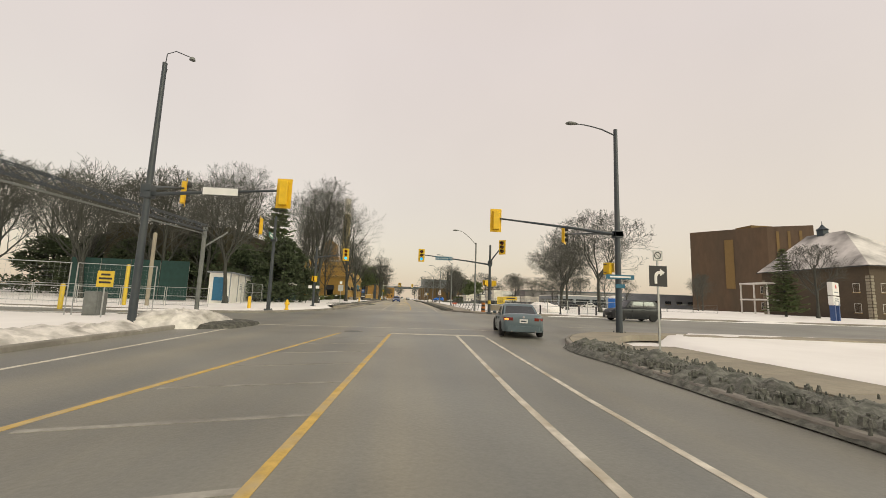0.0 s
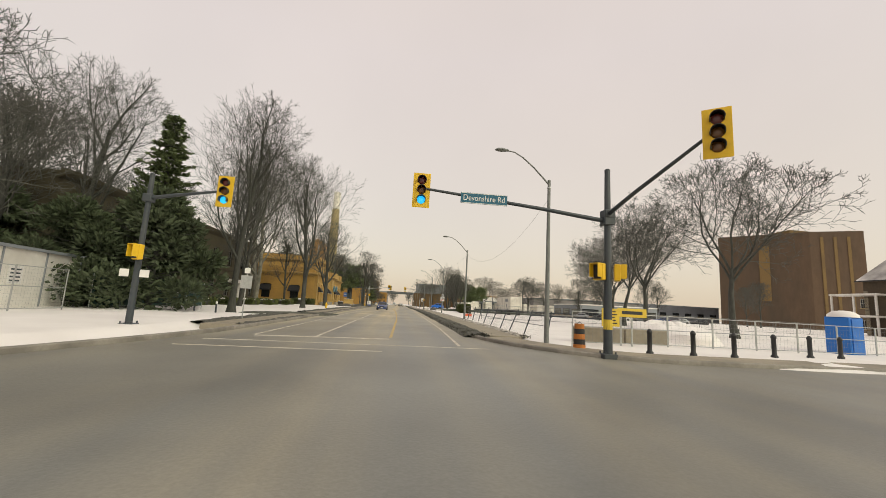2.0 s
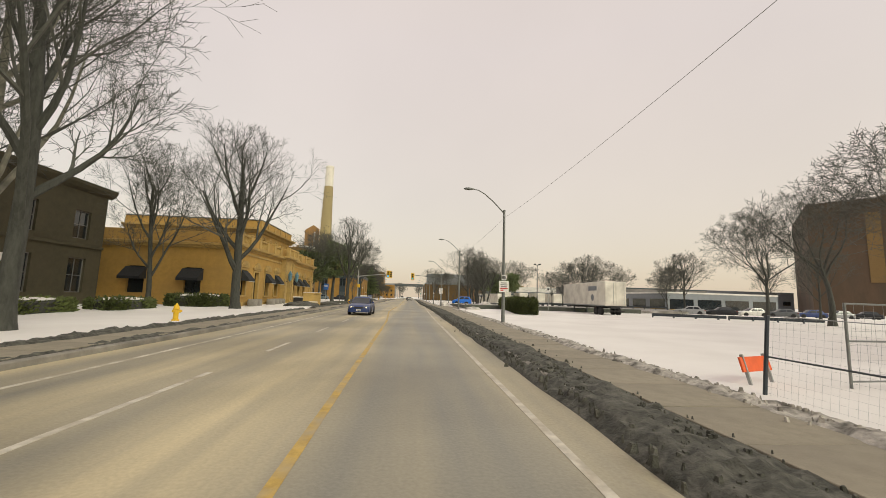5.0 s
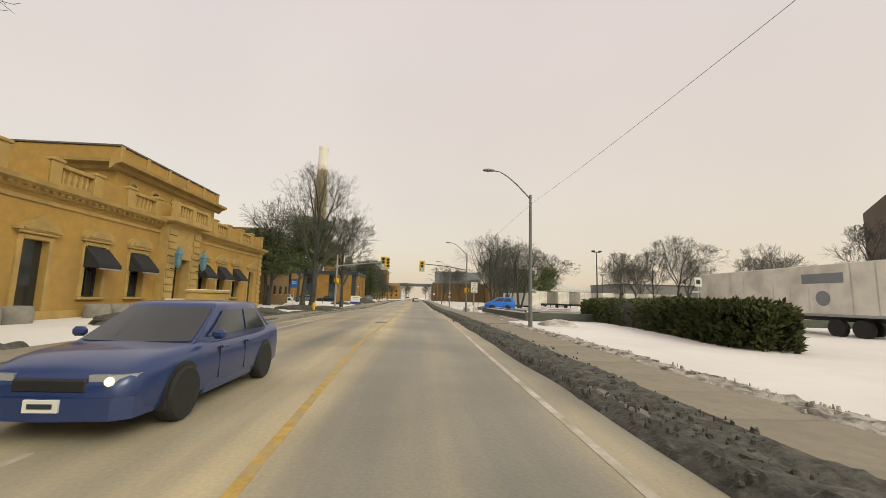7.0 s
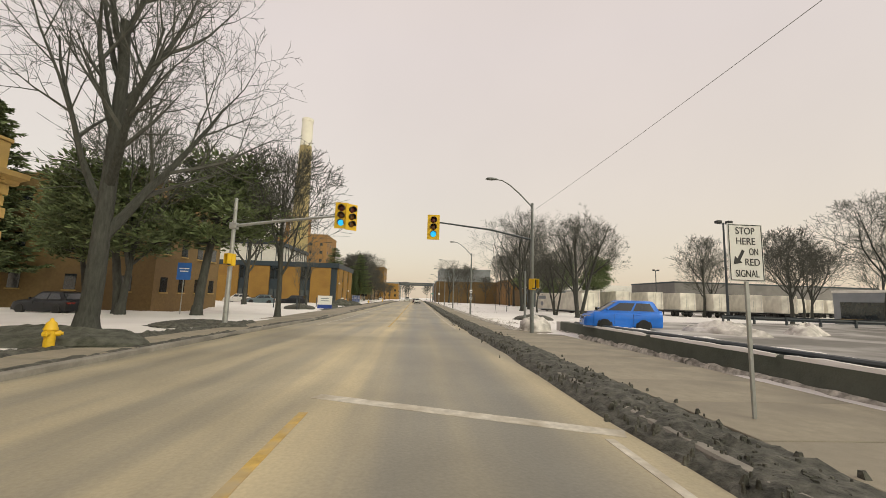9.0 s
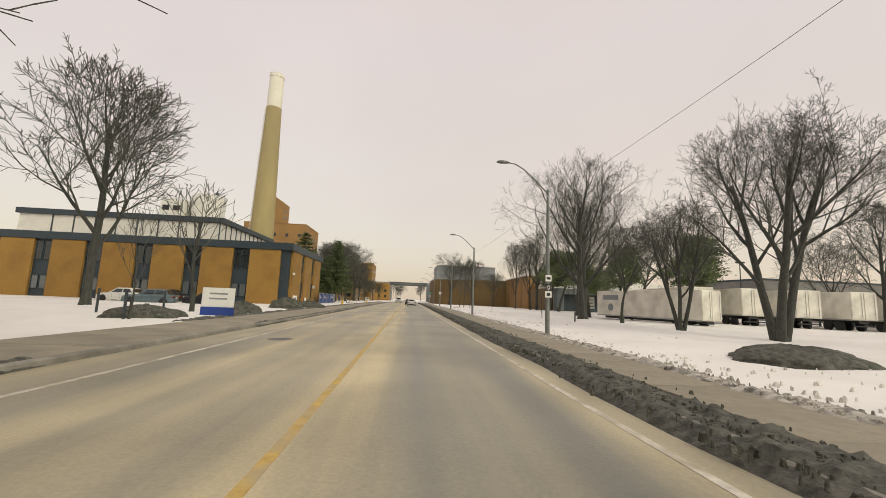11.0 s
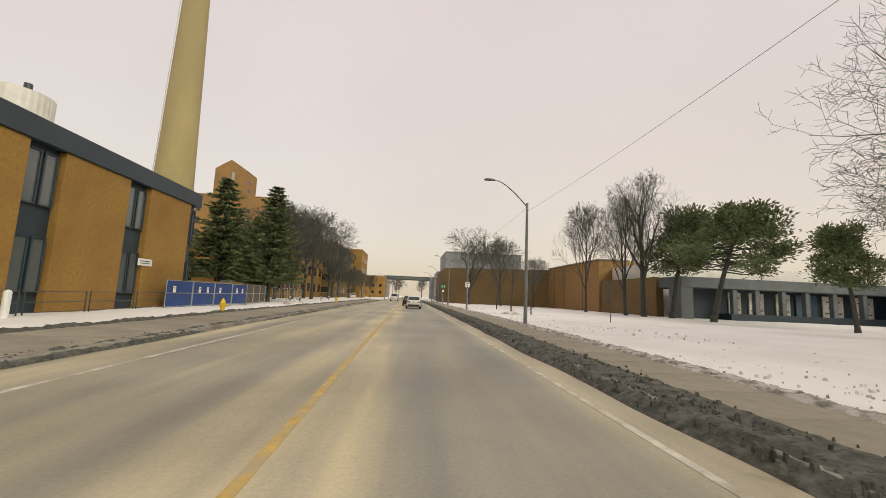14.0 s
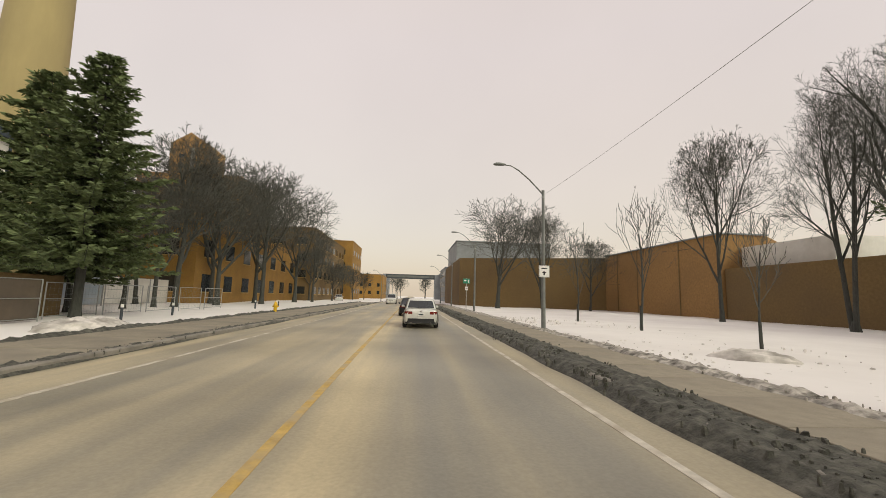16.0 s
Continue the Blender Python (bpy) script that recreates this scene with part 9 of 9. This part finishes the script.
    pf = part("number_plate", Shape().box(-0.17, 0.17, h2 - 0.05, h2 + 0.075, 0.33, 0.46, b=0.005), M_SIGN_WHITE, c)
    part("plate_bar", Shape().box(-0.12, 0.12, h2 + 0.075, h2 + 0.079, 0.37, 0.42), M_DARK_PANEL, pf)
    part("emblem", Shape().lathe([(0.05, 0), (0.05, 0.012), (0.03, 0.016)], 12, xf=pose(0, -h2 + 0.0, deck * 0.86, 90, 0, 0)), M_CHROME, c)
    return c


P_WHITE = paint("white_car_paint", (0.68, 0.67, 0.63))
P_GREYBLUE = paint("grey_blue_car_paint", (0.11, 0.15, 0.17))
P_BLUE = paint("deep_blue_car_paint", (0.02, 0.045, 0.16))
P_BRIGHT = paint("bright_blue_car_paint", (0.01, 0.16, 0.68))
P_DARK = material("dark_car_paint", (0.012, 0.014, 0.018), 0.4, var=0.15, scale=3, coat=0.12, spec=0.3, dirt=(0.03, 0.03, 0.03), dirt_amount=0.4, dirt_scale=1.2)
P_SILVER = paint("silver_car_paint", (0.32, 0.33, 0.34))
P_GREY = paint("grey_car_paint", (0.1, 0.11, 0.115))
car(0.42, 238.7, 0, "white compact crossover driving along the lane", P_WHITE, 4.4, 1.78, 1.5, 0.98, 0.95, 1.0, (0.95, -2.02), (0.25, -1.5), wheel_r=0.35, name="crossover", bumper=M_BLACK)
car(-0.15, 250.8, 0, "dark saloon driving ahead in the lane", P_DARK, 4.7, 1.8, 1.45, 0.92, 0.9, 0.98, (1.0, -1.6), (0.2, -0.9))
car(4.5, 21.0, -8, "grey-blue saloon with its indicator lit in the turning lane", P_GREYBLUE, 4.9, 1.83, 1.45, 0.93, 0.9, 1.02, (1.05, -1.75), (0.25, -0.95), lit="left")
car(-3.2, 100.2, 180, "deep blue hatchback with lit headlamps in the oncoming lane", P_BLUE, 4.4, 1.76, 1.44, 0.93, 0.88, 1.0, (1.05, -1.95), (0.2, -1.35), lit="front")
car(10.3, 140.0, 78, "bright blue small hatchback parked in the yard", P_BRIGHT, 3.5, 1.6, 1.47, 0.95, 0.9, 1.02, (1.12, -1.7), (0.25, -1.42), z=0.56, wheel_r=0.29)
car(19.6, 36.6, 90, "black sport utility vehicle waiting in the side street", P_DARK, 4.7, 1.95, 1.88, 1.2, 1.12, 1.25, (1.1, -2.2), (0.45, -1.9), wheel_r=0.39, name="suv")
car(-4.0, 297, 180, "white van-like pickup coming along the far road", P_WHITE, 5.2, 1.95, 1.95, 1.2, 1.15, 1.25, (1.3, -2.4), (0.6, -2.1), wheel_r=0.38, name="van")
car(-21.4, 193.0, 92, "dark parked estate car beside the office", P_DARK, 4.6, 1.85, 1.6, 1.02, 0.98, 1.05, (0.95, -2.1), (0.25, -1.7), wheel_r=0.35)
for i, (x, y, m, tr) in enumerate(((-28.5, 197.0, P_DARK, 95), (-32.5, 196.5, P_WHITE, 88), (-25.0, 150.5, P_DARK, 80), (-28.5, 155, P_GREY, 70), (-33, 152, P_SILVER, 80), (-26.4, 191.6, P_GREYBLUE, 100))):
    car(x, y, tr, "parked car dusted with snow beside an office", m, 4.6, 1.82, 1.55, 1.0, 0.95, 1.02, (0.95, -2.0), (0.25, -1.5))
car(-17.0, 311.5, 10, "parked car half hidden by trees", P_WHITE, 4.5, 1.8, 1.5, 0.98, 0.95, 1.0, (0.95, -1.9), (0.25, -1.4))
for i in range(7):
    car(48 + 6.2 * i, 131 + 0.6 * i, 60 + 10 * (i % 3), "parked car in the distant yard", (P_SILVER, P_DARK, P_WHITE, P_GREY, P_BLUE)[i % 5], 4.6, 1.82, 1.5, 0.98, 0.95, 1.0, (0.95, -1.9), (0.25, -1.4))


# ---- trailers ----
def trailer(x, y, turn, label, L=14.0, mark=False, z=None):
    """A box trailer; its rear doors face local -y, the middle of the rear edge at (x, y)."""
    t = thing("trailer", label, "trailer", pose(x, y, gz(y) + 0.05 if z is None else z, 0, 0, turn), group="parked box trailers")
    part("box", Shape().box(-1.28, 1.28, 0.06, L, 1.15, 4.0, b=0.03), M_TRAILER, t)
    for s in (-0.63, 0.63):
        d = part("rear_door", Shape().box(s - 0.6, s + 0.6, -0.02, 0.058, 1.25, 3.9, b=0.015), M_TRAILER, t)
        part("lock_bar", Shape().tube([(s + 0.35, -0.05, 1.3), (s + 0.35, -0.05, 3.85)], 0.02, 6), M_GALV, d)
    for k in range(int(L / 1.2)):
        for s in (-1, 1):
            part("side_rib", Shape().box(s * 1.281 - 0.006, s * 1.281 + 0.012 * s + 0.006, 0.6 + k * 1.2, 0.64 + k * 1.2, 1.2, 3.95), M_TRAILER, t)
    part("side_rail", Shape().box(-1.31, -1.283, 0.06, L, 1.1, 1.24).box(1.283, 1.31, 0.06, L, 1.1, 1.24), M_GALV, t)
    part("chassis", Shape().box(-0.5, 0.5, 0.2, L - 0.5, 0.85, 1.13), M_BLACK, t)
    for yy in (1.6, 2.9):
        for s in (-1, 1):
            wheel(t, s * 1.05, yy, s, 0.5, 0.3)
    for s in (-0.9, 0.9):
        part("landing_leg", Shape().box(s - 0.08, s + 0.08, L - 3.3, L - 3.1, 0, 1.1), M_POLE_DARK, t)
    part("bumper_bar", Shape().box(-1.1, 1.1, 0.1, 0.2, 0.5, 0.62), M_BLACK, t)
    if mark:
        my = 3.4 if mark is True else mark
        for s in (-1, 1):
            g = part("fleet_mark", Shape().box(s * 1.297 - 0.003, s * 1.297 + 0.003, my - 1.2, my + 1.2, 2.95, 3.5), M_GREY_CLAD, t, "grey fleet mark without letters")
            part("fleet_emblem", Shape().lathe([(0.42, 0), (0.42, 0.006)], 20, xf=pose(s * 1.294, my, 2.1, 0, 90 * s, 0)), M_GREY_CLAD, g)
    return t


def turned(x0, y0, x1, y1):
    """The turn for a trailer whose rear is at the first point and its nose towards the second."""
    return math.degrees(math.atan2(y1 - y0, x1 - x0)) - 90


trailer(24.6, 111.2, turned(24.2, 110.5, 24.6, 124.5), "long white box trailer with a grey fleet mark", 13.6, True)
trailer(27.6, 183.0, turned(27.6, 183, 24.0, 196.0), "long white box trailer with a grey fleet mark", 13.4, 11.2, z=gz(190) - 0.55)
for i in range(7):
    trailer(30.5 + 5.0 * i, 188 - 1.0 * i, turned(0, 0, 0.12, 1), "white box trailer parked in a row", 13.5)
for i in range(6):
    trailer(64 + 5.6 * i, 196 + 1.5 * i, turned(0, 0, 0.3, 1), "white box trailer parked far across the yard", 13.5)

# ---- pavement slabs, last ----
slabs("pavement", 4.58, 6.2, 47.5, 118.0, 1.55, "wet tan concrete pavement slabs beside the kerb")
slabs("pavement", 4.58, 8.0, 118.0, 144.7, 1.9, "wet tan concrete pavement slabs beside a low wall")
slabs("pavement", 4.58, 6.2, 145, 300, 1.55, "wet tan concrete pavement slabs beside the kerb")
slabs("pavement", -8.85, -7.35, 46.5, 146.0, 1.5, "wet tan concrete pavement slabs beside the kerb")
slabs("pavement", -10.5, -7.4, 146.0, 300, 2.6, "tan concrete pavement slabs stained by salt")
slabs("pavement", 6.75, 8.9, -6, 16, 1.8, "wet brown concrete pavement slabs beside snow")
